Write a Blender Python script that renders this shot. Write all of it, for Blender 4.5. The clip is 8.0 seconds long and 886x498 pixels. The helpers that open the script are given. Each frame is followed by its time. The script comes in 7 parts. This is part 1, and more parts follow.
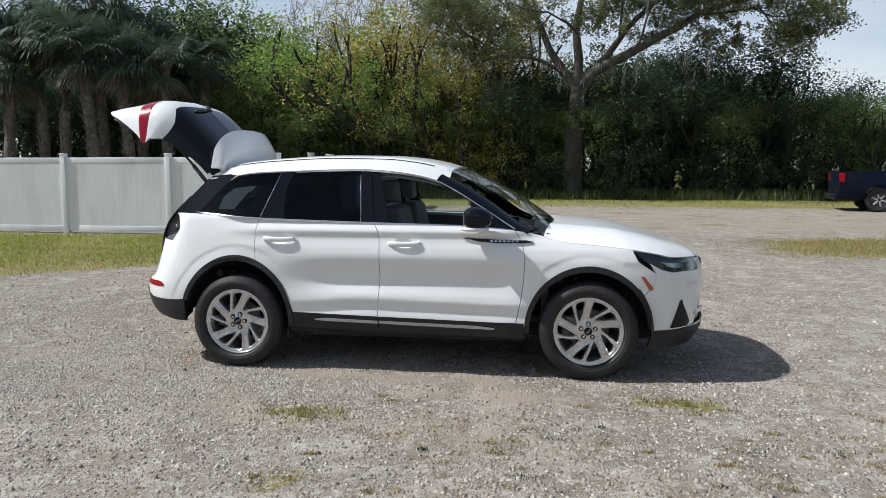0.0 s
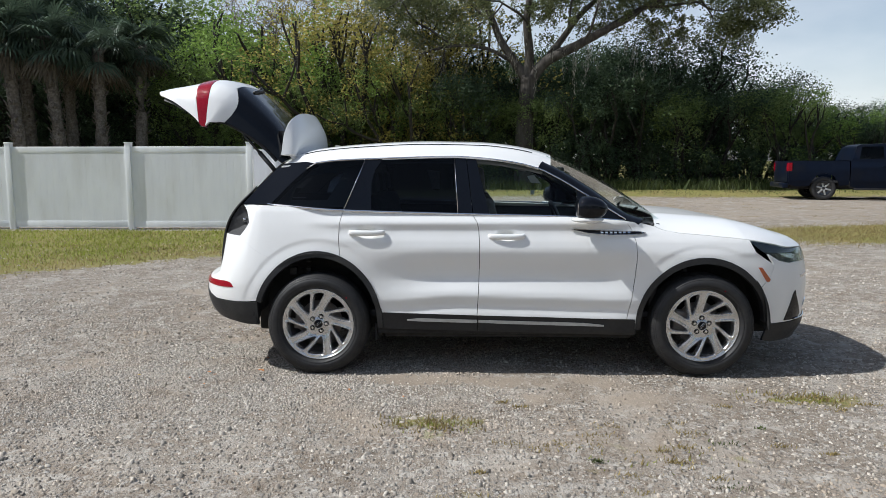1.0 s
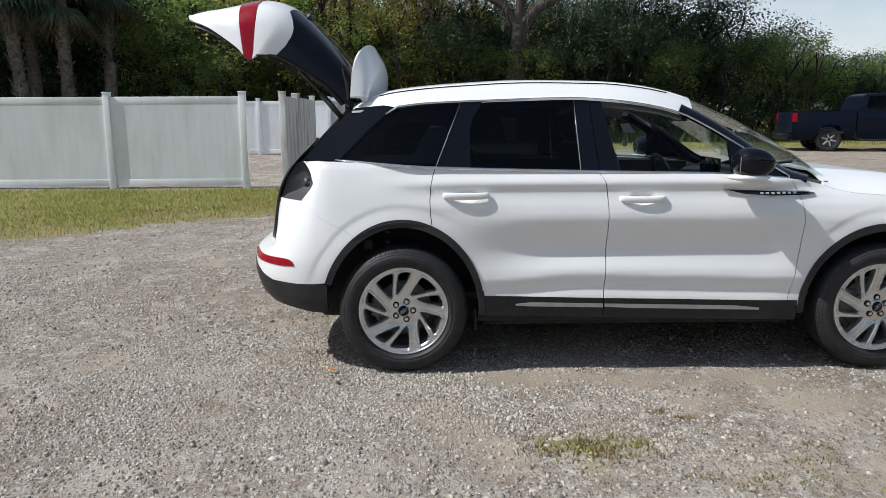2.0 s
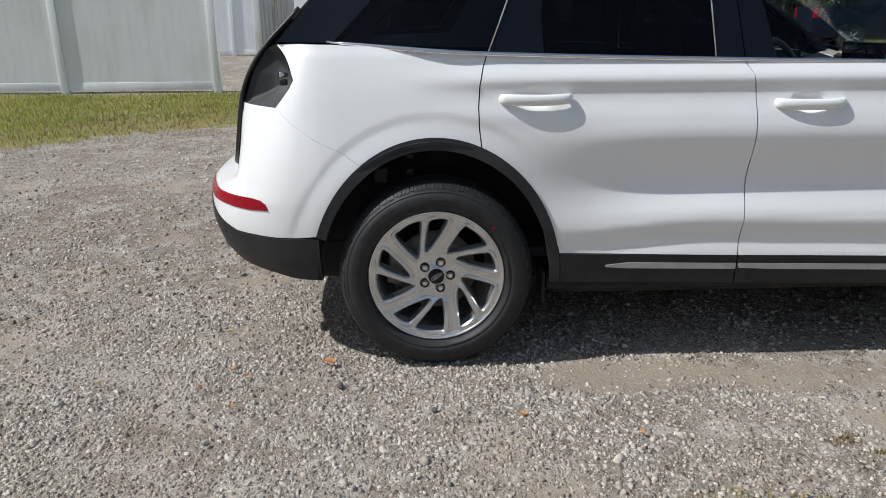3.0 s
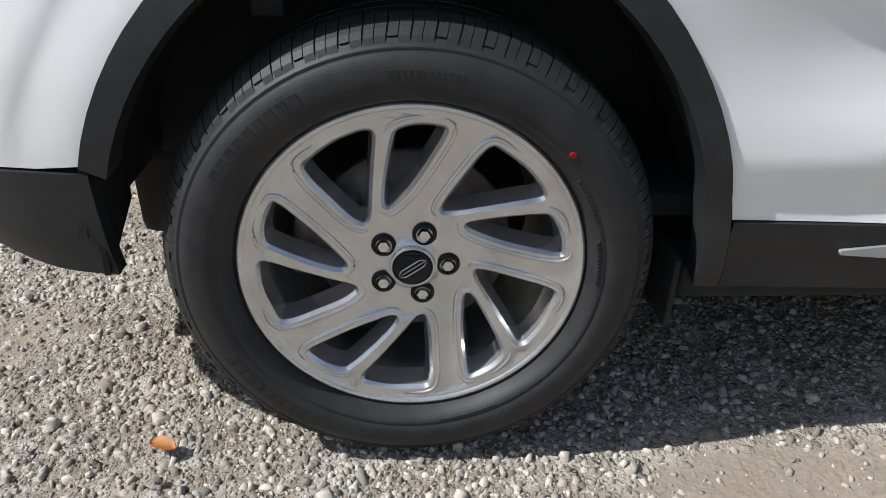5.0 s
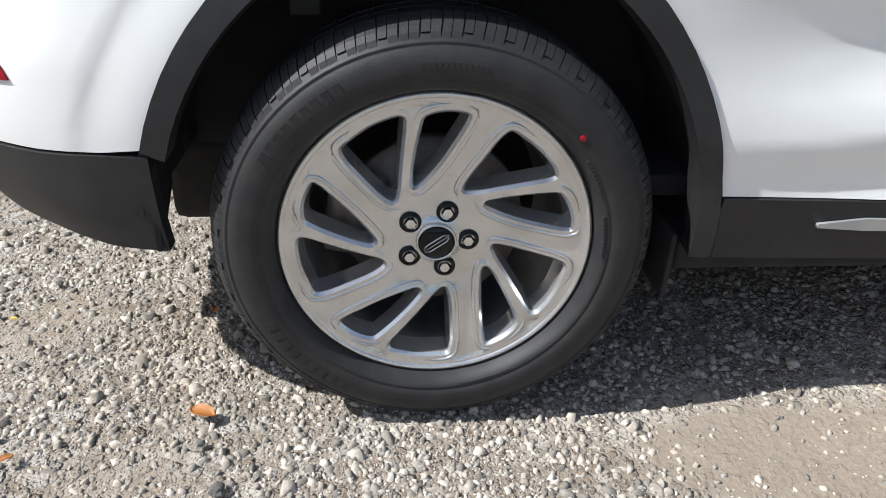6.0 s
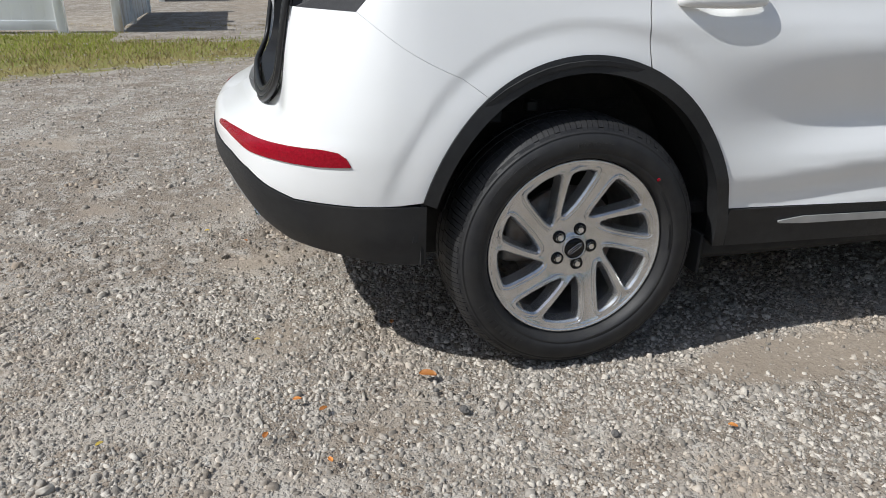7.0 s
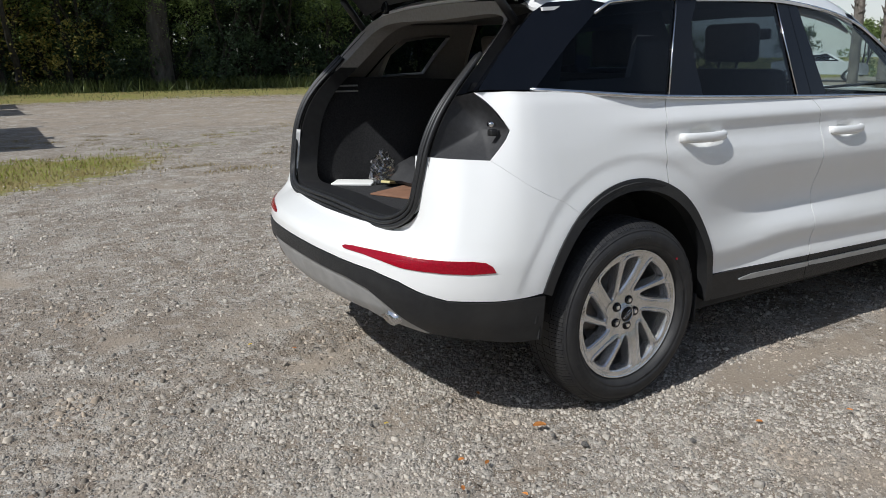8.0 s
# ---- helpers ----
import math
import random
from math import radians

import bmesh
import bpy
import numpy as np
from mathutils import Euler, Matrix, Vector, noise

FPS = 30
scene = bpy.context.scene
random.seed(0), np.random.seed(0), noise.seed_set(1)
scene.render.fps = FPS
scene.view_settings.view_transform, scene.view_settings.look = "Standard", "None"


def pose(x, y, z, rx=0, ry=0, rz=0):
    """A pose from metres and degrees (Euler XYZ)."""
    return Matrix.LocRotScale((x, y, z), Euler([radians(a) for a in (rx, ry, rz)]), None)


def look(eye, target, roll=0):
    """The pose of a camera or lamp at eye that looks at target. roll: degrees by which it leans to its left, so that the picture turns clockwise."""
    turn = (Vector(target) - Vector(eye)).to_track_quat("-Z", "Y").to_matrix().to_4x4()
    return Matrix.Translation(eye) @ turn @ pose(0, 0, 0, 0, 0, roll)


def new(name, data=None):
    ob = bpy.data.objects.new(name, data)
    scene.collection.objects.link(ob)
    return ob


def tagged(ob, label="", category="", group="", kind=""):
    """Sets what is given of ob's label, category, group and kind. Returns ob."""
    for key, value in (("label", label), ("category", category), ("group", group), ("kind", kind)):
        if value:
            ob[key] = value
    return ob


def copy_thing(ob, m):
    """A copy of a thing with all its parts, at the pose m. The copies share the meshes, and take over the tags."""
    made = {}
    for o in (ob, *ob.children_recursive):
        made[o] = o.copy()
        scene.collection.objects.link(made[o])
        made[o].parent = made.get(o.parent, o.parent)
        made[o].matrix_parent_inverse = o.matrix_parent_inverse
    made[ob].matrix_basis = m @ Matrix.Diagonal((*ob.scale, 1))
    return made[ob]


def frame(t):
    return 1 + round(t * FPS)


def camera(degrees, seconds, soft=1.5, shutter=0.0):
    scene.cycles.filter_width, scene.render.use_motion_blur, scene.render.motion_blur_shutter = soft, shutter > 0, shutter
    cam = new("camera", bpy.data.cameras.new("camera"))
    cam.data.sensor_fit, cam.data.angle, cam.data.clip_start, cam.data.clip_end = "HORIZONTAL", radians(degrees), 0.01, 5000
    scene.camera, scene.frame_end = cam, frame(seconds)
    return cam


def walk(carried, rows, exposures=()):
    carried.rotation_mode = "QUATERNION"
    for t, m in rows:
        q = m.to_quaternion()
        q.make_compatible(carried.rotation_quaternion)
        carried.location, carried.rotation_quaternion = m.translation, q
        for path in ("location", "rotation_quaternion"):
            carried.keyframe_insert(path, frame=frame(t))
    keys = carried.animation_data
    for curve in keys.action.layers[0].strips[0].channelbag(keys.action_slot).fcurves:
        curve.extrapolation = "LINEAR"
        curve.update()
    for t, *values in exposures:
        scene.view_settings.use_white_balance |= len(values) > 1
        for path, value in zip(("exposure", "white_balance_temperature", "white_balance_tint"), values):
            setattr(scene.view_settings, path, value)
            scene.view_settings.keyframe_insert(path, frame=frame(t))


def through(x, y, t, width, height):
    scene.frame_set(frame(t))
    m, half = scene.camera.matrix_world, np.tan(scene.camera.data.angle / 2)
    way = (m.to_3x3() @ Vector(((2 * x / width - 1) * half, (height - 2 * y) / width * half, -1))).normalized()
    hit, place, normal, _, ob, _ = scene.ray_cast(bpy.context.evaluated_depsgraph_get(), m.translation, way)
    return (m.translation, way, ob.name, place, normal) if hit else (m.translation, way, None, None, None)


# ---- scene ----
from mathutils import geometry

cam = camera(64.1, 8.0, soft=0.75)
METRES, EYE, TILT, LEAN, TURN = 8.383, 1.541, -6.4, 0.0, 7.71
ROWS = [
    (0.0, 0.0, 0.0, 0.0, -0.0, -0.0, 0.0),
    (0.5, -0.077, 0.019, 0.0017, -3.5, -0.17, 0.43),
    (1.0, -0.1491, 0.055, 0.0026, -5.98, -0.75, 0.75),
    (1.5, -0.2031, 0.1155, 0.006, -7.46, -2.12, 1.02),
    (2.0, -0.2332, 0.1899, 0.011, -8.29, -4.46, 1.26),
    (3.5, -0.2303, 0.4364, 0.0063, -9.93, -16.27, 1.23),
    (4.0, -0.222, 0.5038, -0.0019, -10.21, -20.42, 0.73),
    (4.5, -0.2085, 0.5515, -0.0146, -10.37, -23.38, 0.03),
    (6.0, -0.2195, 0.5386, -0.0143, -12.37, -23.03, -0.41),
    (6.5, -0.2571, 0.5004, -0.0082, -15.94, -19.99, 0.56),
    (7.0, -0.3154, 0.4702, -0.0006, -21.81, -16.29, 1.72),
    (7.5, -0.3803, 0.455, 0.0087, -29.84, -12.84, 3.04),
    (8.0, -0.4502, 0.4704, 0.0244, -39.17, -10.08, 4.4),
]
walk(cam, [(t, pose(2.336, -6.09, EYE, TILT, LEAN, TURN) @ pose(METRES * x, METRES * y, METRES * z, 90 + pitch, roll, yaw)) for t, x, y, z, yaw, pitch, roll in ROWS],
     exposures=[(0.0, 0.13), (1.5, 0.07), (3.5, -0.14), (4.0, -0.22), (4.5, 0.0), (5.2, 0.35), (6.0, 0.56), (6.5, 0.26), (7.0, 0.0), (8.0, -0.2)])

# ---- light ----
world = bpy.data.worlds.new("world")
scene.world = world
world.use_nodes = True
wn = world.node_tree.nodes
sky = wn.new("ShaderNodeTexSky")
sky.sky_type = "NISHITA"
sky.sun_disc = False
sky.sun_elevation = radians(49)
sky.sun_rotation = radians(-98.6)
sky.dust_density = 1.0
wn["Background"].inputs["Strength"].default_value = 0.104
# thin high cloud over the blue
wl = world.node_tree.links
cloud, spread, veil, coord = wn.new("ShaderNodeTexNoise"), wn.new("ShaderNodeMapRange"), wn.new("ShaderNodeMix"), wn.new("ShaderNodeTexCoord")
stretch_ = wn.new("ShaderNodeMapping")
stretch_.inputs["Scale"].default_value = (1.4, 1.4, 4.0)
wl.new(coord.outputs["Generated"], stretch_.inputs["Vector"])
wl.new(stretch_.outputs["Vector"], cloud.inputs["Vector"])
cloud.inputs["Scale"].default_value, cloud.inputs["Detail"].default_value = 1.8, 7.0
spread.inputs["From Min"].default_value, spread.inputs["From Max"].default_value = 0.38, 0.68
spread.inputs["To Min"].default_value, spread.inputs["To Max"].default_value = 0.30, 0.74
wl.new(cloud.outputs["Fac"], spread.inputs["Value"])
veil.data_type = "RGBA"
veil.inputs[7].default_value = (9.2, 9.6, 10.1, 1)
# the veil thickens towards the horizon and leaves deep blue overhead
height, thin, share = wn.new("ShaderNodeSeparateXYZ"), wn.new("ShaderNodeMapRange"), wn.new("ShaderNodeMath")
wl.new(coord.outputs["Generated"], height.inputs[0])
thin.inputs["From Min"].default_value, thin.inputs["From Max"].default_value = 0.05, 0.5
thin.inputs["To Min"].default_value, thin.inputs["To Max"].default_value = 1.0, 0.14
share.operation = "MULTIPLY"
wl.new(height.outputs["Z"], thin.inputs["Value"])
wl.new(spread.outputs["Result"], share.inputs[0])
wl.new(thin.outputs["Result"], share.inputs[1])
wl.new(share.outputs[0], veil.inputs[0])
wl.new(sky.outputs[0], veil.inputs[6])
wl.new(veil.outputs[2], wn["Background"].inputs["Color"])

SUN_FROM = Vector((-0.86, -0.13, 1.0))
sun = new("sun", bpy.data.lights.new("sun", "SUN"))
sun.data.energy = 4.7
sun.data.angle = radians(0.53)
sun.data.color = (0.960, 0.972, 0.968)
sun.matrix_world = look(SUN_FROM * 30, (0, 0, 0))


# ---- materials ----
def mat(name, c1, c2=None, rough=0.5, metal=0.0, scale=20.0, fine=0.0, bump=0.0, bscale=None, coat=0.0,
        wear=None, wscale=1.5, wamount=0.4, island=0.0, obrandom=0.0, spec=None, rough2=None, stretch=None):
    """Principled material: two colours mixed by noise at one scale, wear colour at a broader one, bump from fine noise."""
    m = bpy.data.materials.new(name)
    m.use_nodes = True
    n, l = m.node_tree.nodes, m.node_tree.links
    b = n["Principled BSDF"]
    b.inputs["Roughness"].default_value = rough
    b.inputs["Metallic"].default_value = metal
    b.inputs["Coat Weight"].default_value = coat
    b.inputs["Coat Roughness"].default_value = 0.03
    if spec is not None:
        b.inputs["Specular IOR Level"].default_value = spec
    c2 = c2 or c1
    geo = n.new("ShaderNodeNewGeometry")
    pos = geo.outputs["Position"]
    if stretch:
        mp = n.new("ShaderNodeMapping")
        mp.inputs["Scale"].default_value = stretch
        l.new(pos, mp.inputs["Vector"])
        pos = mp.outputs["Vector"]

    def tex(s, detail=4.0):
        t = n.new("ShaderNodeTexNoise")
        t.inputs["Scale"].default_value = s
        t.inputs["Detail"].default_value = detail
        l.new(pos, t.inputs["Vector"])
        return t.outputs["Fac"]

    def ramp(fac, lo, hi):
        r = n.new("ShaderNodeMapRange")
        r.inputs["From Min"].default_value, r.inputs["From Max"].default_value = lo, hi
        l.new(fac, r.inputs["Value"])
        return r.outputs["Result"]

    def mix(fac, a, c):
        x = n.new("ShaderNodeMix")
        x.data_type = "RGBA"
        for sock, val in ((x.inputs[0], fac), (x.inputs[6], a), (x.inputs[7], c)):
            if isinstance(val, (tuple, float)):
                sock.default_value = (*val, 1) if isinstance(val, tuple) else val
            else:
                l.new(val, sock)
        return x.outputs[2]

    f = ramp(tex(scale), 0.32, 0.68)
    col = mix(f, tuple(c1), tuple(c2))
    if wear:
        w = n.new("ShaderNodeMath")
        w.operation = "MULTIPLY"
        l.new(ramp(tex(wscale, 6), 0.48, 0.66), w.inputs[0])
        w.inputs[1].default_value = wamount
        col = mix(w.outputs[0], col, tuple(wear))
    for amount, node, out in ((island, geo, "Random Per Island"), (obrandom, None, "Random")):
        if amount:
            node = node or n.new("ShaderNodeObjectInfo")
            h = n.new("ShaderNodeHueSaturation")
            r = n.new("ShaderNodeMapRange")
            r.inputs["To Min"].default_value, r.inputs["To Max"].default_value = 1 - amount, 1 + amount
            l.new(node.outputs[out], r.inputs["Value"])
            l.new(r.outputs["Result"], h.inputs["Value"])
            l.new(col, h.inputs["Color"])
            col = h.outputs["Color"]
    l.new(col, b.inputs["Base Color"])
    if rough2 is not None:
        r = n.new("ShaderNodeMapRange")
        r.inputs["To Min"].default_value, r.inputs["To Max"].default_value = rough, rough2
        l.new(tex(scale * 0.7), r.inputs["Value"])
        l.new(r.outputs["Result"], b.inputs["Roughness"])
    if bump:
        bp = n.new("ShaderNodeBump")
        bp.inputs["Strength"].default_value = 1.0
        bp.inputs["Distance"].default_value = bump
        l.new(tex(bscale or scale * 6, 3), bp.inputs["Height"])
        l.new(bp.outputs["Normal"], b.inputs["Normal"])
    return m


def leaf_mat(name, c1, c2, through=0.35, vary=0.45):
    """Foliage: diffuse and translucent, each leaf of its own shade."""
    m = mat(name, c1, c2, rough=0.55, scale=0.9, island=vary, spec=0.3)
    n, l = m.node_tree.nodes, m.node_tree.links
    b = n["Principled BSDF"]
    t = n.new("ShaderNodeBsdfTranslucent")
    src = b.inputs["Base Color"].links[0].from_socket
    l.new(src, t.inputs["Color"])
    x = n.new("ShaderNodeMixShader")
    x.inputs[0].default_value = through
    l.new(b.outputs[0], x.inputs[1])
    l.new(t.outputs[0], x.inputs[2])
    l.new(x.outputs[0], n["Material Output"].inputs["Surface"])
    return m


def glass_mat(name, tint, rough=0.0, gloss=0.016):
    """Thin window glass: a tinted clear layer with a mirror coat by angle."""
    m = bpy.data.materials.new(name)
    m.use_nodes = True
    n, l = m.node_tree.nodes, m.node_tree.links
    n.remove(n["Principled BSDF"])
    tr, gl, fr, mx = (n.new("ShaderNodeBsdfTransparent"), n.new("ShaderNodeBsdfGlossy"), n.new("ShaderNodeLayerWeight"), n.new("ShaderNodeMixShader"))
    tr.inputs["Color"].default_value = (*tint, 1)
    gl.inputs["Roughness"].default_value = rough
    fr.inputs["Blend"].default_value = 0.5
    pw, sc = n.new("ShaderNodeMath"), n.new("ShaderNodeMath")
    pw.operation, sc.operation = "POWER", "MULTIPLY_ADD"
    pw.inputs[1].default_value = 4.0
    sc.inputs[1].default_value, sc.inputs[2].default_value = 0.9, gloss
    l.new(fr.outputs["Facing"], pw.inputs[0])
    l.new(pw.outputs[0], sc.inputs[0])
    l.new(sc.outputs[0], mx.inputs[0])
    l.new(tr.outputs[0], mx.inputs[1])
    l.new(gl.outputs[0], mx.inputs[2])
    l.new(mx.outputs[0], n["Material Output"].inputs["Surface"])
    return m


M = {}
M["paint"] = mat("white_paint", (0.79, 0.79, 0.775), (0.81, 0.81, 0.80), rough=0.32, coat=0.6, scale=3, wear=(0.74, 0.73, 0.70), wscale=5, wamount=0.12)
M["black_gloss"] = mat("gloss_black", (0.004, 0.005, 0.008), (0.005, 0.006, 0.009), rough=0.05, spec=0.28, scale=8)
M["cladding"] = mat("textured_black_plastic", (0.014, 0.0145, 0.016), (0.020, 0.0205, 0.022), rough=0.5, spec=0.4, scale=40, bump=0.0006, bscale=700, wear=(0.05, 0.047, 0.043), wscale=4, wamount=0.3)
M["rubber"] = mat("tyre_rubber", (0.021, 0.021, 0.023), (0.032, 0.0315, 0.0315), rough=0.55, spec=0.3, scale=25, bump=0.0004, bscale=300, wear=(0.034, 0.032, 0.029), wscale=9, wamount=0.35)
M["seal"] = mat("seal_rubber", (0.012, 0.012, 0.013), (0.02, 0.02, 0.02), rough=0.45, scale=30)
M["rim"] = mat("silver_alloy", (0.62, 0.62, 0.625), (0.68, 0.68, 0.68), rough=0.25, metal=0.82, scale=30, coat=0.25, wear=(0.36, 0.35, 0.33), wscale=14, wamount=0.25)
# Darker than the rim: shade behind the spokes is put into this colour.
M["barrel"] = mat("shaded_barrel", (0.16, 0.16, 0.16), (0.22, 0.22, 0.215), rough=0.45, metal=0.6, scale=30, wear=(0.08, 0.075, 0.07), wscale=14, wamount=0.5)
M["chrome"] = mat("chrome", (0.72, 0.72, 0.73), (0.66, 0.66, 0.67), rough=0.12, metal=1.0, scale=12)
M["dull_silver"] = mat("silver_plastic", (0.36, 0.36, 0.36), (0.42, 0.42, 0.415), rough=0.38, metal=0.35, scale=18, wear=(0.26, 0.25, 0.23), wscale=7, wamount=0.3)
M["liner"] = mat("black_liner", (0.010, 0.010, 0.011), (0.02, 0.02, 0.02), rough=0.85, scale=14, bump=0.002, bscale=60)
M["steel"] = mat("brake_steel", (0.30, 0.29, 0.28), (0.42, 0.40, 0.38), rough=0.35, metal=0.9, scale=30, wear=(0.22, 0.10, 0.05), wscale=12, wamount=0.6)
M["cast"] = mat("cast_metal", (0.20, 0.19, 0.18), (0.30, 0.28, 0.26), rough=0.6, metal=0.6, scale=30, wear=(0.18, 0.09, 0.05), wscale=18, wamount=0.5)
M["red_lens"] = mat("red_lens", (0.22, 0.0, 0.008), (0.32, 0.001, 0.014), rough=0.12, spec=0.3, coat=0.15, scale=160, bump=0.0012, bscale=240)
M["amber"] = mat("amber_lens", (0.40, 0.07, 0.015), (0.48, 0.10, 0.02), rough=0.15, coat=1.0, scale=150)
M["lamp_dark"] = mat("lamp_interior", (0.012, 0.013, 0.016), (0.04, 0.042, 0.048), rough=0.2, metal=0.6, scale=40, coat=1.0)
M["lamp_clear"] = mat("lamp_reflector", (0.45, 0.46, 0.48), (0.62, 0.62, 0.63), rough=0.12, metal=0.9, scale=30, coat=1.0)
M["trim_dark"] = mat("charcoal_trim", (0.022, 0.022, 0.024), (0.032, 0.032, 0.034), rough=0.62, scale=60, bump=0.0008, bscale=500)
M["carpet"] = mat("charcoal_carpet", (0.014, 0.014, 0.016), (0.028, 0.028, 0.03), rough=0.95, scale=120, bump=0.003, bscale=500)
M["headliner"] = mat("grey_headliner", (0.27, 0.25, 0.23), (0.31, 0.29, 0.265), rough=0.9, scale=80, bump=0.0008, bscale=600)
M["seat"] = mat("seat_leather", (0.125, 0.11, 0.092), (0.16, 0.14, 0.117), rough=0.5, scale=30, bump=0.0008, bscale=180, wear=(0.26, 0.23, 0.19), wscale=5, wamount=0.3)
M["seat_dark"] = mat("dark_leather", (0.040, 0.037, 0.036), (0.055, 0.051, 0.049), rough=0.5, scale=30, bump=0.0008, bscale=180)
M["paper"] = mat("white_paper", (0.78, 0.78, 0.76), (0.84, 0.84, 0.82), rough=0.7, scale=12)
M["ink"] = mat("grey_ink", (0.10, 0.10, 0.11), (0.14, 0.14, 0.15), rough=0.7, scale=30)
M["glass_dark"] = glass_mat("privacy_glass", (0.10, 0.122, 0.155))
M["glass"] = glass_mat("clear_glass", (0.86, 0.92, 0.91))
M["cardboard"] = mat("brown_cardboard", (0.20, 0.10, 0.06), (0.27, 0.14, 0.085), rough=0.8, scale=20, wear=(0.14, 0.07, 0.045), wscale=8)
M["vinyl"] = mat("white_vinyl", (0.76, 0.78, 0.80), (0.80, 0.82, 0.83), rough=0.38, scale=6, wear=(0.60, 0.60, 0.56), wscale=2.2, wamount=0.35, stretch=(1, 1, 0.25))
M["vinyl_dirty"] = mat("stained_vinyl", (0.70, 0.71, 0.70), (0.76, 0.77, 0.76), rough=0.45, scale=5, wear=(0.36, 0.27, 0.15), wscale=2.8, wamount=0.8, stretch=(1.6, 1.6, 0.3))
M["bark"] = mat("oak_bark", (0.035, 0.03, 0.026), (0.085, 0.075, 0.065), rough=0.95, scale=9, bump=0.03, bscale=18, stretch=(1, 1, 0.3), wear=(0.15, 0.145, 0.13), wscale=1.8, wamount=0.5)
M["dark_bark"] = mat("dark_bark", (0.018, 0.016, 0.013), (0.045, 0.04, 0.034), rough=0.95, scale=9, bump=0.02, bscale=20)
M["palm_bark"] = mat("palm_bark", (0.10, 0.085, 0.07), (0.22, 0.20, 0.175), rough=0.95, scale=12, bump=0.04, bscale=14, wear=(0.05, 0.04, 0.035), wscale=4, wamount=0.6)
M["twig"] = mat("bare_twigs", (0.15, 0.11, 0.08), (0.25, 0.20, 0.16), rough=0.95, scale=5)
M["moss"] = leaf_mat("hanging_moss", (0.26, 0.26, 0.22), (0.30, 0.295, 0.25), 0.35, 0.3)
# Bluish green: distance haze is mixed into this leaf colour.
M["leaf_dark"] = leaf_mat("dark_leaves", (0.034, 0.062, 0.036), (0.078, 0.118, 0.060), 0.32)
M["leaf_mid"] = leaf_mat("green_leaves", (0.12, 0.185, 0.060), (0.22, 0.285, 0.10), 0.5)
M["leaf_bright"] = leaf_mat("spring_leaves", (0.16, 0.27, 0.055), (0.27, 0.38, 0.095), 0.5)
M["leaf_yellow"] = leaf_mat("yellow_leaves", (0.30, 0.27, 0.07), (0.42, 0.36, 0.11), 0.55)
M["leaf_oak"] = leaf_mat("oak_leaves", (0.11, 0.135, 0.058), (0.20, 0.215, 0.10), 0.45)
# Greyish blue-green, with some distance haze in the frond colour.
M["palm_leaf"] = leaf_mat("palm_fronds", (0.048, 0.076, 0.052), (0.10, 0.14, 0.092), 0.28)
M["palm_dead"] = leaf_mat("dead_fronds", (0.11, 0.09, 0.06), (0.19, 0.155, 0.11), 0.2)
M["grass"] = leaf_mat("green_grass", (0.22, 0.26, 0.045), (0.32, 0.35, 0.07), 0.4, 0.35)
# Darker copy of the grass colour, with the trees' shade mixed in.
M["shaded_weeds"] = leaf_mat("shaded_weeds", (0.06, 0.085, 0.028), (0.11, 0.135, 0.045), 0.35, 0.4)
M["grass_dry"] = leaf_mat("dry_grass", (0.26, 0.20, 0.09), (0.34, 0.27, 0.12), 0.35, 0.35)
M["truck"] = mat("navy_paint", (0.004, 0.007, 0.016), (0.005, 0.009, 0.020), rough=0.35, spec=0.10, scale=5, wear=(0.012, 0.012, 0.014), wscale=2)
M["silver_car"] = mat("silver_paint", (0.55, 0.56, 0.57), (0.6, 0.61, 0.62), rough=0.35, coat=1.0, scale=5)
M["leaf_litter"] = mat("leaf_litter", (0.16, 0.085, 0.045), (0.28, 0.15, 0.075), rough=0.8, scale=60, island=0.5)
M["dead_leaf"] = mat("fallen_leaf", (0.42, 0.14, 0.03), (0.52, 0.22, 0.05), rough=0.6, scale=60, obrandom=0.3)
M["dead_leaf_yellow"] = mat("fallen_yellow_leaf", (0.55, 0.38, 0.05), (0.6, 0.45, 0.1), rough=0.6, scale=60, obrandom=0.2)
M["stone"] = mat("limestone_chips", (0.28, 0.246, 0.205), (0.44, 0.404, 0.355), rough=0.92, scale=70, bump=0.001, bscale=400, island=0.5, wear=(0.29, 0.222, 0.158), wscale=1.3, wamount=0.75)
M["dark_stone"] = mat("dark_stone", (0.085, 0.08, 0.075), (0.15, 0.14, 0.13), rough=0.85, scale=60, bump=0.003, bscale=200)


# ---- mesh helpers ----
def mesh_of(name, verts, faces, smooth=False):
    me = bpy.data.meshes.new(name)
    me.from_pydata([tuple(v) for v in verts], [], [tuple(f) for f in faces])
    me.update()
    if smooth:
        me.polygons.foreach_set("use_smooth", [True] * len(me.polygons))
    return me


STUFF = ("crown", "twigs", "moss", "stub_bark", "fronds", "dead_fronds", "tread", "raised_mark", "branches")


def part(name, bm, material, parent=None, label=""):
    """Links a bmesh or a mesh as one object under a thing or a part."""
    if isinstance(bm, bmesh.types.BMesh):
        me = bpy.data.meshes.new(name)
        bm.to_mesh(me)
        bm.free()
    else:
        me = bm
    if not me.materials:
        me.materials.append(M[material] if isinstance(material, str) else material)
    ob = new(name, me)
    if parent:
        ob.parent = parent
    if label:
        ob["label"] = label
    if name in STUFF:
        ob["kind"] = "stuff"
    return ob


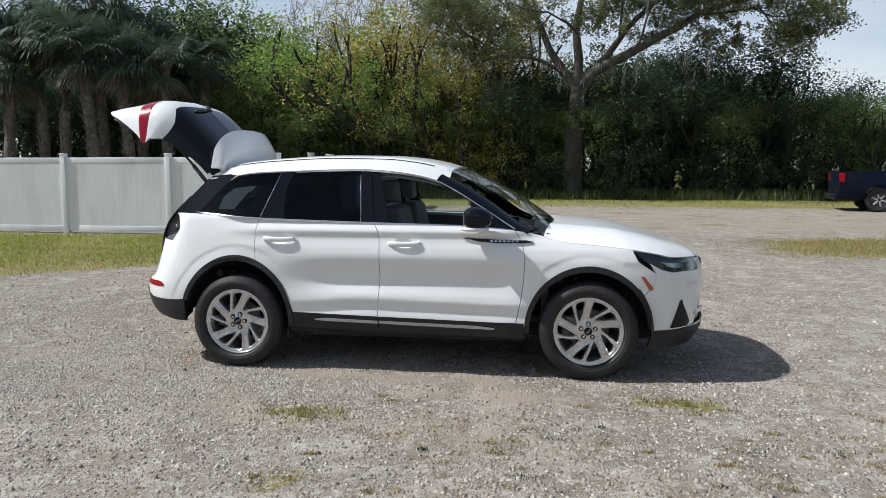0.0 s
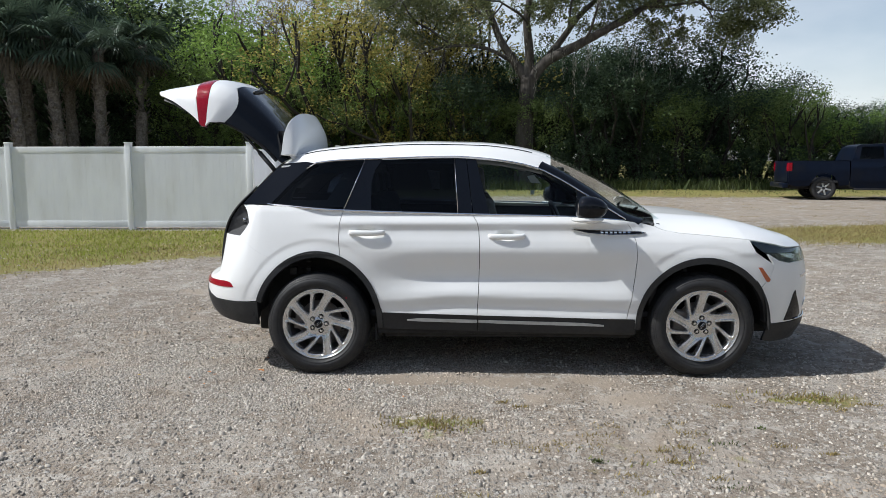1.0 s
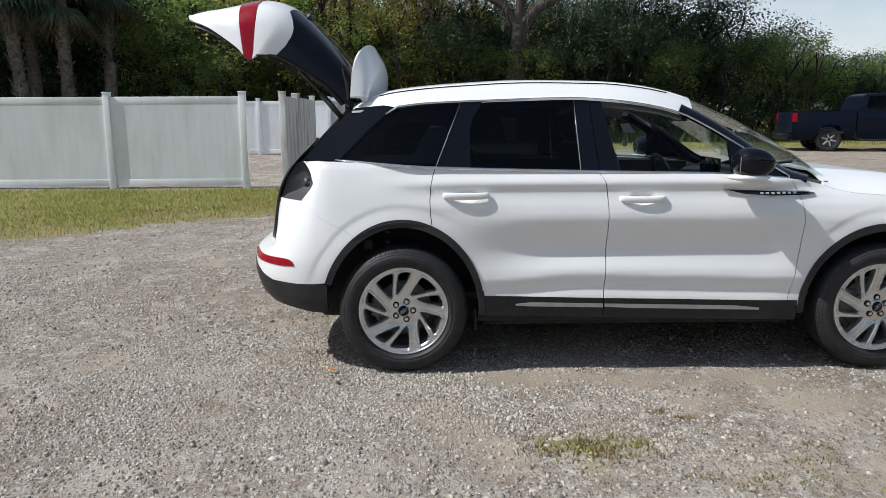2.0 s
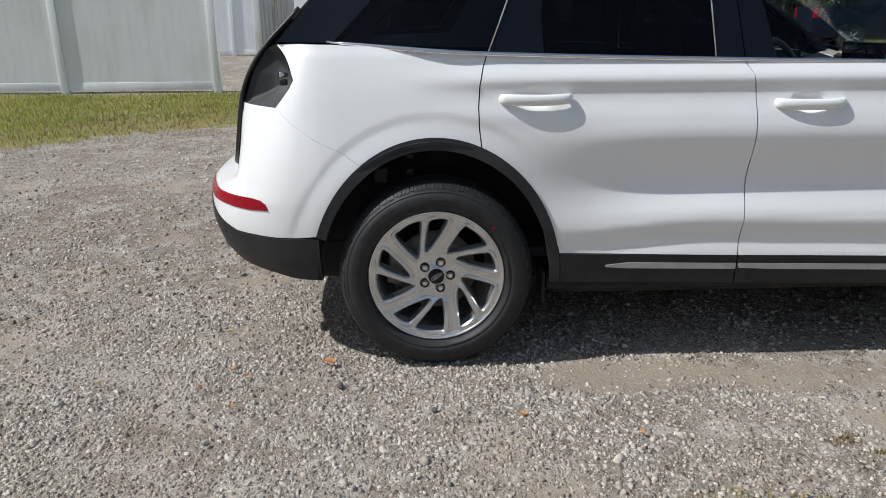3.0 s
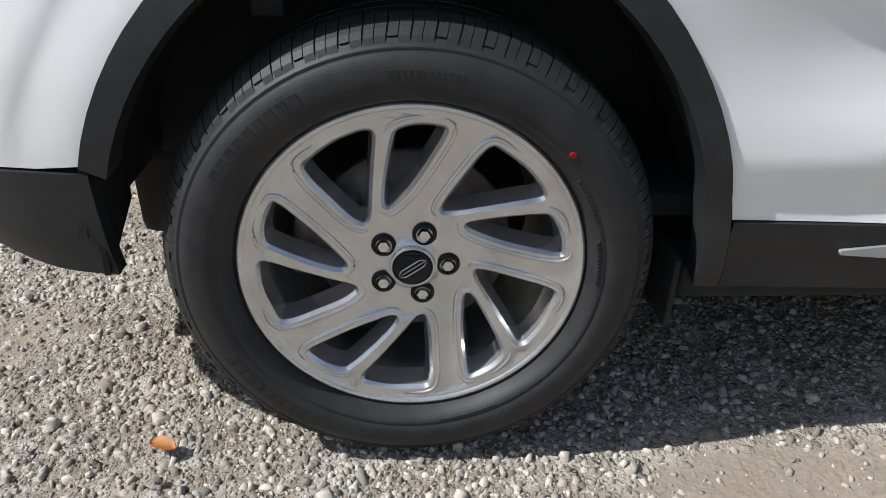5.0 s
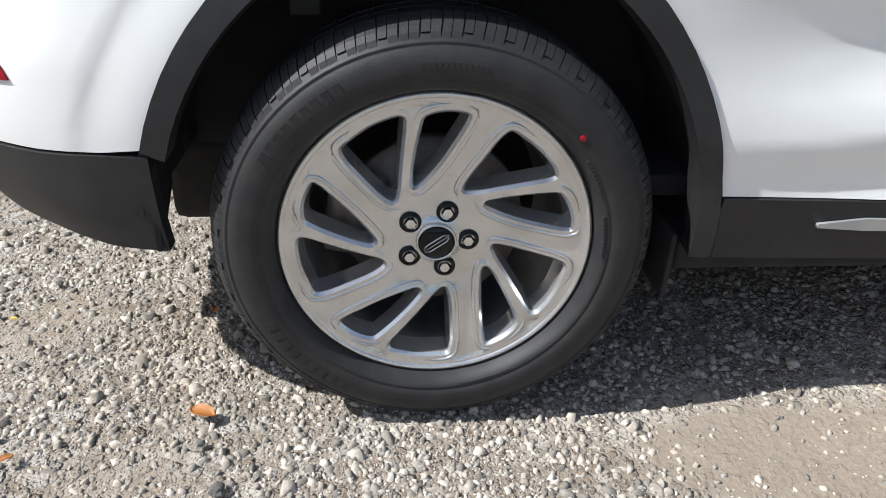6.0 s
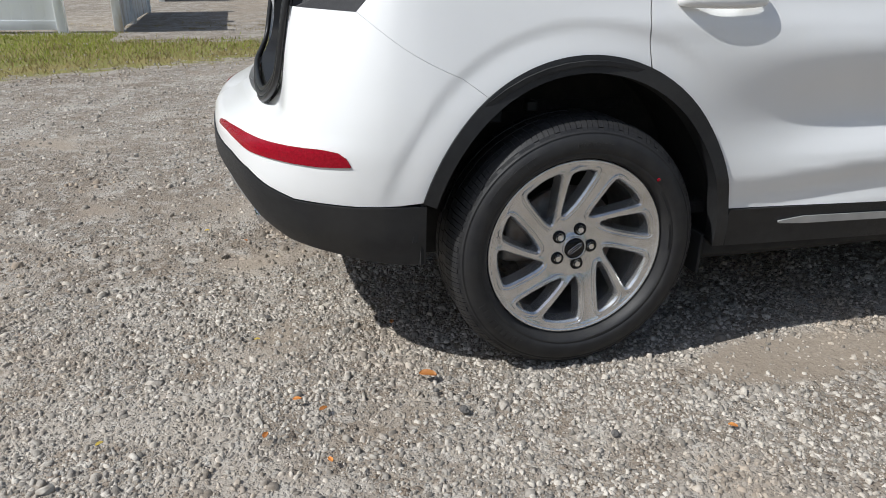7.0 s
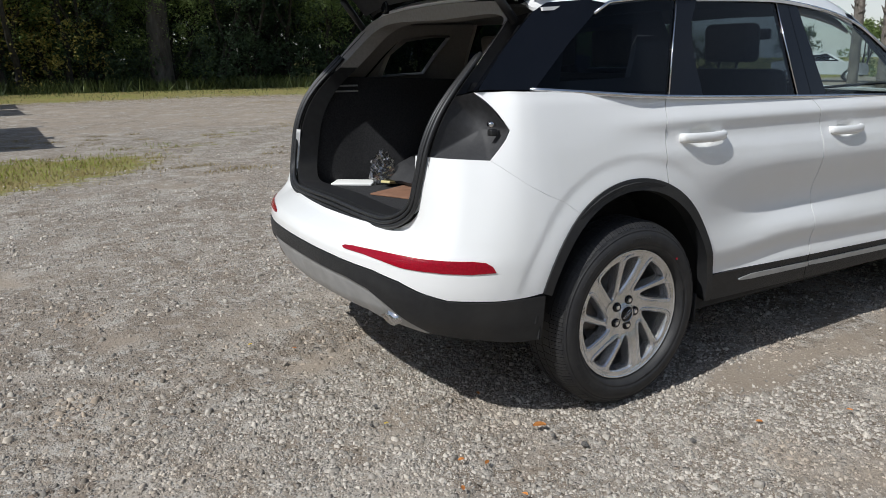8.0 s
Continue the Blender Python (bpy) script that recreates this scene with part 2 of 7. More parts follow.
def thing(name, label, category, m=None, group="", kind=""):
    ob = new(name)
    ob.empty_display_size = 0.1
    if m is not None:
        ob.matrix_basis = m
    return tagged(ob, label, category, group, kind)


def box_bm(x0, x1, y0, y1, z0, z1, bevel=0.004, seg=2):
    bm = bmesh.new()
    bmesh.ops.create_cube(bm, size=1)
    for v in bm.verts:
        v.co = Vector((x0 + (v.co.x + 0.5) * (x1 - x0), y0 + (v.co.y + 0.5) * (y1 - y0), z0 + (v.co.z + 0.5) * (z1 - z0)))
    if bevel:
        bmesh.ops.bevel(bm, geom=bm.edges[:], offset=bevel, segments=seg, profile=0.6, affect="EDGES")
    for f in bm.faces:
        f.smooth = seg > 1
    return bm


def tube(path, r, n=8, closed=False, squash=(1, 1)):
    """A tube along a path of points; r is a number or a list; n sides."""
    path = [Vector(p) for p in path]
    k = len(path)
    rs = [r] * k if isinstance(r, (int, float)) else list(r)
    verts, faces = [], []
    up = Vector((0, 0, 1))
    for i, p in enumerate(path):
        a = path[(i - 1) % k] if closed else path[max(i - 1, 0)]
        c = path[(i + 1) % k] if closed else path[min(i + 1, k - 1)]
        d = (c - a).normalized()
        side = d.cross(up)
        if side.length < 0.05:
            side = d.cross(Vector((0, 1, 0)))
        side.normalize()
        w = side.cross(d).normalized()
        for j in range(n):
            t = 2 * math.pi * j / n
            verts.append(p + side * (math.cos(t) * rs[i] * squash[0]) + w * (math.sin(t) * rs[i] * squash[1]))
    for i in range(k if closed else k - 1):
        i2 = (i + 1) % k
        for j in range(n):
            j2 = (j + 1) % n
            faces.append((i * n + j, i * n + j2, i2 * n + j2, i2 * n + j))
    if not closed:
        faces.append(tuple(range(n - 1, -1, -1)))
        faces.append(tuple((k - 1) * n + j for j in range(n)))
    return mesh_of("tube", verts, faces, True)


def lathe(profile, n=64, axis="y", smooth=True, span=None):
    """Turns (radius, depth) points about the y axis; depth runs along y."""
    verts, faces = [], []
    k = len(profile)
    for i in range(n):
        t = 2 * math.pi * i / n
        for r, d in profile:
            verts.append((r * math.cos(t), d, r * math.sin(t)))
    for i in range(n):
        i2 = (i + 1) % n
        for j in range(k - 1):
            faces.append((i * k + j, i * k + j + 1, i2 * k + j + 1, i2 * k + j))
    return mesh_of("lathe", verts, faces, smooth)


def grid_mesh(f, nu, nv, smooth=True, flip=False):
    """A sheet f(u, v) for u, v from 0 to 1."""
    verts = [f(i / nu, j / nv) for i in range(nu + 1) for j in range(nv + 1)]
    faces = []
    for i in range(nu):
        for j in range(nv):
            a, b, c, d = i * (nv + 1) + j, (i + 1) * (nv + 1) + j, (i + 1) * (nv + 1) + j + 1, i * (nv + 1) + j + 1
            faces.append((a, d, c, b) if flip else (a, b, c, d))
    return mesh_of("sheet", verts, faces, smooth)


def thick(me, d):
    """Gives a sheet a thickness d (against its normals), with closed edges."""
    n = len(me.vertices)
    co = [v.co.copy() for v in me.vertices]
    nr = [v.normal.copy() for v in me.vertices]
    fs = [tuple(p.vertices) for p in me.polygons]
    sm = me.polygons[0].use_smooth
    count = {}
    for f in fs:
        for i in range(len(f)):
            e = (f[i], f[(i + 1) % len(f)])
            if (e[1], e[0]) in count:
                del count[(e[1], e[0])]
            else:
                count[e] = True
    verts = co + [c - m * d for c, m in zip(co, nr)]
    faces = fs + [tuple(i + n for i in reversed(f)) for f in fs]
    for i, j in count:
        k = len(verts)
        verts += [co[i], co[j], co[j] - nr[j] * d, co[i] - nr[i] * d]
        faces.append((k + 1, k, k + 3, k + 2))
    return mesh_of(me.name, verts, faces, sm)


def join(*meshes):
    """One mesh out of several."""
    bm = bmesh.new()
    for me in meshes:
        bm.from_mesh(me)
    out = bpy.data.meshes.new("joined")
    bm.to_mesh(out)
    bm.free()
    return out


def curve_through(points, n=10, closed=False):
    """A smooth line through points (Catmull-Rom), n steps a stretch."""
    p = [Vector(q) for q in points]
    k = len(p)
    out = []
    for i in range(k if closed else k - 1):
        a, b, c, d = (p[(i + j) % k] if closed else p[min(max(i + j, 0), k - 1)] for j in (-1, 0, 1, 2))
        for s in range(n):
            t = s / n
            out.append(0.5 * ((2 * b) + (c - a) * t + (2 * a - 5 * b + 4 * c - d) * t * t + (3 * b - a - 3 * c + d) * t ** 3))
    if not closed:
        out.append(p[-1])
    return out


def smooth(a, b, x):
    t = min(max((x - a) / (b - a), 0.0), 1.0)
    return t * t * (3 - 2 * t)


def interp(x, pts):
    """Piecewise monotone cubic through (x, y) pairs."""
    if x <= pts[0][0]:
        return pts[0][1]
    if x >= pts[-1][0]:
        return pts[-1][1]
    i = 0
    while pts[i + 1][0] < x:
        i += 1

    def slope(j):
        if j <= 0 or j >= len(pts) - 1:
            return 0.0 if len(pts) < 3 else ((pts[1][1] - pts[0][1]) / (pts[1][0] - pts[0][0]) if j <= 0 else (pts[-1][1] - pts[-2][1]) / (pts[-1][0] - pts[-2][0]))
        d0 = (pts[j][1] - pts[j - 1][1]) / (pts[j][0] - pts[j - 1][0])
        d1 = (pts[j + 1][1] - pts[j][1]) / (pts[j + 1][0] - pts[j][0])
        return 0.0 if d0 * d1 <= 0 else 2 * d0 * d1 / (d0 + d1)

    (x0, y0), (x1, y1) = pts[i], pts[i + 1]
    h, t = x1 - x0, (x - x0) / (x1 - x0)
    m0, m1 = slope(i) * h, slope(i + 1) * h
    return (2 * t ** 3 - 3 * t * t + 1) * y0 + (t ** 3 - 2 * t * t + t) * m0 + (-2 * t ** 3 + 3 * t * t) * y1 + (t ** 3 - t * t) * m1


def densify(poly, step):
    out = []
    k = len(poly)
    for i in range(k):
        a, b = Vector(poly[i]), Vector(poly[(i + 1) % k])
        m = max(1, int(math.ceil((b - a).length / step)))
        out += [a + (b - a) * (j / m) for j in range(m)]
    return out


def inside(p, poly):
    c = False
    j = len(poly) - 1
    for i in range(len(poly)):
        a, b = poly[i], poly[j]
        if (a[1] > p[1]) != (b[1] > p[1]) and p[0] < (b[0] - a[0]) * (p[1] - a[1]) / (b[1] - a[1]) + a[0]:
            c = not c
        j = i
    return c


def area2(poly):
    return sum(poly[i - 1][0] * poly[i][1] - poly[i][0] * poly[i - 1][1] for i in range(len(poly)))


def fill2d(outline, step, holes=()):
    """Fills an outline, less its holes, with even triangles. Returns points, triangles and the loops of boundary indices."""
    loops = []
    for q in (outline, *holes):
        q = [Vector((c[0], c[1])) for c in q]
        if area2(q) < 0:
            q.reverse()
        loops.append(densify(q, step))
    pts, edges, rings = [], [], []
    for lp in loops:
        i0 = len(pts)
        pts += lp
        rings.append(list(range(i0, len(pts))))
        edges += [(i0 + i, i0 + (i + 1) % len(lp)) for i in range(len(lp))]
    arr = np.array([(p.x, p.y) for p in pts])
    x0, y0 = arr.min(0)
    x1, y1 = arr.max(0)
    row = 0
    y = y0 + step * 0.5
    while y < y1:
        x = x0 + step * (0.5 if row % 2 else 0.0)
        while x < x1:
            if ((arr - (x, y)) ** 2).sum(1).min() > (0.55 * step) ** 2 and inside((x, y), loops[0]) and not any(inside((x, y), h) for h in loops[1:]):
                pts.append(Vector((x, y)))
            x += step
        y += step * 0.87
        row += 1
    vs, _, fs, _, _, _ = geometry.delaunay_2d_cdt(pts, edges, [], 0, 1e-6)
    keep = []
    for f in fs:
        c = sum((vs[i] for i in f), Vector((0, 0))) / len(f)
        if inside(c, loops[0]) and not any(inside(c, h) for h in loops[1:]):
            keep.append(tuple(f) if area2([vs[i] for i in f]) > 0 else tuple(reversed(f)))
    return vs, keep, rings


def panel(outline, surf, step=0.03, depth=0.018, holes=(), sign=1, inward=None, lift=0.0):
    """A body panel: the outline, drawn on the sheet surf(s, z), with its edges folded inwards by depth. sign -1 mirrors it to the far side."""
    vs, fs, rings = fill2d(outline, step, holes)
    co = [surf(v.x, v.y) for v in vs]
    if inward is None:
        inn = []
        for v in vs:
            e = 0.004
            n = (surf(v.x + e, v.y) - surf(v.x - e, v.y)).cross(surf(v.x, v.y + e) - surf(v.x, v.y - e))
            inn.append(-n.normalized() if n.length > 1e-12 else Vector((0, 1, 0)))
    else:
        inn = [inward] * len(vs)
    if lift:
        co = [c - m * lift for c, m in zip(co, inn)]
    verts = list(co)
    faces = list(fs)
    for ri, ring in enumerate(rings):
        base = len(verts)
        k = len(ring)
        for i in ring:
            verts.append(co[i])
        for i in ring:
            verts.append(co[i] + inn[i] * depth)
        for i in range(k):
            j = (i + 1) % k
            q = (base + i, base + k + i, base + k + j, base + j)
            faces.append(q if ri == 0 else tuple(reversed(q)))
    normals = [-m for m in inn] + [Vector((0, 0, 0))] * (len(verts) - len(vs))
    if sign < 0:
        verts = [Vector((v.x, -v.y, v.z)) for v in verts]
        normals = [Vector((v.x, -v.y, v.z)) for v in normals]
        faces = [tuple(reversed(f)) for f in faces]
    me = mesh_of("panel", verts, faces, True)
    me.normals_split_custom_set_from_vertices(normals)
    return me

# ---- ground ----
def rise(x, y):
    """The ground's height: level by the car, rising gently towards the trees."""
    return 0.011 * np.clip(y - 11.0, 0, 40) + 0.0 * x


def axis_steps(lo, hi, fine_lo, fine_hi, fine, grow=1.18, cap=60.0):
    a = list(np.arange(fine_lo, fine_hi + 1e-6, fine))
    s, x = fine, fine_hi
    while x < hi:
        s = min(s * grow, cap)
        x += s
        a.append(x)
    s, x = fine, fine_lo
    while x > lo:
        s = min(s * grow, cap)
        x -= s
        a.insert(0, x)
    return np.array(a)


def verge_low(x):
    """The near edge of the grass in front of the fence."""
    return np.interp(x, [-14, -9, -5.4, -4.5, -3.4, -2.0, -1.0, 0.2], [-1.0, 1.0, 3.1, 3.8, 4.9, 5.6, 6.1, 7.2])


def soft(a, b, x):
    t = np.clip((x - a) / (b - a), 0, 1)
    return t * t * (3 - 2 * t)


def grassy(x, y):
    """How much grass grows at a place, 0 to 1."""
    strip = soft(-0.6, 1.0, y - verge_low(x)) * (1 - soft(9.4, 9.75, y) * (x < -2.8) - soft(7.8, 8.8, y) * (x >= -2.8)) * (1 - soft(-1.2, 0.8, x))
    right = np.exp(-(((x - 10.2) / 3.4) ** 4)) * np.exp(-(((y - 9.2 - 0.2 * (x - 10)) / 1.7) ** 4)) * 1.1
    patch = sum(np.exp(-(((x - cx) / rx) ** 2 + ((y - cy) / ry) ** 2)) * k for cx, cy, rx, ry, k in
                ((0.87, -1.87, 0.34, 0.15, 0.72), (1.05, -2.84, 0.25, 0.15, 0.5), (3.09, -1.36, 0.35, 0.15, 0.52), (3.40, -1.36, 0.2, 0.12, 0.45), (2.0, -2.3, 0.5, 0.2, 0.35), (0.7, 9.2, 0.9, 0.4, 0.5), (1.5, 10.6, 0.9, 0.35, 0.45)))
    back = soft(20.5, 23.0, y - 0.6 * np.sin(x * 0.4)) * 0.9
    return np.clip(np.maximum.reduce([strip, right, patch + 0 * x, back + 0 * x]), 0, 1)


def sandy(x, y):
    """Where the gravel is worn to bare sand."""
    road = soft(10.3, 12.5, y) * (1 - soft(20.0, 21.5, y)) * 0.55 * soft(-2.8, -1.0, x)
    worn = sum(np.exp(-(((x - cx) / rx) ** 2 + ((y - cy) / ry) ** 2)) * k for cx, cy, rx, ry, k in
               ((0.64, -1.02, 0.24, 0.12, 1.15), (1.45, -1.02, 0.75, 0.12, 0.8), (2.1, -1.35, 0.9, 0.30, 0.55), (1.9, -2.2, 0.6, 0.4, 0.55), (-0.6, -1.05, 0.3, 0.15, 0.45), (-0.82, -0.56, 0.22, 0.16, 0.7), (-1.3, 0.9, 0.9, 0.28, 0.6), (-0.9, 0.12, 0.4, 0.16, 0.5),
                (0.3, -1.9, 0.45, 0.35, 0.6), (-1.85, -0.72, 0.5, 0.25, 0.6), (-2.6, -1.6, 0.6, 0.3, 0.5), (-2.2, 2.2, 1.2, 0.3, 0.55), (-0.3, 5.5, 2.2, 0.5, 0.5), (6.5, 4.0, 3.0, 1.5, 0.35)))
    return np.clip(np.maximum(road, worn + 0 * x), 0, 1)


gx = axis_steps(-900, 900, -5.2, 6.0, 0.09)
gy = axis_steps(-900, 900, -4.6, 3.4, 0.09, 1.12)
X, Y = np.meshgrid(gx, gy, indexing="ij")


def ground_z(x, y):
    """The ground's height with its small hollows by the car."""
    near = np.exp(-((x / 9) ** 2 + (y / 9) ** 2))
    z = rise(x, y)
    for fx, fy, ph, am in ((1.3, 0.7, 0.2, 0.006), (2.9, 3.7, 1.1, 0.004), (7.1, 5.3, 2.3, 0.003), (11.7, 14.3, 0.7, 0.002)):
        z = z + am * near * (np.sin(fx * x + ph) * np.cos(fy * y - ph) - 0.6)
    return z


Z = ground_z(X, Y)
verts = np.stack([X, Y, Z], -1).reshape(-1, 3)
ny = len(gy)
ii, jj = np.meshgrid(np.arange(len(gx) - 1), np.arange(ny - 1), indexing="ij")
a = (ii * ny + jj).ravel()
quads = np.stack([a, a + ny, a + ny + 1, a + 1], 1)
me = bpy.data.meshes.new("ground")
me.from_pydata(verts, [], quads)
me.polygons.foreach_set("use_smooth", [True] * len(me.polygons))
for nm, fn in (("grass", grassy), ("sand", sandy)):
    at = me.attributes.new(nm, "FLOAT", "POINT")
    at.data.foreach_set("value", fn(X, Y).ravel().astype(np.float32))


def ground_mat():
    m = bpy.data.materials.new("gravel_ground")
    m.use_nodes = True
    n, l = m.node_tree.nodes, m.node_tree.links
    b = n["Principled BSDF"]
    b.inputs["Roughness"].default_value = 0.95
    b.inputs["Specular IOR Level"].default_value = 0.2
    pos = n.new("ShaderNodeNewGeometry").outputs["Position"]

    def noise_tex(s, d=5.0):
        t = n.new("ShaderNodeTexNoise")
        t.inputs["Scale"].default_value, t.inputs["Detail"].default_value = s, d
        l.new(pos, t.inputs["Vector"])
        return t.outputs["Fac"]

    def rng(v, a, c, lo=0.0, hi=1.0):
        r = n.new("ShaderNodeMapRange")
        for key, val in (("From Min", a), ("From Max", c), ("To Min", lo), ("To Max", hi)):
            r.inputs[key].default_value = val
        l.new(v, r.inputs["Value"])
        return r.outputs["Result"]

    def math_(op, a, c):
        x = n.new("ShaderNodeMath")
        x.operation = op
        for s, v in zip(x.inputs, (a, c)):
            if isinstance(v, float):
                s.default_value = v
            else:
                l.new(v, s)
        return x.outputs[0]

    def mix(fac, a, c):
        x = n.new("ShaderNodeMix")
        x.data_type = "RGBA"
        for s, v in ((x.inputs[0], fac), (x.inputs[6], a), (x.inputs[7], c)):
            if isinstance(v, float):
                s.default_value = v
            elif isinstance(v, tuple):
                s.default_value = (*v, 1)
            else:
                l.new(v, s)
        return x.outputs[2]

    def attr(name):
        x = n.new("ShaderNodeAttribute")
        x.attribute_name = name
        return x.outputs["Fac"]

    def pebbles(size, share, under, height, lo, hi, rad=0.46):
        """Scattered stones over the ground below: a share of the cells holds one."""
        t = n.new("ShaderNodeTexVoronoi")
        t.inputs["Scale"].default_value = 1.0 / size
        t.inputs["Randomness"].default_value = 0.9
        l.new(warped, t.inputs["Vector"])
        sp = n.new("ShaderNodeSeparateColor")
        l.new(t.outputs["Color"], sp.inputs[0])
        there = rng(sp.outputs[0], 1 - share, 1 - share + 0.02)
        mask = math_("MULTIPLY", rng(t.outputs["Distance"], rad, rad - 0.10), there)
        shape = math_("MULTIPLY", mask, rng(t.outputs["Distance"], rad, 0.0, 0.35, 1.0))
        tone = mix(rng(sp.outputs[1], 0.0, 1.0), lo, hi)
        tone = mix(rng(sp.outputs[2], 0.72, 0.78, 0.0, 0.75), tone, (0.27, 0.205, 0.15))
        return mix(mask, under, tone), math_("ADD", height, math_("MULTIPLY", shape, 0.45 * size))

    jit = n.new("ShaderNodeTexNoise")
    jit.inputs["Scale"].default_value, jit.inputs["Detail"].default_value = 90.0, 2.0
    l.new(pos, jit.inputs["Vector"])
    vm = n.new("ShaderNodeVectorMath")
    vm.operation = "MULTIPLY_ADD"
    vm.inputs[1].default_value = (0.010, 0.010, 0.010)
    l.new(jit.outputs["Color"], vm.inputs[0])
    l.new(pos, vm.inputs[2])
    warped = vm.outputs[0]
    fines = mix(rng(noise_tex(160.0, 4.0), 0.33, 0.67), (0.219, 0.183, 0.144), (0.4, 0.349, 0.288))
    hgt = math_("MULTIPLY", noise_tex(160.0, 4.0), 0.004)
    sand_c = mix(rng(noise_tex(120.0, 6.0), 0.33, 0.67), (0.245, 0.200, 0.152), (0.360, 0.302, 0.240))
    sand_c = mix(rng(noise_tex(0.5, 7.0), 0.46, 0.62, 0.0, 0.5), sand_c, (0.228, 0.186, 0.146))
    sf = rng(math_("ADD", attr("sand"), rng(noise_tex(2.6, 7.0), 0.3, 0.7, -0.4, 0.4)), 0.30, 0.75)
    grav, hgt = pebbles(0.0055, 0.85, fines, hgt, (0.186, 0.166, 0.141), (0.465, 0.428, 0.372))
    grav, hgt = pebbles(0.011, 0.75, grav, hgt, (0.167, 0.151, 0.132), (0.502, 0.468, 0.419))
    grav, hgt = pebbles(0.022, 0.50, grav, hgt, (0.149, 0.135, 0.121), (0.539, 0.507, 0.456))
    grav, hgt = pebbles(0.040, 0.22, grav, hgt, (0.158, 0.144, 0.13), (0.521, 0.488, 0.442))
    col = grav
    # dusty, damp and worn patches from a hand's width to several metres
    for sc, de, lo, hi, k, tint in ((17.0, 6.0, 0.52, 0.62, 0.42, (0.149, 0.116, 0.0856)), (5.0, 8.0, 0.52, 0.64, 0.50, (0.228, 0.177, 0.13)), (1.6, 9.0, 0.52, 0.62, 0.45, (0.195, 0.156, 0.119)),
                                    (0.45, 9.0, 0.50, 0.60, 0.42, (0.214, 0.174, 0.135)), (2.7, 8.0, 0.52, 0.62, 0.50, (0.465, 0.423, 0.367)), (9.0, 7.0, 0.55, 0.64, 0.55, (0.493, 0.456, 0.405)), (26.0, 5.0, 0.57, 0.64, 0.5, (0.521, 0.488, 0.437))):
        col = mix(rng(noise_tex(sc, de), lo, hi, 0.0, k), col, tint)
    col = mix(math_("MULTIPLY", sf, 0.9), col, sand_c)
    gr_c = mix(rng(noise_tex(1.3), 0.35, 0.65), (0.27, 0.235, 0.085), (0.20, 0.235, 0.05))
    gr_c = mix(rng(noise_tex(40.0), 0.35, 0.65, 0.0, 0.6), gr_c, (0.30, 0.22, 0.11))
    gf = rng(math_("ADD", attr("grass"), rng(noise_tex(5.0, 8.0), 0.3, 0.7, -0.3, 0.3)), 0.35, 0.62)
    col = mix(gf, col, gr_c)
    l.new(col, b.inputs["Base Color"])
    h = math_("MULTIPLY", hgt, rng(sf, 0.0, 1.0, 1.0, 0.15))
    h = math_("ADD", h, math_("MULTIPLY", noise_tex(14.0, 5.0), 0.008))
    bp = n.new("ShaderNodeBump")
    bp.inputs["Distance"].default_value = 1.0
    bp.inputs["Strength"].default_value = 1.0
    l.new(h, bp.inputs["Height"])
    l.new(bp.outputs["Normal"], b.inputs["Normal"])
    return m


me.materials.append(ground_mat())
tagged(new("ground", me), "grey limestone gravel yard with worn sand and dry grass", "ground", kind="structure")


# ---- white vinyl fence ----
def vinyl_fence(x0, y0, x1, y1, posts=None, material="vinyl", height=1.83):
    """One run of fence between two points: posts with caps, rails and upright boards."""
    a, b = Vector((x0, y0, 0)), Vector((x1, y1, 0))
    length = (b - a).length
    yaw = math.degrees(math.atan2(y1 - y0, x1 - x0))
    z = float(rise(x0, y0))
    f = thing("vinyl_fence", "white vinyl privacy fence standing behind a strip of grass", "fence", pose(x0, y0, z, 0, 0, yaw), group="fence runs")
    bays = posts if posts else max(1, round(length / 2.70))
    w = length / bays
    post = None
    for i in range(bays + 1):
        if post is None:
            post = part("post", box_bm(-0.0635, 0.0635, -0.0635, 0.0635, -0.05, height + 0.075, 0.006), material, f)
            cap = part("cap", box_bm(-0.072, 0.072, -0.072, 0.072, height + 0.070, height + 0.095, 0.008), material, post)
        else:
            p = copy_thing(post, Matrix.Translation((i * w, 0, 0)))
            p.parent = f
    nb = max(3, int(round((w - 0.127) / 0.152)))
    for i in range(bays):
        s = i * w
        part("top_rail", box_bm(s + 0.0635, s + w - 0.0635, -0.022, 0.022, height - 0.14, height, 0.004), material, f)
        part("bottom_rail", box_bm(s + 0.0635, s + w - 0.0635, -0.022, 0.022, 0.05, 0.19, 0.004), material, f)
        bw = (w - 0.127) / nb
        board = None
        for j in range(nb):
            if board is None:
                bd_me = box_bm(0.0004, bw - 0.0004, -0.018, 0.018, 0.17, height - 0.12, 0.0014, 1)
                board = part("board", bd_me, material, f)
                board.matrix_basis = Matrix.Translation((s + 0.0635, 0, 0))
            else:
                o = new("board", board.data)
                o.parent = f
                o.matrix_basis = Matrix.Translation((s + 0.0635 + j * bw, 0, 0))
    return f


vinyl_fence(-17.15, 9.80, -3.65, 9.70, posts=5)
vinyl_fence(-2.86, 9.74, -2.90, 11.25, posts=1, material="vinyl_dirty")
vinyl_fence(-2.90, 11.40, -2.92, 13.60, posts=1, material="vinyl_dirty")
vinyl_fence(-3.0, 17.0, -3.08, 18.9, posts=1)
vinyl_fence(-13.5, 20.0, -3.3, 20.0, posts=4)
vinyl_fence(-3.1, 19.3, -3.1, 21.2, posts=1)
"""Gate latch on the far leaf."""
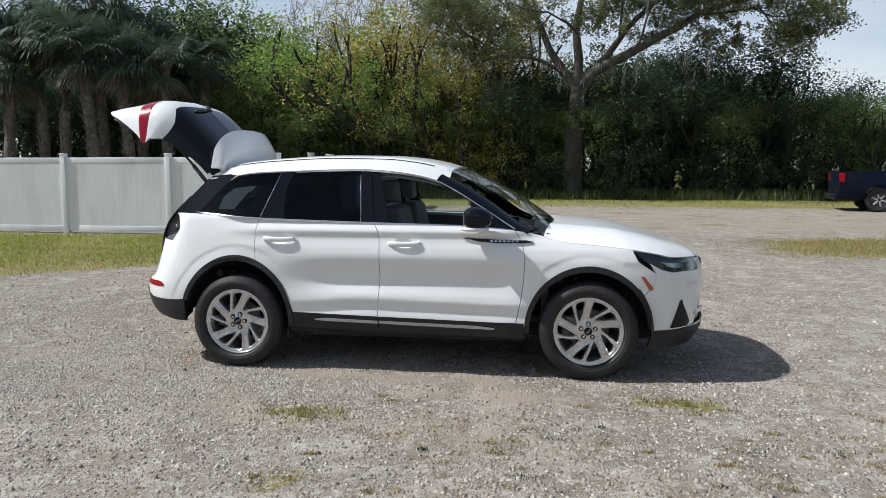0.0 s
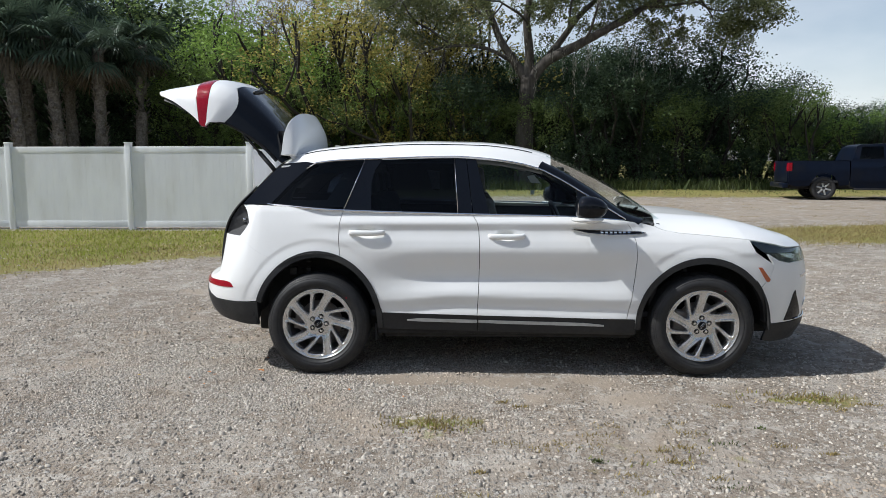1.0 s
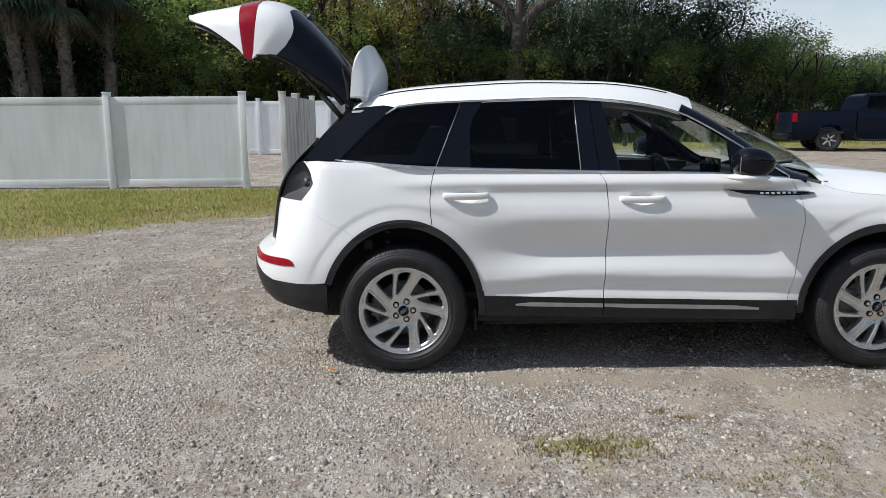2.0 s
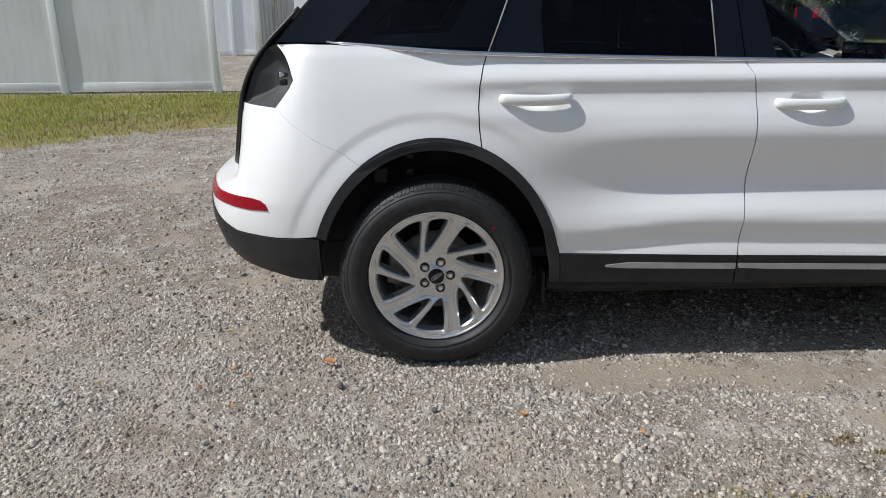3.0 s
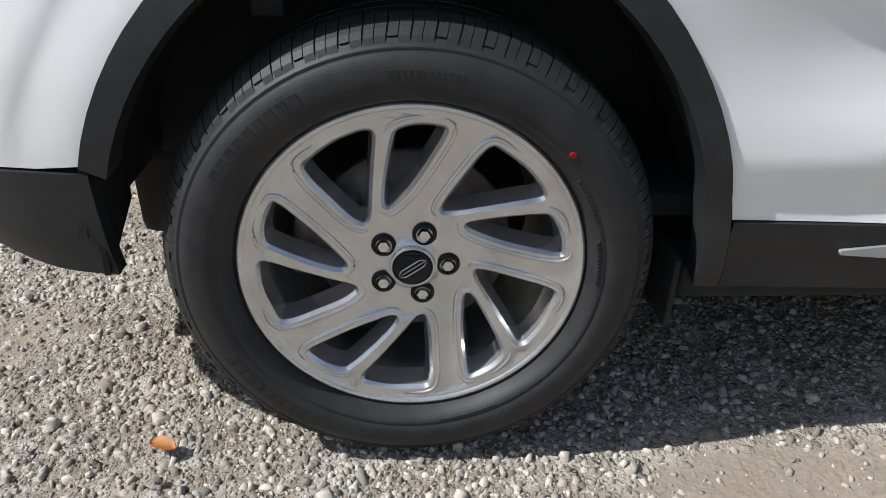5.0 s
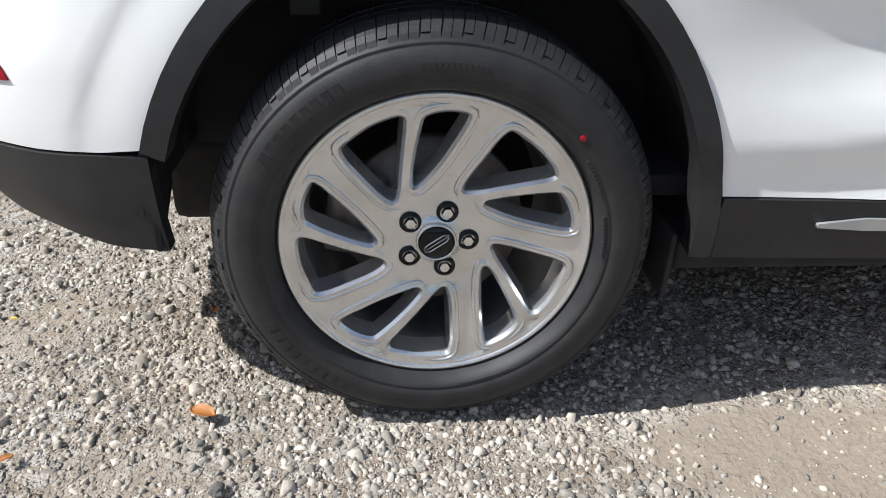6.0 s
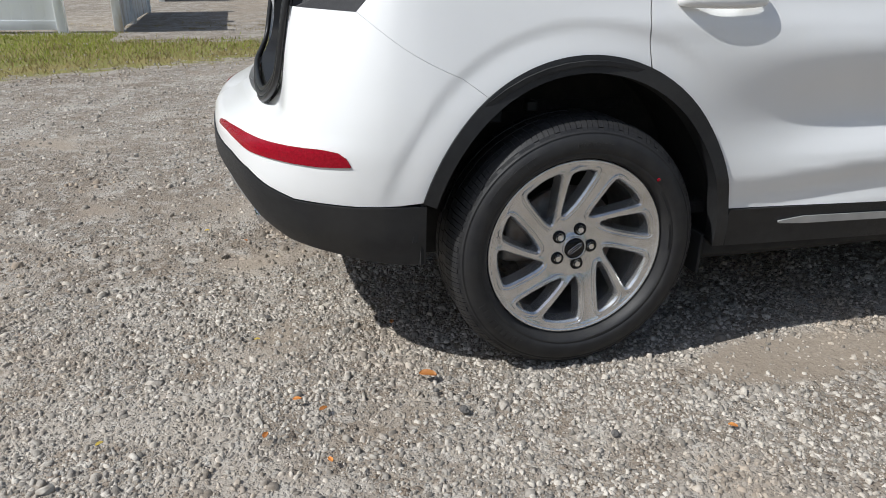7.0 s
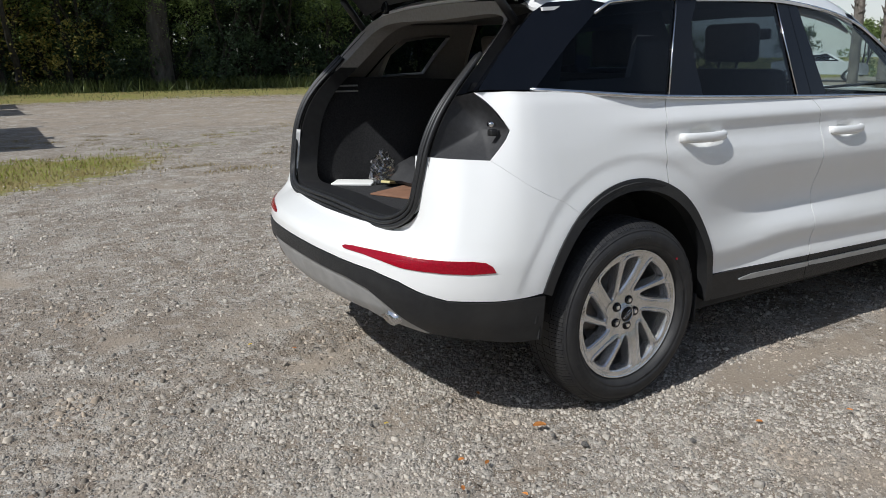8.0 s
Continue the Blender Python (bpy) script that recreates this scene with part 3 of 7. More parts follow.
gl = tagged(part("gate_latch", join(tube([(-3.0, 19.32, 1.30), (-3.0, 19.20, 1.30)], 0.03, 10), tube([(-3.0, 19.22, 1.22), (-3.0, 19.22, 1.38)], 0.018, 8)), "black_gloss"), "black metal latch on a white gate post", "latch")

# ---- the white car: its sheet surfaces ----
HUB_Z, RX, FX = 0.357, 0.0, 2.71
BAND = [(0.30, 0.885), (0.40, 0.913), (0.445, 0.910), (0.488, 0.9005), (0.505, 0.9000), (0.568, 0.9125), (0.578, 0.9128), (0.592, 0.9105), (0.67, 0.8925), (0.715, 0.8880),
        (0.875, 0.908), (0.895, 0.9065), (0.94, 0.897), (1.035, 0.871), (1.07, 0.877), (1.15, 0.840)]
REAR_SIDE = [(0.30, 0.888), (0.45, 0.907), (0.58, 0.914), (0.70, 0.910), (0.80, 0.9035), (0.90, 0.895), (1.0, 0.8835), (1.06, 0.872), (1.15, 0.846), (1.22, 0.820)]
FRONT_SIDE = [(0.30, 0.880), (0.50, 0.900), (0.70, 0.915), (0.85, 0.912), (0.94, 0.890), (1.0, 0.858), (1.09, 0.80)]
REAR_PLAN = [(-0.35, 0.92), (-0.45, 0.915), (-0.56, 0.897), (-0.66, 0.858), (-0.76, 0.79), (-0.845, 0.69), (-0.90, 0.555), (-0.942, 0.38), (-0.962, 0.2), (-0.97, 0.0)]
FRONT_PLAN = [(2.95, 0.92), (3.08, 0.908), (3.2, 0.882), (3.32, 0.835), (3.43, 0.757), (3.515, 0.645), (3.58, 0.50), (3.625, 0.33), (3.65, 0.17), (3.66, 0.0)]
REAR_SHIFT = [(0.30, 0.14), (0.36, 0.09), (0.45, 0.025), (0.55, 0.0), (0.63, 0.004), (0.66, 0.022), (0.69, 0.075), (0.72, 0.125), (0.80, 0.132), (1.0, 0.135), (1.2, 0.18)]
FRONT_SHIFT = [(0.22, -0.06), (0.35, 0.0), (0.60, 0.01), (0.72, 0.0), (0.85, -0.03), (0.95, -0.10), (1.05, -0.22)]


def plan_table(pts):
    line = curve_through([(x, y, 0) for x, y in pts], 12)
    out, s = [], 0.0
    for i, p in enumerate(line):
        s += (p - line[i - 1]).length if i else 0.0
        out.append((s, p.x, p.y / 0.92))
    return out


REAR_T, FRONT_T = plan_table(REAR_PLAN), plan_table(FRONT_PLAN)
REAR_END, FRONT_END = -0.35 - REAR_T[-1][0], 2.95 + FRONT_T[-1][0]


def table_at(tb, s):
    for a, b in zip(tb, tb[1:]):
        if b[0] >= s:
            t = (s - a[0]) / max(b[0] - a[0], 1e-9)
            return a[1] + (b[1] - a[1]) * t, a[2] + (b[2] - a[2]) * t
    return tb[-1][1], tb[-1][2]


def rear_s(y):
    """The run round the rear corner at which the bumper has the half width y."""
    for s, x, f in REAR_T:
        if f * 0.92 <= y:
            return -0.35 - s
    return REAR_END


def front_s(y):
    for s, x, f in FRONT_T:
        if f * 0.92 <= y:
            return 2.95 + s
    return FRONT_END


def flowing(x, pts):
    """A smooth curve through the points, with no overshoot."""
    if x <= pts[0][0]:
        return pts[0][1]
    for i in range(len(pts) - 1):
        if x <= pts[i + 1][0]:
            break
    else:
        return pts[-1][1]

    def slope(j):
        if j <= 0 or j >= len(pts) - 1:
            return 0.0
        a = (pts[j][1] - pts[j - 1][1]) / (pts[j][0] - pts[j - 1][0])
        b = (pts[j + 1][1] - pts[j][1]) / (pts[j + 1][0] - pts[j][0])
        return 0.0 if a * b <= 0 else 2 * a * b / (a + b)
    (xa, ya), (xb, yb) = pts[i], pts[i + 1]
    h = xb - xa
    t = (x - xa) / h
    return (2 * t ** 3 - 3 * t * t + 1) * ya + (t ** 3 - 2 * t * t + t) * h * slope(i) + (3 * t * t - 2 * t ** 3) * yb + (t ** 3 - t * t) * h * slope(i + 1)


def half_width(x, z, lip=None):
    """Half the car's width; lip is the place along the car for the wheel arch lip, where it differs from x."""
    lip = x if lip is None else lip
    q = smooth(0.90, 1.0, z)
    band = smooth(0.14, 0.80, x) * (1 - q) + smooth(-0.20, 0.40, x) * q
    w = flowing(z, REAR_SIDE) * (1 - band) + flowing(z + (0.026 * (x - 0.85) + 0.045 * smooth(1.05, 0.46, x)) * (1 - smooth(0.60, 0.75, z)), BAND) * band
    f = smooth(2.05, 2.45, x)
    w = w * (1 - f) + flowing(z, FRONT_SIDE) * f
    for cx, b in ((RX, 0.0), (FX, -0.035)):
        r = math.hypot((lip - cx) / 0.93, z - HUB_Z - b)
        fade = (1 - smooth(0.20, 0.42, x)) if cx == RX else smooth(2.25, 2.45, x)
        w -= 0.0034 * (1 - smooth(0.580, 0.616, r)) * smooth(0.515, 0.585, r) * fade * smooth(0.45, 0.62, z)
    # the doors are drawn in below the handles, deepest ahead of the rear wheel
    hollow = smooth(0.585, 0.695, z) * (1 - smooth(0.695, 0.92, z))
    w -= hollow * (0.020 * smooth(0.22, 0.95, x) - 0.006 * smooth(0.95, 1.9, x)) * (1 - smooth(1.95, 2.40, x))
    for cx, cz in ((0.355, 1.012), (1.335, 0.987)):
        d = math.hypot((x - cx) / 0.085, (z - cz) / 0.042)
        w -= 0.020 * (1 - smooth(0.3, 1.0, d))
    return w


def taper(x, z):
    """How far the shoulder draws in towards the tail."""
    return 0.047 * smooth(0.30, -0.50, x) * smooth(0.62, 1.10, z)


def side(s, z):
    """The car's near flank, running round both bumpers: s is the place along the car, then the run round the corner."""
    if s < -0.35:
        x, f = table_at(REAR_T, -0.35 - s)
        run = -0.35 - s
        g = smooth(0.0, 0.40, run)
        h = smooth(0.40, 0.72, run)
        plain = flowing(z, [(0.30, 0.12), (0.36, 0.075), (0.45, 0.02), (0.55, 0.0), (0.64, 0.006), (0.70, 0.03), (1.0, 0.115), (1.2, 0.17)])
        return Vector((x + (flowing(z, REAR_SHIFT) * h + plain * (1 - h)) * g, -f * half_width(-0.35, z, x) + taper(x, z), z))
    if s > 2.95:
        x, f = table_at(FRONT_T, s - 2.95)
        g = smooth(0.0, 0.45, s - 2.95)
        return Vector((x + flowing(z, FRONT_SHIFT) * g, -f * half_width(2.95, z), z))
    return Vector((s, -half_width(s, z) + taper(s, z), z))


def at_x(x, z):
    """The run s at which the rear flank has this x at the height z."""
    lo, hi = REAR_END, 0.0
    for _ in range(40):
        m = (lo + hi) / 2
        lo, hi = (m, hi) if side(m, z).x < x else (lo, m)
    return (m, z)


BELT = [(-0.62, 1.215), (-0.36, 1.200), (0.19, 1.164), (1.11, 1.137), (1.74, 1.122), (2.17, 1.092), (2.40, 1.07)]
GLASS_TOP = [(-0.27, 1.470), (-0.042, 1.491), (0.142, 1.511), (0.466, 1.524), (0.951, 1.536), (1.152, 1.525), (1.353, 1.501), (1.553, 1.455), (1.70, 1.385), (1.90, 1.265), (2.17, 1.095)]


def belt(x):
    return interp(x, BELT)


def upper(x, z):
    """The leaning side of the cabin above the belt."""
    y = 0.842 - 0.345 * (z - belt(x)) - 0.150 * smooth(-0.10, 0.62, -x)
    return Vector((x, -y, z))


def upper_at(lift):
    return lambda x, z: upper(x, z) + Vector((0, -lift, 0))


def arch(cx, a, b, t0, t1, n=28):
    return [(cx + a * math.cos(radians(t0 + (t1 - t0) * i / n)), HUB_Z + b * math.sin(radians(t0 + (t1 - t0) * i / n))) for i in range(n + 1)]


car = thing("suv", "white mid-size SUV with raised tailgate, parked on gravel", "car")

REAR_ARCH = (RX, 0.462, 0.524)
FRONT_ARCH = (FX, 0.470, 0.487)
GAP = 0.0022
DOOR_REAR = [(0.187, 1.164), (0.172, 1.12), (0.160, 1.06), (0.155, 0.98), (0.158, 0.91), (0.166, 0.845)]
DOOR_MID = [(1.095, 1.137), (1.128, 1.085), (1.140, 1.03), (1.146, 0.94), (1.146, 0.80), (1.142, 0.65), (1.135, 0.52), (1.130, 0.43)]
DOOR_FRONT = [(2.165, 1.092), (2.205, 1.03), (2.232, 0.95), (2.240, 0.85), (2.230, 0.70), (2.210, 0.56), (2.178, 0.407)]


def shifted(line, d):
    return [(x + d, z) for x, z in line]


def sill_top(x):
    return 0.447 + (x - 0.46) * (0.405 - 0.447) / 1.74


for sg in (1, -1):
    # quarter panel, down to the seam with the bumper
    top = [at_x(-0.571, 1.195), at_x(-0.48, 1.199), (-0.36, belt(-0.36) - 0.004), (-0.1, belt(-0.1) - 0.004), (0.1, belt(0.1) - 0.004)]
    cut = arch(*REAR_ARCH, 71, 125.5)
    quarter = top + shifted(DOOR_REAR, -GAP) + cut + [(-0.331, 0.829), at_x(-0.573, 0.9786), at_x(-0.518, 1.045), at_x(-0.501, 1.075)]
    q = part("quarter_panel", panel(quarter, side, 0.014 if sg > 0 else 0.03, sign=sg), "paint", car)
    # doors
    cut = arch(*REAR_ARCH, 11, 66)
    bottom = [(0.60, sill_top(0.60)), (0.85, sill_top(0.85))]
    outline = shifted(DOOR_REAR, GAP) + list(reversed(cut)) + [(0.458, sill_top(0.458))] + bottom + list(reversed(shifted(DOOR_MID, -GAP))) + [(0.8, belt(0.8)), (0.5, belt(0.5))]
    rear_door = part("door", panel(outline, side, 0.016 if sg > 0 else 0.03, sign=sg), "paint", car)
    outline = shifted(DOOR_MID, GAP) + [(x, sill_top(x)) for x in (1.4, 1.7, 2.0)] + list(reversed(shifted(DOOR_FRONT, -GAP))) + [(x, belt(x)) for x in (1.9, 1.6, 1.3)]
    front_door = part("door", panel(outline, side, 0.016 if sg > 0 else 0.03, sign=sg), "paint", car)
    # front wing
    hood_line = [(2.36, 1.055), (2.42, 1.03), (2.525, 1.008), (2.72, 0.992), (2.95, 0.970), (3.02, 0.962)]
    cut = arch(*FRONT_ARCH, 178, 35)
    outline = shifted(DOOR_FRONT, GAP) + [(2.236, 0.404)] + cut + [(3.16, 0.70), (3.20, 0.79), (3.06, 0.88)] + list(reversed(hood_line)) + [(2.28, 1.075)]
    part("front_wing", panel(outline, side, 0.016 if sg > 0 else 0.03, sign=sg), "paint", car)
    # front bumper skin
    cut = arch(*FRONT_ARCH, 34, 4)
    outline = [(3.163, 0.70), (3.203, 0.79), (3.16, 0.866), (3.25, 0.817), (3.34, 0.797), (3.43, 0.803), (front_s(0.595), 0.797), (front_s(0.59), 0.880), (front_s(0.40), 0.872), (front_s(0.40), 0.80), (FRONT_END, 0.80), (FRONT_END, 0.60), (front_s(0.45), 0.60), (front_s(0.60), 0.62), (front_s(0.68), 0.40), (3.40, 0.375), (3.18, 0.37)]
    fb = part("front_bumper", panel(outline + list(reversed(cut)), side, 0.03, sign=sg), "paint", car)
    outline = [(front_s(0.59), 0.615), (front_s(0.42), 0.58), (front_s(0.42), 0.40), (front_s(0.67), 0.395)]
    part("intake", panel(outline, side, 0.03, sign=sg, lift=-0.02), "black_gloss", fb)
    outline = [(3.17, 0.365), (3.40, 0.37), (front_s(0.67), 0.39), (FRONT_END, 0.39), (FRONT_END, 0.25), (front_s(0.6), 0.24), (3.25, 0.235), (3.165, 0.25)]
    part("lower_lip", panel(outline, side, 0.03, sign=sg, lift=0.006), "cladding", fb, "black textured plastic lip")
    part("lip_strip", tube([side(s, 0.388) * 1.0 + Vector((0, -0.012, 0)) if sg > 0 else Vector((1, -1, 1)) * (side(s, 0.388) + Vector((0, -0.012, 0))) for s in np.linspace(3.42, front_s(0.2), 14)], 0.006, 6), "chrome", fb)
    outline = [(front_s(0.70), 0.47), (front_s(0.66), 0.50), (front_s(0.50), 0.50), (front_s(0.50), 0.465)]
    part("fog_lamp", panel(outline, side, 0.02, sign=sg, lift=0.006), "lamp_clear", fb)
    outline = [(3.31, 0.385), (3.375, 0.58), (3.395, 0.60), (3.41, 0.56), (3.50, 0.42), (3.47, 0.385)]
    part("blade", panel(outline, side, 0.02, sign=sg, lift=0.004, depth=0.012), "black_gloss", fb, "black corner blade")
    outline = [(3.455, 0.705), (3.60, 0.715), (3.60, 0.695), (3.455, 0.688)]
    part("vent_strip", panel(outline, side, 0.02, sign=sg, lift=0.004, depth=0.012), "chrome", fb)
    # headlamp
    outline = [(3.025, 0.958), (3.15, 0.945), (3.28, 0.925), (3.38, 0.90), (front_s(0.60), 0.885), (front_s(0.60), 0.80), (3.43, 0.806), (3.34, 0.80), (3.25, 0.82), (3.12, 0.89)]
    hl = part("headlamp", panel(outline, side, 0.02, sign=sg, lift=-0.012), "lamp_dark", car, "clear headlamp in a dark housing")
    outline = [(3.26, 0.875), (3.34, 0.868), (3.43, 0.858), (3.43, 0.828), (3.36, 0.832), (3.30, 0.845)]
    part("reflector", panel(outline, side, 0.02, sign=sg, lift=-0.006), "lamp_clear", hl)
    outline = [(3.025, 0.958), (3.15, 0.945), (3.28, 0.925), (3.38, 0.90), (front_s(0.60), 0.885), (front_s(0.60), 0.80), (3.43, 0.806), (3.34, 0.80), (3.25, 0.82), (3.12, 0.89)]
    part("lens", panel(outline, side, 0.02, sign=sg, lift=0.002, depth=0.012), "glass", hl)
    outline = [(3.075, 0.775), (3.10, 0.775), (3.165, 0.690), (3.155, 0.672), (3.135, 0.675)]
    part("side_marker", panel(outline, side, 0.02, sign=sg, lift=0.004, depth=0.006), "amber", car, "amber side marker")
    # arch trims
    for (cx, a, b), ends in ((REAR_ARCH, (-2.5, 161)), (FRONT_ARCH, (3, 183))):
        outer = arch(cx, a, b, *ends, n=36)
        inner = arch(cx, a - 0.036, b - 0.044, *ends, n=36)
        part("arch_trim", panel(outer + list(reversed(inner)), side, 0.03, sign=sg, lift=0.007, depth=0.05), "cladding", car, "black textured wheel arch trim")
    # sills, one length below each door
    for nm, x0, x1, d in (("sill", 0.462, 1.1325, rear_door), ("sill", 1.137, 2.238, front_door)):
        xs = np.linspace(x0, x1, 6)
        outline = [(x, sill_top(x) - 0.003) for x in xs] + [(x, sill_top(x) - 0.118) for x in reversed(xs)]
        part("sill_trim", panel(outline, lambda x, z: Vector((x, -interp(z, [(0.27, 0.875), (0.32, 0.895), (0.36, 0.898), (0.40, 0.902), (0.46, 0.912)]), z)), 0.025, sign=sg, depth=0.05), "cladding", d, "black textured sill trim")
    for d, x0, x1 in ((rear_door, 0.636, 1.130), (front_door, 1.140, 2.02)):
        xs = np.linspace(x0, x1, 7)
        zc = [0.397 - 0.024 * (x - 0.636) for x in xs]
        up = [(x, z + 0.011 * (1 - (i == 0 and x0 < 1) - (i == 6 and x0 > 1))) for i, (x, z) in enumerate(zip(xs, zc))]
        lo = [(x, z - 0.011 + 0.004 * (i == 0)) for i, (x, z) in enumerate(zip(xs, zc))]
        part("sill_strip", panel(up + list(reversed(lo)), lambda x, z: Vector((x, -0.909, z)), 0.03, sign=sg, depth=0.02), "dull_silver", d, "brushed silver strip")
    # under the sill, to the floor
    part("rocker", box_bm(0.42, 2.26, -0.865 if sg > 0 else 0.72, -0.72 if sg > 0 else 0.865, 0.285, 0.345, 0.012), "liner", car)
    # rear bumper: white upper skin, black lower, silver diffuser
    cut = arch(*REAR_ARCH, 125.62, 161)
    ys = (0.80, 0.70, 0.60, 0.48, 0.36, 0.24, 0.12, 0.0)
    low = [(-0.50, 0.521), (-0.60, 0.519), (rear_s(0.80), 0.524), (rear_s(0.74), 0.545), (rear_s(0.66), 0.575), (rear_s(0.55), 0.594), (rear_s(0.3), 0.603), (REAR_END, 0.606)]
    high = [(REAR_END, 0.716), (rear_s(0.34), 0.718), (rear_s(0.50), 0.733), (rear_s(0.575), 0.77), (rear_s(0.61), 0.83), (rear_s(0.635), 0.90), (rear_s(0.645), 0.985), at_x(-0.64, 0.981), at_x(-0.573, 0.9778), (-0.3315, 0.8284)]
    rb = part("rear_bumper", panel(cut + low + high, side, 0.018, sign=sg), "paint", car)
    low2 = [(-0.434, 0.352), (-0.56, 0.354), (-0.66, 0.362), (rear_s(0.72), 0.385), (rear_s(0.66), 0.425), (rear_s(0.60), 0.475), (rear_s(0.52), 0.520), (rear_s(0.4), 0.540), (REAR_END, 0.548)]
    outline = [(-0.428, 0.517)] + [(s, z - 0.004) for s, z in low] + list(reversed(low2))
    part("lower_trim", panel(outline, side, 0.028, sign=sg, lift=0.004, depth=0.025), "cladding", rb, "black textured lower bumper")
    part("bumper_return", thick(grid_mesh(lambda u, v: Vector((-0.428 - 0.006 * u - 0.03 * v, sg * (-0.900 + 0.20 * v), 0.56 - (0.205 - 0.03 * v) * u)), 8, 6, flip=sg < 0), 0.008), "liner", rb)
    low3 = [(rear_s(0.70), 0.366), (rear_s(0.60), 0.375), (rear_s(0.5), 0.380), (rear_s(0.45), 0.405), (rear_s(0.3), 0.41), (REAR_END, 0.41)]
    outline = [(s, z - 0.003) for s, z in low2[3:]] + list(reversed(low3))
    part("diffuser", panel(outline, side, 0.028, sign=sg, lift=-0.006, depth=0.06), "dull_silver", rb, "silver diffuser panel")
    outline = [(-0.617, 0.620), (-0.630, 0.641), (-0.655, 0.654), (-0.70, 0.659), (-0.79, 0.659), (rear_s(0.66), 0.661), (rear_s(0.56), 0.660), (rear_s(0.44), 0.656), (rear_s(0.385), 0.652), (rear_s(0.37), 0.646),
               (rear_s(0.39), 0.641), (rear_s(0.50), 0.640), (rear_s(0.60), 0.634), (rear_s(0.68), 0.624), (-0.79, 0.618), (-0.70, 0.616)]
    part("reflector", panel(outline, side, 0.02, sign=sg, lift=0.004, depth=0.008), "red_lens", rb, "red rear reflector")
    part("tailpipe", tube([(-0.66, -0.55 * sg, 0.425), (-0.81, -0.553 * sg, 0.422), (-0.852, -0.555 * sg, 0.412), (-0.850, -0.555 * sg, 0.412), (-0.79, -0.553 * sg, 0.422)], [0.030, 0.034, 0.036, 0.031, 0.029], 22, squash=(1.45, 0.85)), "chrome", rb, "chrome exhaust tip")
    # handles
    for d, cx, cz in ((rear_door, 0.355, 1.008), (front_door, 1.335, 0.983)):
        line = [(cx - 0.120, -0.876, cz + 0.004), (cx - 0.108, -0.892, cz + 0.004), (cx - 0.05, -0.902, cz + 0.002), (cx + 0.04, -0.903, cz + 0.001), (cx + 0.108, -0.896, cz + 0.004), (cx + 0.122, -0.878, cz + 0.006)]
        line = [(x, y * sg, z) for x, y, z in curve_through(line, 6)]
        n = len(line)
        part("handle", tube(line, [0.0165 + 0.003 * math.sin(math.pi * i / (n - 1)) for i in range(n)], 12, squash=(0.58, 1.0)), "paint", d)
    # badge on the front door and wing
    outline = [(1.785, 1.037), (1.88, 1.036), (2.10, 1.026), (2.24, 1.022), (2.30, 1.009), (2.22, 1.000), (2.05, 0.999), (1.90, 1.010)]
    bd = part("badge", panel(outline, side, 0.02, sign=sg, lift=0.009, depth=0.012), "black_gloss", front_door, "black blade with bright edge")
    part("edge", tube([Vector((1, sg, 1)) * (side(s, z) + Vector((0, -0.010, 0))) for s, z in outline], 0.0028, 5, closed=True), "chrome", bd)
    for i in range(7):
        cx = 1.995 + i * 0.031
        outline = [(cx - 0.009, 1.019), (cx + 0.009, 1.018), (cx + 0.009, 1.006), (cx - 0.009, 1.007)]
        part("bar", panel(outline, side, 0.02, sign=sg, lift=0.0125, depth=0.003), "chrome", bd)
    # cabin side: glass, pillars, bright trim
    def gt(x):
        return interp(x, GLASS_TOP)
    outline = [(-0.36, belt(-0.36)), (-0.07, belt(-0.07)), (0.187, belt(0.187)), (0.255, 1.33), (0.325, gt(0.325)), (0.14, gt(0.14)), (-0.02, gt(-0.02)), (-0.09, 1.455), (-0.20, 1.36)]
    part("quarter_window", panel(outline, upper, 0.05, sign=sg, depth=0.005), "glass_dark", car, "dark tinted quarter window")
    outline = [(0.385, belt(0.385)), (0.995, belt(0.995)), (0.975, 1.4), (0.968, gt(0.968) - 0.004), (0.7, gt(0.7) - 0.004), (0.455, gt(0.455) - 0.004), (0.40, 1.44), (0.380, 1.36), (0.378, 1.26)]
    part("window", panel(outline, upper, 0.05, sign=sg, depth=0.005), "glass_dark", rear_door, "dark tinted window")
    outline = [(1.215, belt(1.215)), (1.5, belt(1.5)), (1.845, belt(1.845)), (1.825, gt(1.825) - 0.006), (1.6, gt(1.6) - 0.006), (1.353, gt(1.353) - 0.004), (1.12, gt(1.12) - 0.004), (1.16, 1.36)]
    part("window", panel(outline, upper, 0.05, sign=sg, depth=0.005), "glass", front_door, "lightly tinted window")
    for outl, own in (
        ([(0.190, belt(0.19)), (0.385, belt(0.385)), (0.378, 1.26), (0.380, 1.36), (0.40, 1.44), (0.455, gt(0.455)), (0.329, gt(0.329)), (0.258, 1.33)], rear_door),
        ([(0.995, belt(0.995)), (1.098, belt(1.098)), (1.050, gt(1.05)), (0.968, gt(0.968)), (0.975, 1.4)], rear_door),
        ([(1.102, belt(1.102)), (1.215, belt(1.215)), (1.16, 1.36), (1.12, gt(1.12)), (1.054, gt(1.054))], front_door),
        ([(1.845, belt(1.845)), (2.15, belt(2.15)), (1.99, gt(1.99)), (1.825, gt(1.825))], front_door),
    ):
        part("pillar_cover", panel(outl, upper, 0.05, sign=sg, lift=0.002, depth=0.02), "black_gloss", own, "gloss black pillar cover")
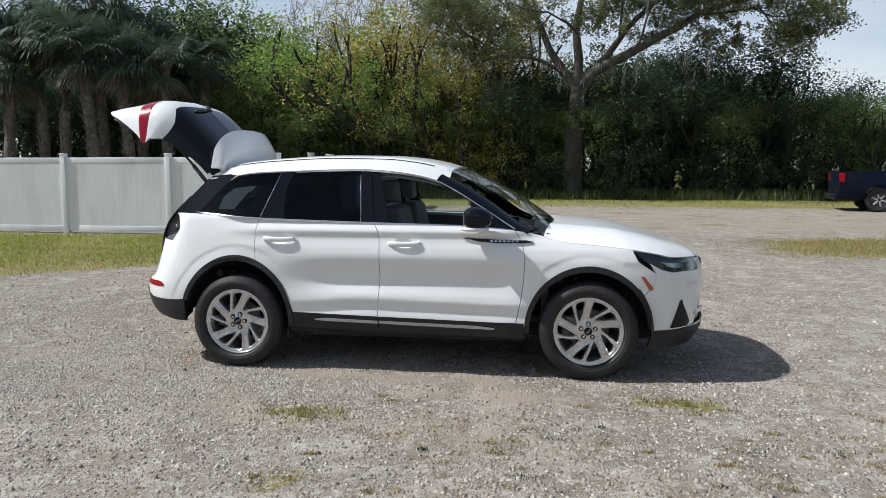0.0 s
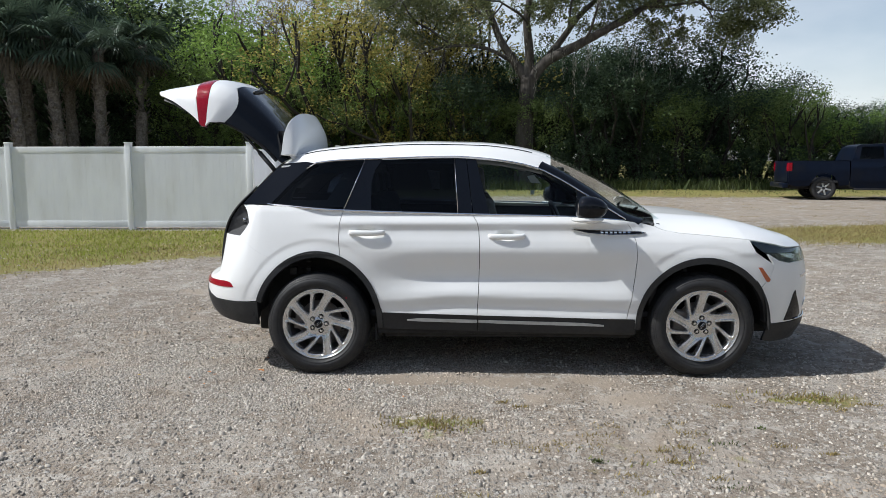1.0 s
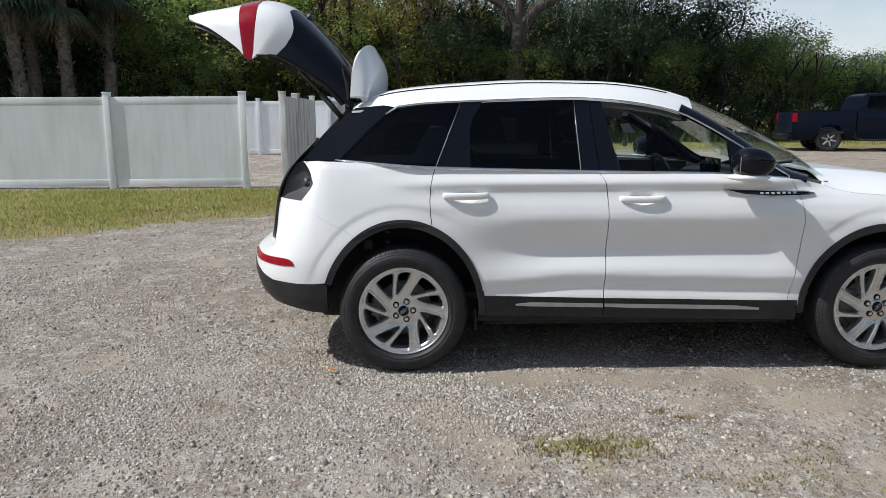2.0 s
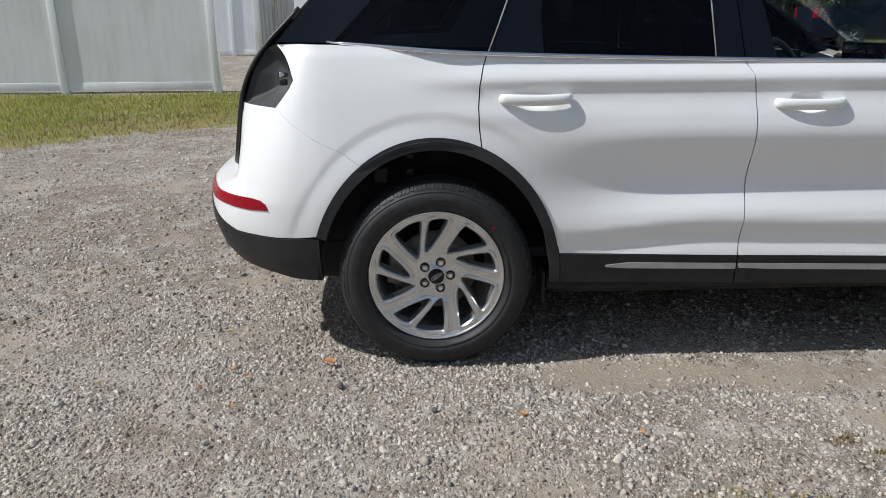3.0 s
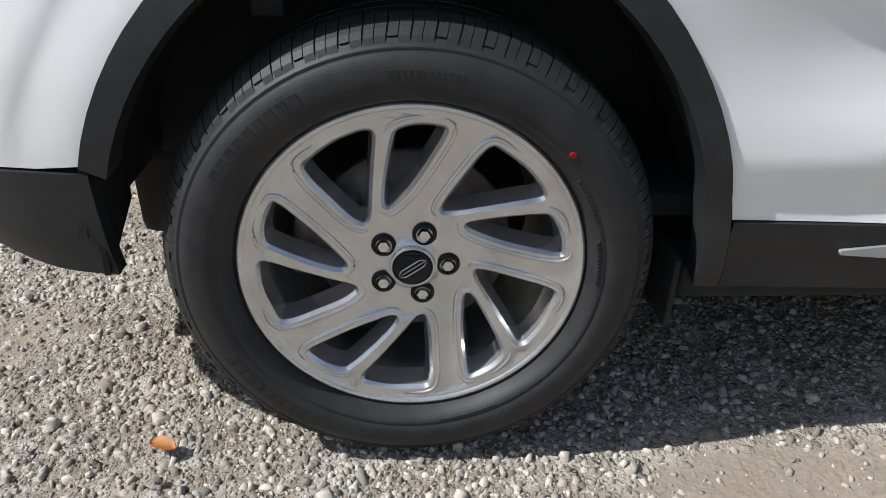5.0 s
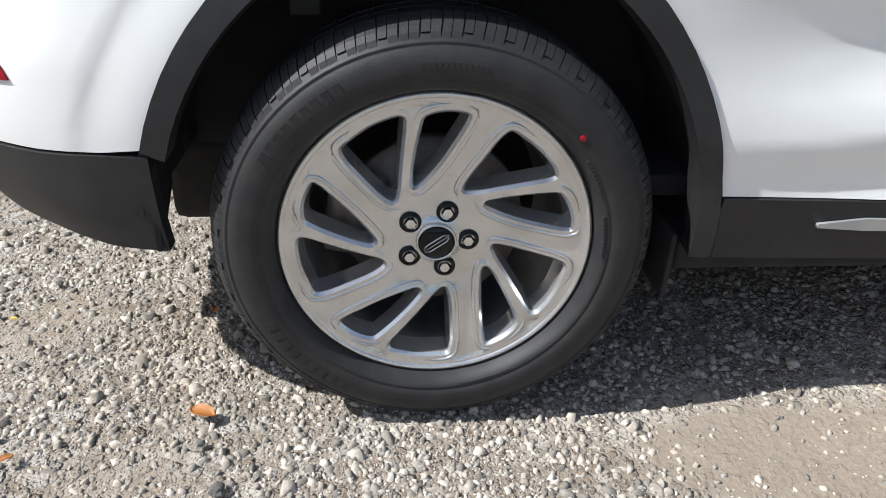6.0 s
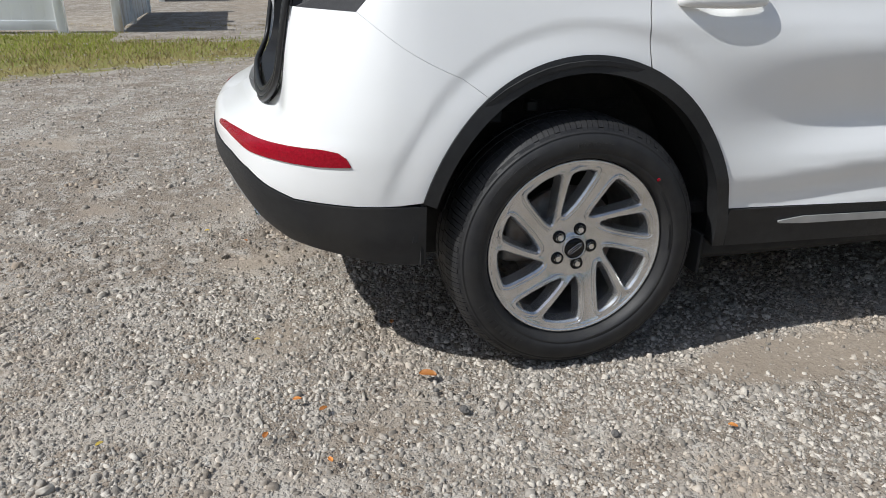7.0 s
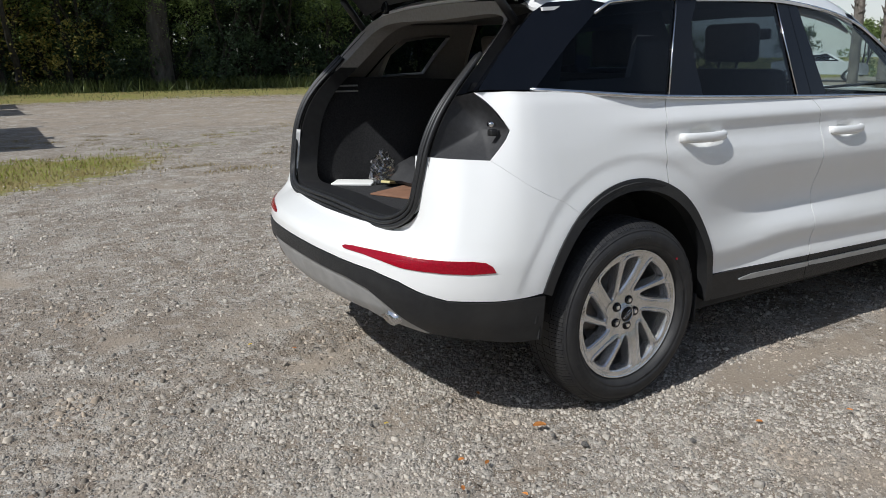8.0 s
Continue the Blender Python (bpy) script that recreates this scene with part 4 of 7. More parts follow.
    outline = [(-0.566, belt(-0.566) - 0.008), (-0.36, belt(-0.36)), (-0.20, 1.36), (-0.09, 1.455), (-0.02, 1.492), (-0.10, 1.505), (-0.26, 1.492), (-0.315, 1.46), (-0.44, 1.34)]
    part("rear_pillar", panel(outline, upper, 0.04, sign=sg, lift=0.002, depth=0.06), "black_gloss", car, "gloss black rear pillar")
    trim = [(x, belt(x) + 0.003) for x in np.linspace(-0.38, 2.16, 40)]
    part("belt_moulding", tube([Vector((1, sg, 1)) * (upper(x, z) + Vector((0, -0.006, -0.003))) for x, z in trim], 0.0085, 6, squash=(0.6, 1)), "chrome", car, "bright belt moulding")
    trim = [(-0.09, 1.457)] + [(x, gt(x) + 0.004) for x in np.linspace(-0.02, 2.165, 44)]
    part("window_moulding", tube([Vector((1, sg, 1)) * (upper(x, z) + Vector((0, -0.004, 0))) for x, z in trim], 0.0065, 6), "chrome", car, "bright window moulding")
    for a, b in (((0.19, 1.170), (0.327, 1.505)), ((0.968, 1.525), (0.994, 1.145))):
        part("window_strip", tube([Vector((1, sg, 1)) * (upper(*a) + Vector((0, -0.004, 0))), Vector((1, sg, 1)) * (upper(*b) + Vector((0, -0.004, 0)))], 0.0035, 6), "chrome", rear_door)
    # screen pillar
    def pillar(u, v):
        x = 1.56 + 0.70 * u
        z = interp(x, [(1.55, 1.462), (1.70, 1.390), (1.90, 1.270), (2.17, 1.098), (2.36, 1.055)])
        p = upper(min(x, 2.2), z)
        p.x = x
        a = Vector((p.x, p.y, p.z))
        inn = Vector((x + 0.045 + 0.03 * u, -(0.640 + 0.065 * u), z + 0.050 - 0.025 * u))
        q = a.lerp(inn, v) + Vector((0, -0.012, 0.012)) * math.sin(math.pi * v)
        return Vector((q.x, q.y * sg, q.z))
    part("screen_pillar", thick(grid_mesh(pillar, 16, 6, flip=sg < 0), 0.02), "black_gloss", car, "gloss black screen pillar")
    # door mirror
    mr = part("mirror", grid_mesh(lambda u, v: Vector((1.875 + (0.112 + 0.025 * math.cos(2 * math.pi * u)) * math.cos(2 * math.pi * u) * math.sin(math.pi * v) ** 0.6, sg * (-0.975 - 0.088 * math.cos(math.pi * v)), 1.188 + 0.085 * math.sin(2 * math.pi * u) * math.sin(math.pi * v) ** 0.5)), 24, 14), "black_gloss", front_door, "gloss black mirror cap")
    part("mirror_base", grid_mesh(lambda u, v: Vector((1.875 + 0.11 * math.cos(2 * math.pi * u) * math.sin(math.pi * v) ** 0.6, sg * (-0.972 - 0.084 * math.cos(math.pi * v)), 1.112 + 0.022 * math.sin(2 * math.pi * u) * math.sin(math.pi * v) ** 0.5)), 24, 12), "paint", mr)
    part("mirror_arm", tube([(1.90, -0.84 * sg, 1.118), (1.90, -0.90 * sg, 1.118)], 0.03, 10, squash=(1.6, 0.5)), "paint", mr)
    part("mirror_glass", thick(grid_mesh(lambda u, v: Vector((1.800, sg * (-1.035 + 0.12 * u), 1.145 + 0.08 * v)), 2, 2, flip=sg > 0), 0.004), "chrome", mr)
    # wheel housings
    for cx in (RX, FX):
        def liner(u, v):
            t = radians(-3 + 176 * u)
            return Vector((cx + 0.455 * math.cos(t), sg * (-0.905 + 0.33 * v), HUB_Z + 0.50 * math.sin(t)))
        wh = part("wheel_housing", join(thick(grid_mesh(liner, 26, 2, flip=sg < 0), 0.012), mesh_of("back", [liner(i / 26, 1) for i in range(27)], [tuple(range(27))])), "liner", car)
        for dx, z, w, h in ((-0.205, 0.715, 0.026, 0.030), (-0.092, 0.728, 0.016, 0.014), (-0.092, 0.788, 0.016, 0.010)):
            part("liner_clip", box_bm(cx + dx - w, cx + dx + w, min(-0.74 * sg, -0.70 * sg), max(-0.74 * sg, -0.70 * sg), z - h, z + h, 0.006), "cladding", wh)
    # inner door trim
    outline = [(0.20, 1.12), (2.15, 1.085), (2.15, 0.45), (0.50, 0.47), (0.44, 0.60), (0.30, 0.80), (0.20, 0.86)]
    part("door_card", panel(outline, lambda x, z: Vector((x, -0.80, z)), 0.3, sign=sg, depth=0.03), "trim_dark", car)

# ---- roof, screen, bonnet ----
ROOF = [(-0.30, 1.535), (-0.17, 1.585), (-0.04, 1.614), (0.29, 1.645), (0.74, 1.664), (1.15, 1.656), (1.36, 1.634), (1.52, 1.602), (1.66, 1.560)]
CROSS = [(0.0, 0.0), (0.30, 0.005), (0.50, 0.016), (0.585, 0.026), (0.592, 0.034), (0.600, 0.034), (0.607, 0.030), (0.65, 0.052), (0.69, 0.083), (0.718, 0.122)]


def roof_at(u, v):
    x = -0.285 + 1.935 * u
    w = 2 * v - 1
    k = abs(w) * (len(CROSS) - 1)
    i = min(int(k), len(CROSS) - 2)
    y = CROSS[i][0] + (CROSS[i + 1][0] - CROSS[i][0]) * (k - i)
    d = CROSS[i][1] + (CROSS[i + 1][1] - CROSS[i][1]) * (k - i)
    ln = 0.045 * smooth(0.8, 1.66, x) * (1 - (y / 0.72) ** 2)
    z = interp(x, ROOF) - d
    edge = interp(min(x, 1.6), GLASS_TOP) + 0.006
    f = smooth(0.55, 0.718, y)
    z = z * (1 - f) + max(edge, z - 0.03) * f if y > 0.55 else z
    tuck = 1 - 0.055 * smooth(0.1, -0.30, x)
    return Vector((x + ln, y * tuck * (1 if w > 0 else -1), z))


roof = part("roof", thick(grid_mesh(roof_at, 40, 36), 0.012), "paint", car)
for sg in (1, -1):
    part("roof_rail", tube([roof_at(u, 0.5 - sg * 0.5 * 5.0 / 9) + Vector((0, 0, 0.004)) for u in np.linspace(0.08, 0.93, 30)], 0.006, 6), "black_gloss", roof, "flush black roof strip")


def screen_at(u, v):
    w = 2 * v - 1
    x0, z0, h0 = 1.685, 1.545, 0.60
    x1, z1, h1 = 2.50, 1.085, 0.70
    bow = 1 - w * w
    x = x0 + (x1 - x0) * u + (0.02 - 0.075) + 0.075 * bow + 0.03 * math.sin(math.pi * u)
    return Vector((x, w * (h0 + (h1 - h0) * u), z0 + (z1 - z0) * u + 0.02 * bow * (1 - u) + 0.02 * math.sin(math.pi * u)))


part("windscreen", thick(grid_mesh(screen_at, 14, 16), 0.006), "glass", car, "curved windscreen")
HOOD = [(2.40, 1.120), (2.53, 1.128), (2.70, 1.120), (2.87, 1.102), (3.04, 1.072), (3.21, 1.030), (3.40, 0.968), (3.52, 0.915), (3.58, 0.865)]


EDGE = [side(s, z) for s, z in ((2.375, 1.052), (2.42, 1.032), (2.525, 1.010), (2.72, 0.994), (2.95, 0.972), (3.02, 0.964), (3.15, 0.947), (3.28, 0.928), (3.39, 0.905), (front_s(0.62), 0.890), (front_s(0.50), 0.884), (front_s(0.40), 0.880))]
edge_line = curve_through(EDGE, 6)


def bonnet_at(u, v):
    w = 2 * v - 1
    k = u * (len(edge_line) - 1)
    i = min(int(k), len(edge_line) - 2)
    e = edge_line[i].lerp(edge_line[i + 1], k - i)
    xc = 2.45 + 1.16 * u
    zc = interp(xc, HOOD)
    a = abs(w)
    f = interp(a, [(0, 0), (0.5, 0.05), (0.75, 0.22), (0.9, 0.56), (1.0, 1.0)])
    x = xc + (e.x - xc) * a * a
    z = zc + (e.z + 0.002 - zc) * f + 0.008 * math.exp(-((a - 0.66) / 0.08) ** 2) * (1 - u)
    return Vector((x, w * (-e.y - 0.007), z))


part("bonnet", thick(grid_mesh(bonnet_at, 44, 44), 0.012), "paint", car)
part("cowl", box_bm(2.30, 2.47, -0.70, 0.70, 1.02, 1.066, 0.01), "cladding", car, "black plastic cowl")
for y0 in (-0.45, 0.15):
    part("wiper", tube([(2.44, y0 + 0.5, 1.10), (2.36, y0 + 0.2, 1.135), (2.31, y0 - 0.1, 1.165)], 0.009, 6), "cladding", car)
gr = part("grille", box_bm(3.45, 3.606, -0.36, 0.36, 0.60, 0.86, 0.02), "black_gloss", car, "black grille with bright bars")
for i in range(5):
    part("slat", box_bm(3.600, 3.614, -0.31, 0.31, 0.625 + i * 0.045, 0.637 + i * 0.045, 0.003), "chrome", gr)

# ---- underside ----
part("underbody", box_bm(-0.52, 3.35, -0.56, 0.56, 0.235, 0.42, 0.03), "liner", car)
for s_ in (1, -1):
    part("side_member", box_bm(0.46, 2.24, min(0.55 * s_, 0.80 * s_), max(0.55 * s_, 0.80 * s_), 0.245, 0.42, 0.015), "liner", car)
part("rear_floor", box_bm(-0.70, -0.44, -0.66, 0.66, 0.42, 0.60, 0.02), "liner", car)
part("mudflap", box_bm(0.405, 0.415, -0.875, -0.72, 0.235, 0.36, 0.003), "liner", car)

# ---- wheels ----
SLOT_A = [(0.226, 61), (0.228, 55), (0.230, 46), (0.230, 38), (0.228, 33.5), (0.216, 31.5), (0.181, 35), (0.139, 42), (0.108, 51), (0.094, 60), (0.095, 66), (0.104, 68), (0.126, 67.7), (0.171, 65), (0.205, 63.5)]
SLOT_B = [(0.112, 42), (0.154, 33.8), (0.205, 27), (0.221, 24), (0.228, 17), (0.229, 9), (0.221, 5.5), (0.177, 9), (0.132, 17), (0.100, 32), (0.098, 40)]


def polar(line, turn):
    q = [Vector((r * math.cos(radians(a + turn)), r * math.sin(radians(a + turn)), 0)) for r, a in line]
    return [(p.x, p.y) for p in curve_through(q, 3, closed=True)]


def rim_depth(x, z):
    r = math.hypot(x, z)
    d = interp(r, [(0.0, 0.004), (0.035, 0.004), (0.045, 0.010), (0.075, 0.012), (0.12, 0.002), (0.19, -0.006), (0.228, -0.009), (0.245, -0.0105), (0.257, -0.0105)])
    return d


def grown(line, g):
    """A slot's outline, drawn in by g towards its middle."""
    c = sum((Vector(p) for p in line), Vector((0, 0))) / len(line)
    out = []
    k = len(line)
    for i in range(k):
        a, b = Vector(line[i - 1]), Vector(line[(i + 1) % k])
        n = Vector((-(b - a).y, (b - a).x)).normalized()
        if area2(line) < 0:
            n = -n
        p = Vector(line[i]) + n * g
        out.append((p.x, p.y))
    return out


def make_wheel(name):
    w = part(name, lathe([(0.20, 0.19), (0.215, 0.17), (0.216, 0.05), (0.223, 0.02), (0.240, 0.012)], 72), "barrel", None, "silver alloy wheel")
    slots = [polar(s, 72 * i) for i in range(5) for s in (SLOT_A, SLOT_B)]
    disc = [(0.2565 * math.cos(2 * math.pi * i / 120), 0.2565 * math.sin(2 * math.pi * i / 120)) for i in range(120)]
    vs, fs, rings = fill2d(disc, 0.0056, slots)
    edge = np.array([p for q in slots for p in densify([Vector(c) for c in q], 0.003)])

    def relief(x, z):
        """The spoke's face lies lower than the rounded edge that runs round each slot."""
        r = math.hypot(x, z)
        d = math.sqrt(((edge - (x, z)) ** 2).sum(1).min())
        return rim_depth(x, z) + 0.0040 * smooth(0.003, 0.016, d) * smooth(0.075, 0.095, r) * (1 - smooth(0.236, 0.244, r))

    verts = [Vector((v.x, relief(v.x, v.y), v.y)) for v in vs]
    faces = list(fs)
    for ring in rings[1:]:
        k = len(ring)
        loop = [(verts[i].x, verts[i].z) for i in ring]
        base = len(verts)
        for g, d in ((0.0050, 0.0060), (0.0080, 0.026), (0.0110, 0.042)):
            for (x, z), i in zip(grown(loop, g), ring):
                verts.append(Vector((x, verts[i].y + d, z)))
        rows = [ring] + [[base + j * k + i for i in range(k)] for j in range(3)]
        for a, b in zip(rows, rows[1:]):
            for i in range(k):
                j = (i + 1) % k
                faces.append((a[i], a[j], b[j], b[i]))
    ring = rings[0]
    base = len(verts)
    k = len(ring)
    verts += [verts[i] + Vector((0, 0.02, 0)) for i in ring]
    faces += [(ring[i], base + i, base + (i + 1) % k, ring[(i + 1) % k]) for i in range(k)]
    face_me = mesh_of("rim_face", verts, faces, True)
    face_me.set_sharp_from_angle(angle=radians(24))
    face = part("rim_face", face_me, "rim", w, "silver ten-spoke swirl rim")
    # raised beads that follow the slots
    for i, loop in enumerate(slots):
        line = grown(loop, -0.0088)
        k = len(line)
        clear = [min((Vector(p) - Vector(q)).length for j, o in enumerate(slots) if j != i for q in o) > 0.0125 and 0.085 < math.hypot(*p) < 0.238 for p in line]
        runs, cur = [], []
        start = clear.index(False) if False in clear else 0
        for j in range(k + 1):
            m = (start + j) % k
            if clear[m] and j < k:
                cur.append(line[m])
            else:
                if len(cur) > 4:
                    runs.append(cur)
                cur = []
        for run in runs:
            nn = len(run)
            part("bead", tube([(x, relief(x, z) + 0.0006, z) for x, z in run], [0.0036 * min(1.0, 0.25 + j / 3, 0.25 + (nn - 1 - j) / 3) for j in range(nn)], 6), "rim", face)
    part("rim_lip", lathe([(0.2465, -0.0095), (0.2485, -0.0125), (0.2520, -0.0140), (0.2555, -0.0132), (0.2580, -0.0090), (0.2580, 0.012)], 120), "rim", w)
    cap = part("centre_cap", lathe([(0.0, -0.004), (0.026, -0.003), (0.029, 0.0), (0.031, 0.008)], 40), "black_gloss", w, "black centre cap")
    part("cap_ring", lathe([(0.030, 0.003), (0.0305, -0.003), (0.033, -0.003), (0.035, 0.006)], 40), "rim", cap)
    shape = [(0.024, 0.0016), (0.017, 0.0062), (-0.017, 0.0062), (-0.024, 0.0016), (-0.024, -0.0016), (-0.017, -0.0062), (0.017, -0.0062), (0.024, -0.0016)]
    co = [(x * math.cos(0.62) - z * math.sin(0.62), -0.0055, x * math.sin(0.62) + z * math.cos(0.62)) for x, z in shape]
    part("cap_mark", join(tube(co, 0.0010, 5, closed=True), tube([(Vector(co[0]) + Vector(co[7])) / 2, (Vector(co[3]) + Vector(co[4])) / 2], 0.0008, 5)), "chrome", cap)
    nut = lathe([(0.0, -0.006), (0.0085, -0.005), (0.0105, -0.001), (0.0105, 0.022)], 6, smooth=False)
    well = lathe([(0.0125, 0.004), (0.0165, 0.004), (0.0185, 0.0075), (0.0185, 0.014)], 24)
    for i in range(5):
        t = radians(71 + 72 * i)
        at = Matrix.Translation((0.0535 * math.cos(t), rim_depth(0.0535, 0) - 0.004, 0.0535 * math.sin(t)))
        ob = part("nut_seat", well, "black_gloss", w)
        ob.matrix_basis = at @ Matrix.Translation((0, -0.006, 0))
        ob = part("wheel_nut", nut, "chrome", w, "chrome wheel nut")
        ob.matrix_basis = at
    # tyre
    prof = [(0.235, 0.165), (0.262, 0.178), (0.30, 0.182), (0.335, 0.172), (0.350, 0.158), (0.3575, 0.140), (0.3630, 0.10), (0.3630, 0.021), (0.3588, 0.0015), (0.3515, -0.0130), (0.3445, -0.0225),
            (0.3385, -0.0285), (0.3345, -0.0318), (0.3335, -0.0335), (0.331, -0.0315), (0.328, -0.036), (0.312, -0.0415), (0.295, -0.042), (0.2835, -0.0405), (0.282, -0.0385), (0.2795, -0.0385), (0.278, -0.0392), (0.274, -0.0375), (0.270, -0.034), (0.265, -0.026), (0.2600, -0.014), (0.2570, 0.004)]
    ty = part("tyre", lathe(prof, 96), "rubber", w, "black tyre with tread blocks")
    tv, tf = [], []
    cnt = 72
    # shoulder blocks that wrap down on to the sidewall, parted by narrow notches
    wrap = ((0.3375, -0.0292), (0.3460, -0.0245), (0.3535, -0.0150), (0.3610, 0.0000), (0.3655, 0.0200))
    for i in range(cnt):
        for a0, a1, last in ((0.04, 0.51, 5), (0.55, 0.96, 5 if i % 2 else 4)):
            t0, t1 = (2 * math.pi * (i + a) / cnt for a in (a0, a1))
            own = wrap[5 - last:]
            b = len(tv)
            for r, d in own:
                lean = 0.012 * smooth(0.0, -0.03, d)
                for t in (t0, t1):
                    tv.append((r * math.cos(t + lean), d, r * math.sin(t + lean)))
                    tv.append(((r - 0.006) * math.cos(t + lean), d + 0.005, (r - 0.006) * math.sin(t + lean)))
            for q in range(len(own) - 1):
                c = b + 4 * q
                tf += [(c, c + 4, c + 6, c + 2), (c, c + 1, c + 5, c + 4), (c + 2, c + 6, c + 7, c + 3)]
            tf.append((b, b + 2, b + 3, b + 1))
    for ri, (d0, d1) in enumerate(((0.0225, 0.060), (0.064, 0.098), (0.106, 0.134), (0.140, 0.158))):
        for i in range(cnt):
            t0 = 2 * math.pi * (i + 0.04 + 0.3 * (ri % 2)) / cnt
            t1 = 2 * math.pi * (i + 0.96 + 0.3 * (ri % 2)) / cnt
            b = len(tv)
            for t in (t0, t1):
                for d in (d0, d1):
                    drop = 0.008 * smooth(0.13, 0.158, d)
                    for r in (0.354 - drop, 0.3650 - drop):
                        tv.append((r * math.cos(t), d, r * math.sin(t)))
            tf += [(b + 1, b + 3, b + 7, b + 5), (b, b + 1, b + 5, b + 4), (b + 2, b + 6, b + 7, b + 3), (b, b + 2, b + 3, b + 1), (b + 4, b + 5, b + 7, b + 6)]
    part("tread", mesh_of("tread", tv, tf), "rubber", ty)
    for a0, a1, r0, r1, k in ((118, 150, 0.296, 0.314, 9), (78, 97, 0.300, 0.308, 12), (20, 36, 0.272, 0.277, 10), (-2, 14, 0.268, 0.273, 12), (205, 240, 0.296, 0.314, 9), (280, 300, 0.272, 0.277, 14)):
        bars = []
        for i in range(k):
            t0, t1 = radians(a0 + (a1 - a0) * i / k), radians(a0 + (a1 - a0) * (i + 0.62) / k)
            dep = -0.0428 if r0 > 0.285 else -0.0392
            bars.append(mesh_of("b", [(r * math.cos(t), dep + e, r * math.sin(t)) for e in (0, 0.003) for r, t in ((r0, t0), (r1, t0), (r1, t1), (r0, t1))],
                                [(0, 1, 2, 3), (0, 4, 5, 1), (1, 5, 6, 2), (2, 6, 7, 3), (3, 7, 4, 0)]))
        part("raised_mark", join(*bars), "rubber", ty)
    dot = lathe([(0.0, -0.0422), (0.005, -0.0422), (0.005, -0.036)], 14)
    dm = part("paint_dot", dot, "red_lens", ty, "red paint dot")
    dm.matrix_basis = Matrix.Translation((0.288 * math.cos(radians(43)), -0.0005, 0.288 * math.sin(radians(43))))
    # brake behind the spokes
    bk = part("brake_disc", lathe([(0.07, 0.075), (0.155, 0.075), (0.155, 0.097), (0.08, 0.097)], 48), "cast", w, "rusty cast-iron brake disc")
    part("brake_hub", lathe([(0.0, 0.045), (0.06, 0.045), (0.075, 0.055), (0.078, 0.10)], 32), "cast", bk)
    return w


def caliper(parent, x, sg):
    bm = box_bm(-0.05, 0.05, 0.05, 0.13, -0.075, 0.075, 0.015)
    ob = part("caliper", bm, "cast", parent, "grey brake caliper")
    ob.matrix_basis = Matrix.Translation((x, -0.875 * sg, HUB_Z)) @ Matrix.Rotation(radians(8), 4, "Y") @ Matrix.Translation((-0.135, 0, 0.0)) @ Matrix.Diagonal((1, sg, 1, 1))


w0 = make_wheel("wheel")
w0.parent = car
w0.matrix_basis = pose(RX, -0.884, 0.3575)
for x, sg, turn in ((FX, 1, 19), (RX, -1, 0), (FX, -1, 40)):
    m = pose(x, -0.884 * sg, 0.3575) @ Matrix.Rotation(radians(-turn), 4, "Y") @ (Matrix.Rotation(math.pi, 4, "Z") if sg < 0 else Matrix())
    copy_thing(w0, m).parent = car
for x in (RX, FX):
    for sg in (1, -1):
        caliper(car, x, sg)
        part("axle", tube([(x, -0.78 * sg, HUB_Z), (x, -0.4 * sg, HUB_Z)], 0.05, 10), "cast", car)

# ---- raised tailgate ----
GATE = [(-0.225, 1.548), (-0.30, 1.700), (-0.40, 1.835), (-0.50, 1.945), (-0.57, 2.015), (-0.64, 2.072), (-0.72, 2.108), (-0.80, 2.118), (-0.88, 2.108), (-0.97, 2.086), (-1.08, 2.062), (-1.17, 2.040), (-1.235, 2.018)]
gate_line = curve_through([(x, 0, z) for x, z in GATE], 8)


def gate_at(k, w, off=0.0):
    """On the tailgate's skin: k runs from the hinge (0) to the lower edge (12), w across it from -1 to 1."""
    i = min(int(k * 8), len(gate_line) - 2)
    t = k * 8 - i
    p = gate_line[i].lerp(gate_line[i + 1], t)
    d = (gate_line[min(i + 22, len(gate_line) - 1)] - gate_line[max(i - 22, 0)]).normalized()
    nrm = Vector((-d.z, 0, d.x))
    half = interp(k, [(0, 0.60), (3, 0.64), (5, 0.665), (8, 0.665), (10, 0.60), (12, 0.50)])
    drop = interp(k, [(0, 0.10), (3, 0.25), (5, 0.33), (7, 0.365), (8, 0.355), (9, 0.26), (10.5, 0.11), (12, 0.02)])
    a = abs(w)
    ang = interp(a, [(0, 0), (0.55, 0.05), (0.8, 0.18), (0.92, 0.42), (1.0, 1.0)])
    return Vector((p.x, 0, p.z)) + nrm * (drop * ang + off) * (1 if nrm.z < 0 else -1) + Vector((0, w * half * (1 - 0.03 * ang), 0))


def gate_piece(k0, k1, nu=10, w0=-1.0, w1=1.0, off=0.0, d=0.02, b0=0.0, b1=0.0):
    """A band of the skin; b0 and b1 draw its two edges towards the hinge at the sides."""
    def at(u, v):
        w = w0 + (w1 - w0) * v
        e = smooth(0.72, 1.0, abs(w))
        a, c = k0 - b0 * e, k1 - b1 * e
        return gate_at(max(a + (c - a) * u, 0.0), w, off)
    return thick(grid_mesh(at, nu, 56), d)


